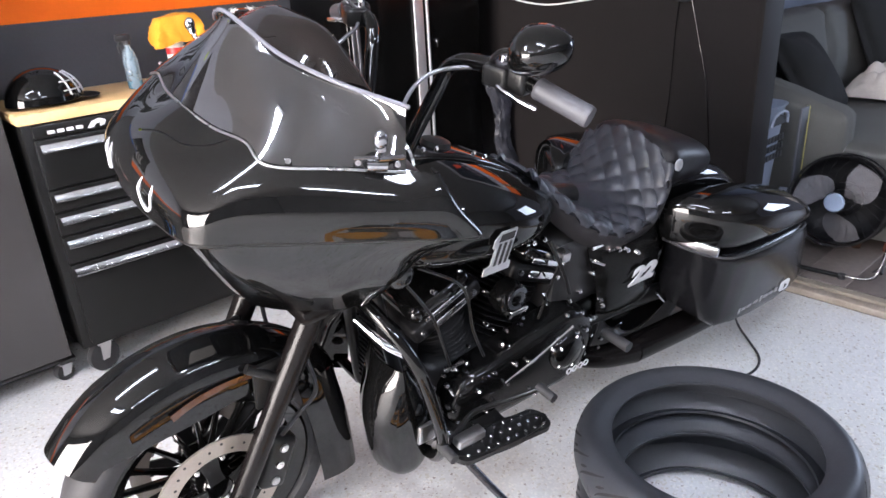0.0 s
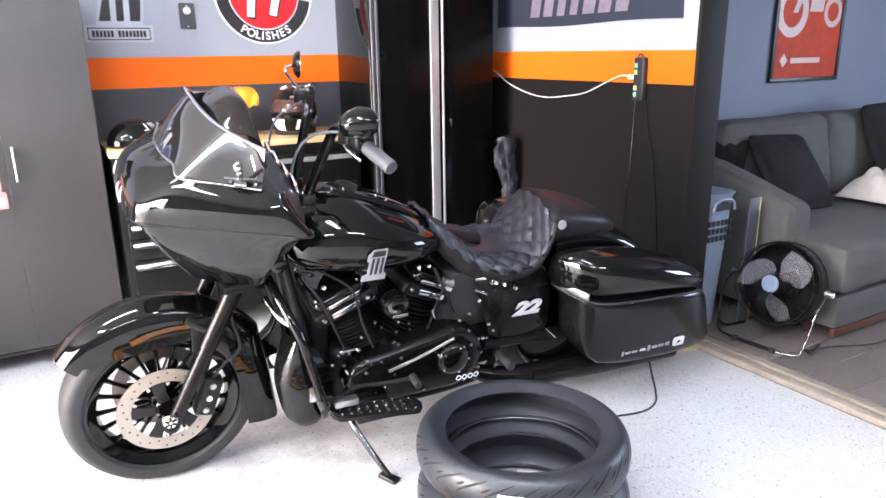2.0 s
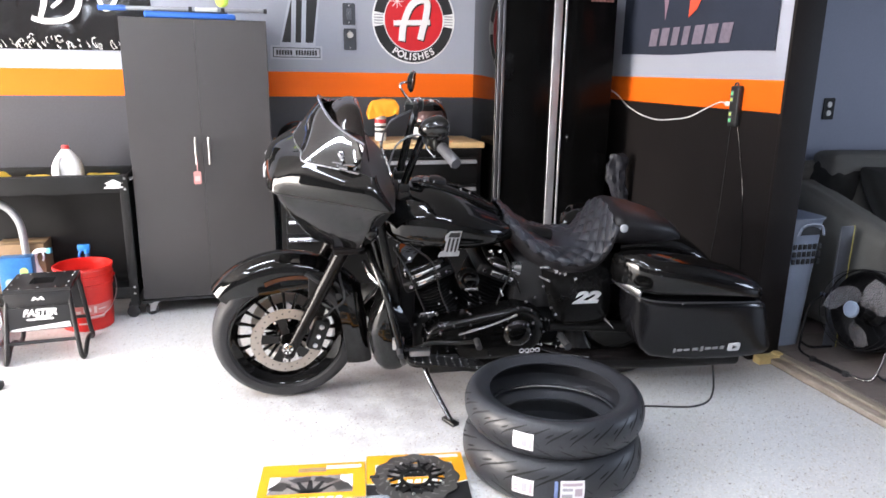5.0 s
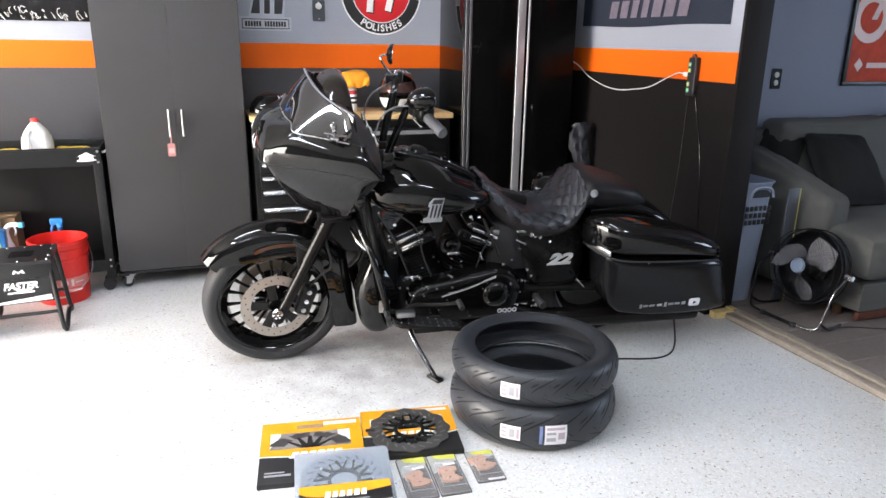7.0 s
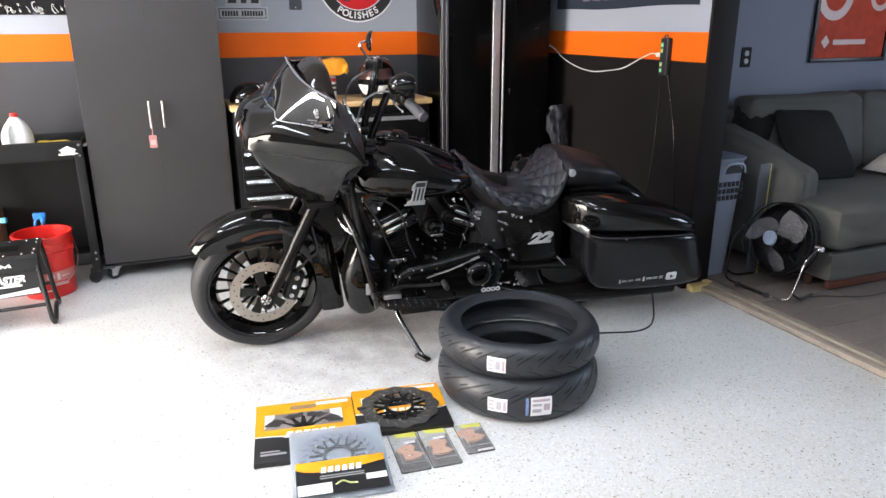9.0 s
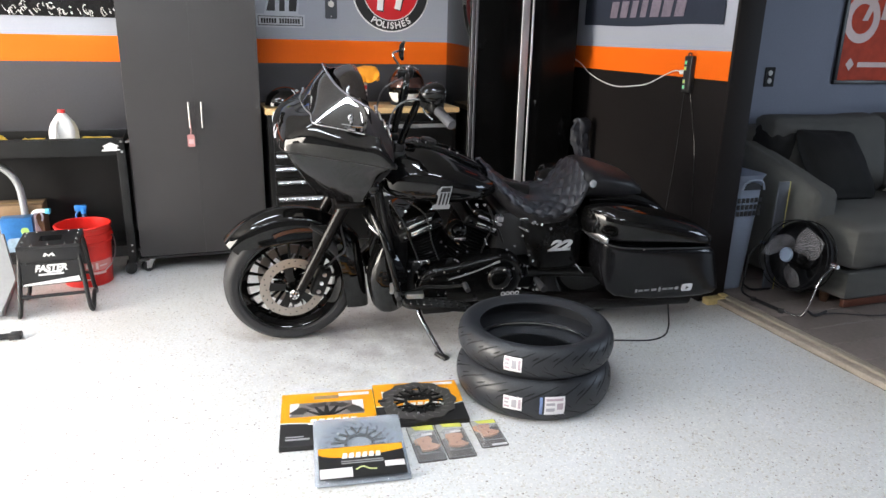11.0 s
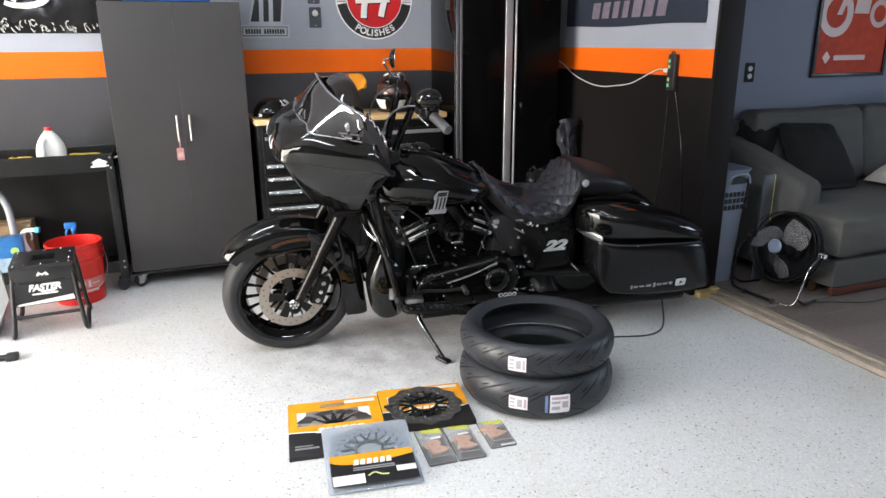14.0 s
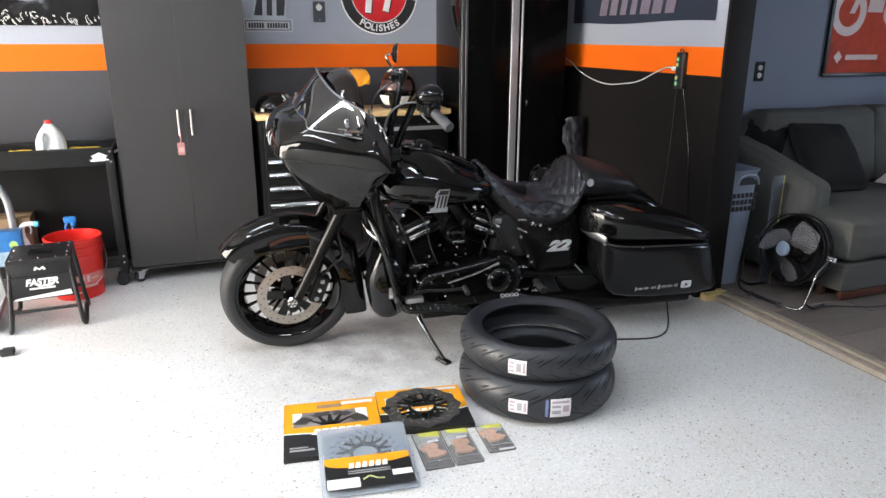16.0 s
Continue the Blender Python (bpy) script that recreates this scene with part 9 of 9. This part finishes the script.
def poster():
    t = thing("poster", "framed red poster of a pale off-road motorcycle", "poster", pose(4.325, YL, 1.235))
    w, h = 0.75, 1.12
    bm = B()
    for x0, x1, z0, z1 in ((-w / 2, w / 2, 0, 0.028), (-w / 2, w / 2, h - 0.028, h), (-w / 2, -w / 2 + 0.028, 0.028, h - 0.028), (w / 2 - 0.028, w / 2, 0.028, h - 0.028)):
        box(bm, x0, x1, -0.022, 0.0, z0, z1, 0.003)
    part("frame", bm, BLACK_CARD, t)
    bm = B()
    box(bm, -w / 2 + 0.028, w / 2 - 0.028, -0.012, -0.003, 0.028, h - 0.028)
    part("print", bm, mat("red_poster_print", (0.50, 0.055, 0.020), 0.55, var=0.35, scale=2.2, fine=14, bump=0, spec=0.15), t)
    pale = mat("pale_poster_print", (0.60, 0.42, 0.38), 0.4, var=0.1)
    M = FRONT @ pose(0, 0, 0.0125)
    for cx, cz, r in ((-0.20, 0.45, 0.165), (0.24, 0.45, 0.10)):
        bm = B()
        annulus(bm, r * 0.62, r, 0.001, 40, M @ pose(cx, cz, 0))
        part("wheel_print", bm, pale, t)
    bm = B()
    plate(bm, [(-0.20, 0.44), (-0.15, 0.44), (-0.02, 0.72), (0.05, 0.70), (0.2, 0.60), (0.22, 0.64), (0.08, 0.76), (-0.02, 0.82), (-0.06, 0.84), (-0.10, 0.80), (-0.07, 0.74)], 0.001, M @ pose(0, 0, 0.0015))
    part("body_print", bm, pale, t)
    bm = B()
    plate(bm, [(-0.03, 0.45), (0.12, 0.45), (0.14, 0.62), (0.0, 0.66)], 0.001, M @ pose(0, 0, 0.003))
    part("engine_print", bm, pale, t)
    bm = B()
    box(bm, -0.17, 0.15, -0.0138, -0.0128, 0.12, 0.155)
    part("print_bar", bm, pale, t)
    bm = B()
    plate(bm, [(-0.04, 0), (0, 0.045), (0.04, 0), (0, -0.045)], 0.001, M @ pose(-0.245, 0.14, 0))
    part("diamond_mark", bm, pale, t)


poster()
so = thing("wall_socket", "black duplex wall socket with pale outlets", "wall socket", pose(3.378, YL, 1.283))
bm = B()
plate(bm, rrect(0.082, 0.132, 0.008), 0.006, FRONT)
part("plate", bm, mat("matt_black_plate", (0.008, 0.008, 0.009), 0.6, spec=0.2), so)
for z in (0.026, -0.026):
    bm = B()
    tube(bm, (0, -0.006, z), (0, -0.010, z), 0.019, 0.018, seg=24)
    part("outlet", bm, mat("pale_outlet", (0.55, 0.55, 0.54), 0.6, spec=0.2), so)

# ---- lounge floor: single planks ----
bm = B()
box(bm, 2.575, EAST, SOUTH, YL, -0.1, LZ - 0.012)
lounge_floor = solid("lounge_floor", bm, mat("floor_underlay", (0.03, 0.028, 0.027), 0.9), "grey-brown laminate plank floor of the lounge", "floor", kind="structure")
PLANK = mat("grey_brown_laminate", (0.150, 0.125, 0.115), 0.42, var=0.25, scale=3.0, fine=40, bump=0.08, per=0.22)
rnd = random.Random(21)
PW = 0.19
plank_mesh = {}
y = YL - 0.004
while y - PW > -2.6:
    x = 2.578 - rnd.random() * 0.9
    while x < EAST - 0.01:
        x0, x1 = max(2.578, x), min(EAST - 0.004, x + 1.25)
        if x1 - x0 > 0.02:
            key = round(x1 - x0, 2)
            if key not in plank_mesh:
                bm = B()
                box(bm, 0, key - 0.002, -PW + 0.0015, -0.0015, -0.012, 0.0, 0.0015, 1)
                plank_mesh[key] = finish(bm, PLANK)
            p = new("plank", plank_mesh[key])
            p.parent = lounge_floor
            p.matrix_basis = pose(x0, y, LZ)
        x += 1.25
    y -= PW
bm = B()
box(bm, 2.578, EAST, SOUTH, y, LZ - 0.012, LZ)
part("plank_field", bm, PLANK, lounge_floor)
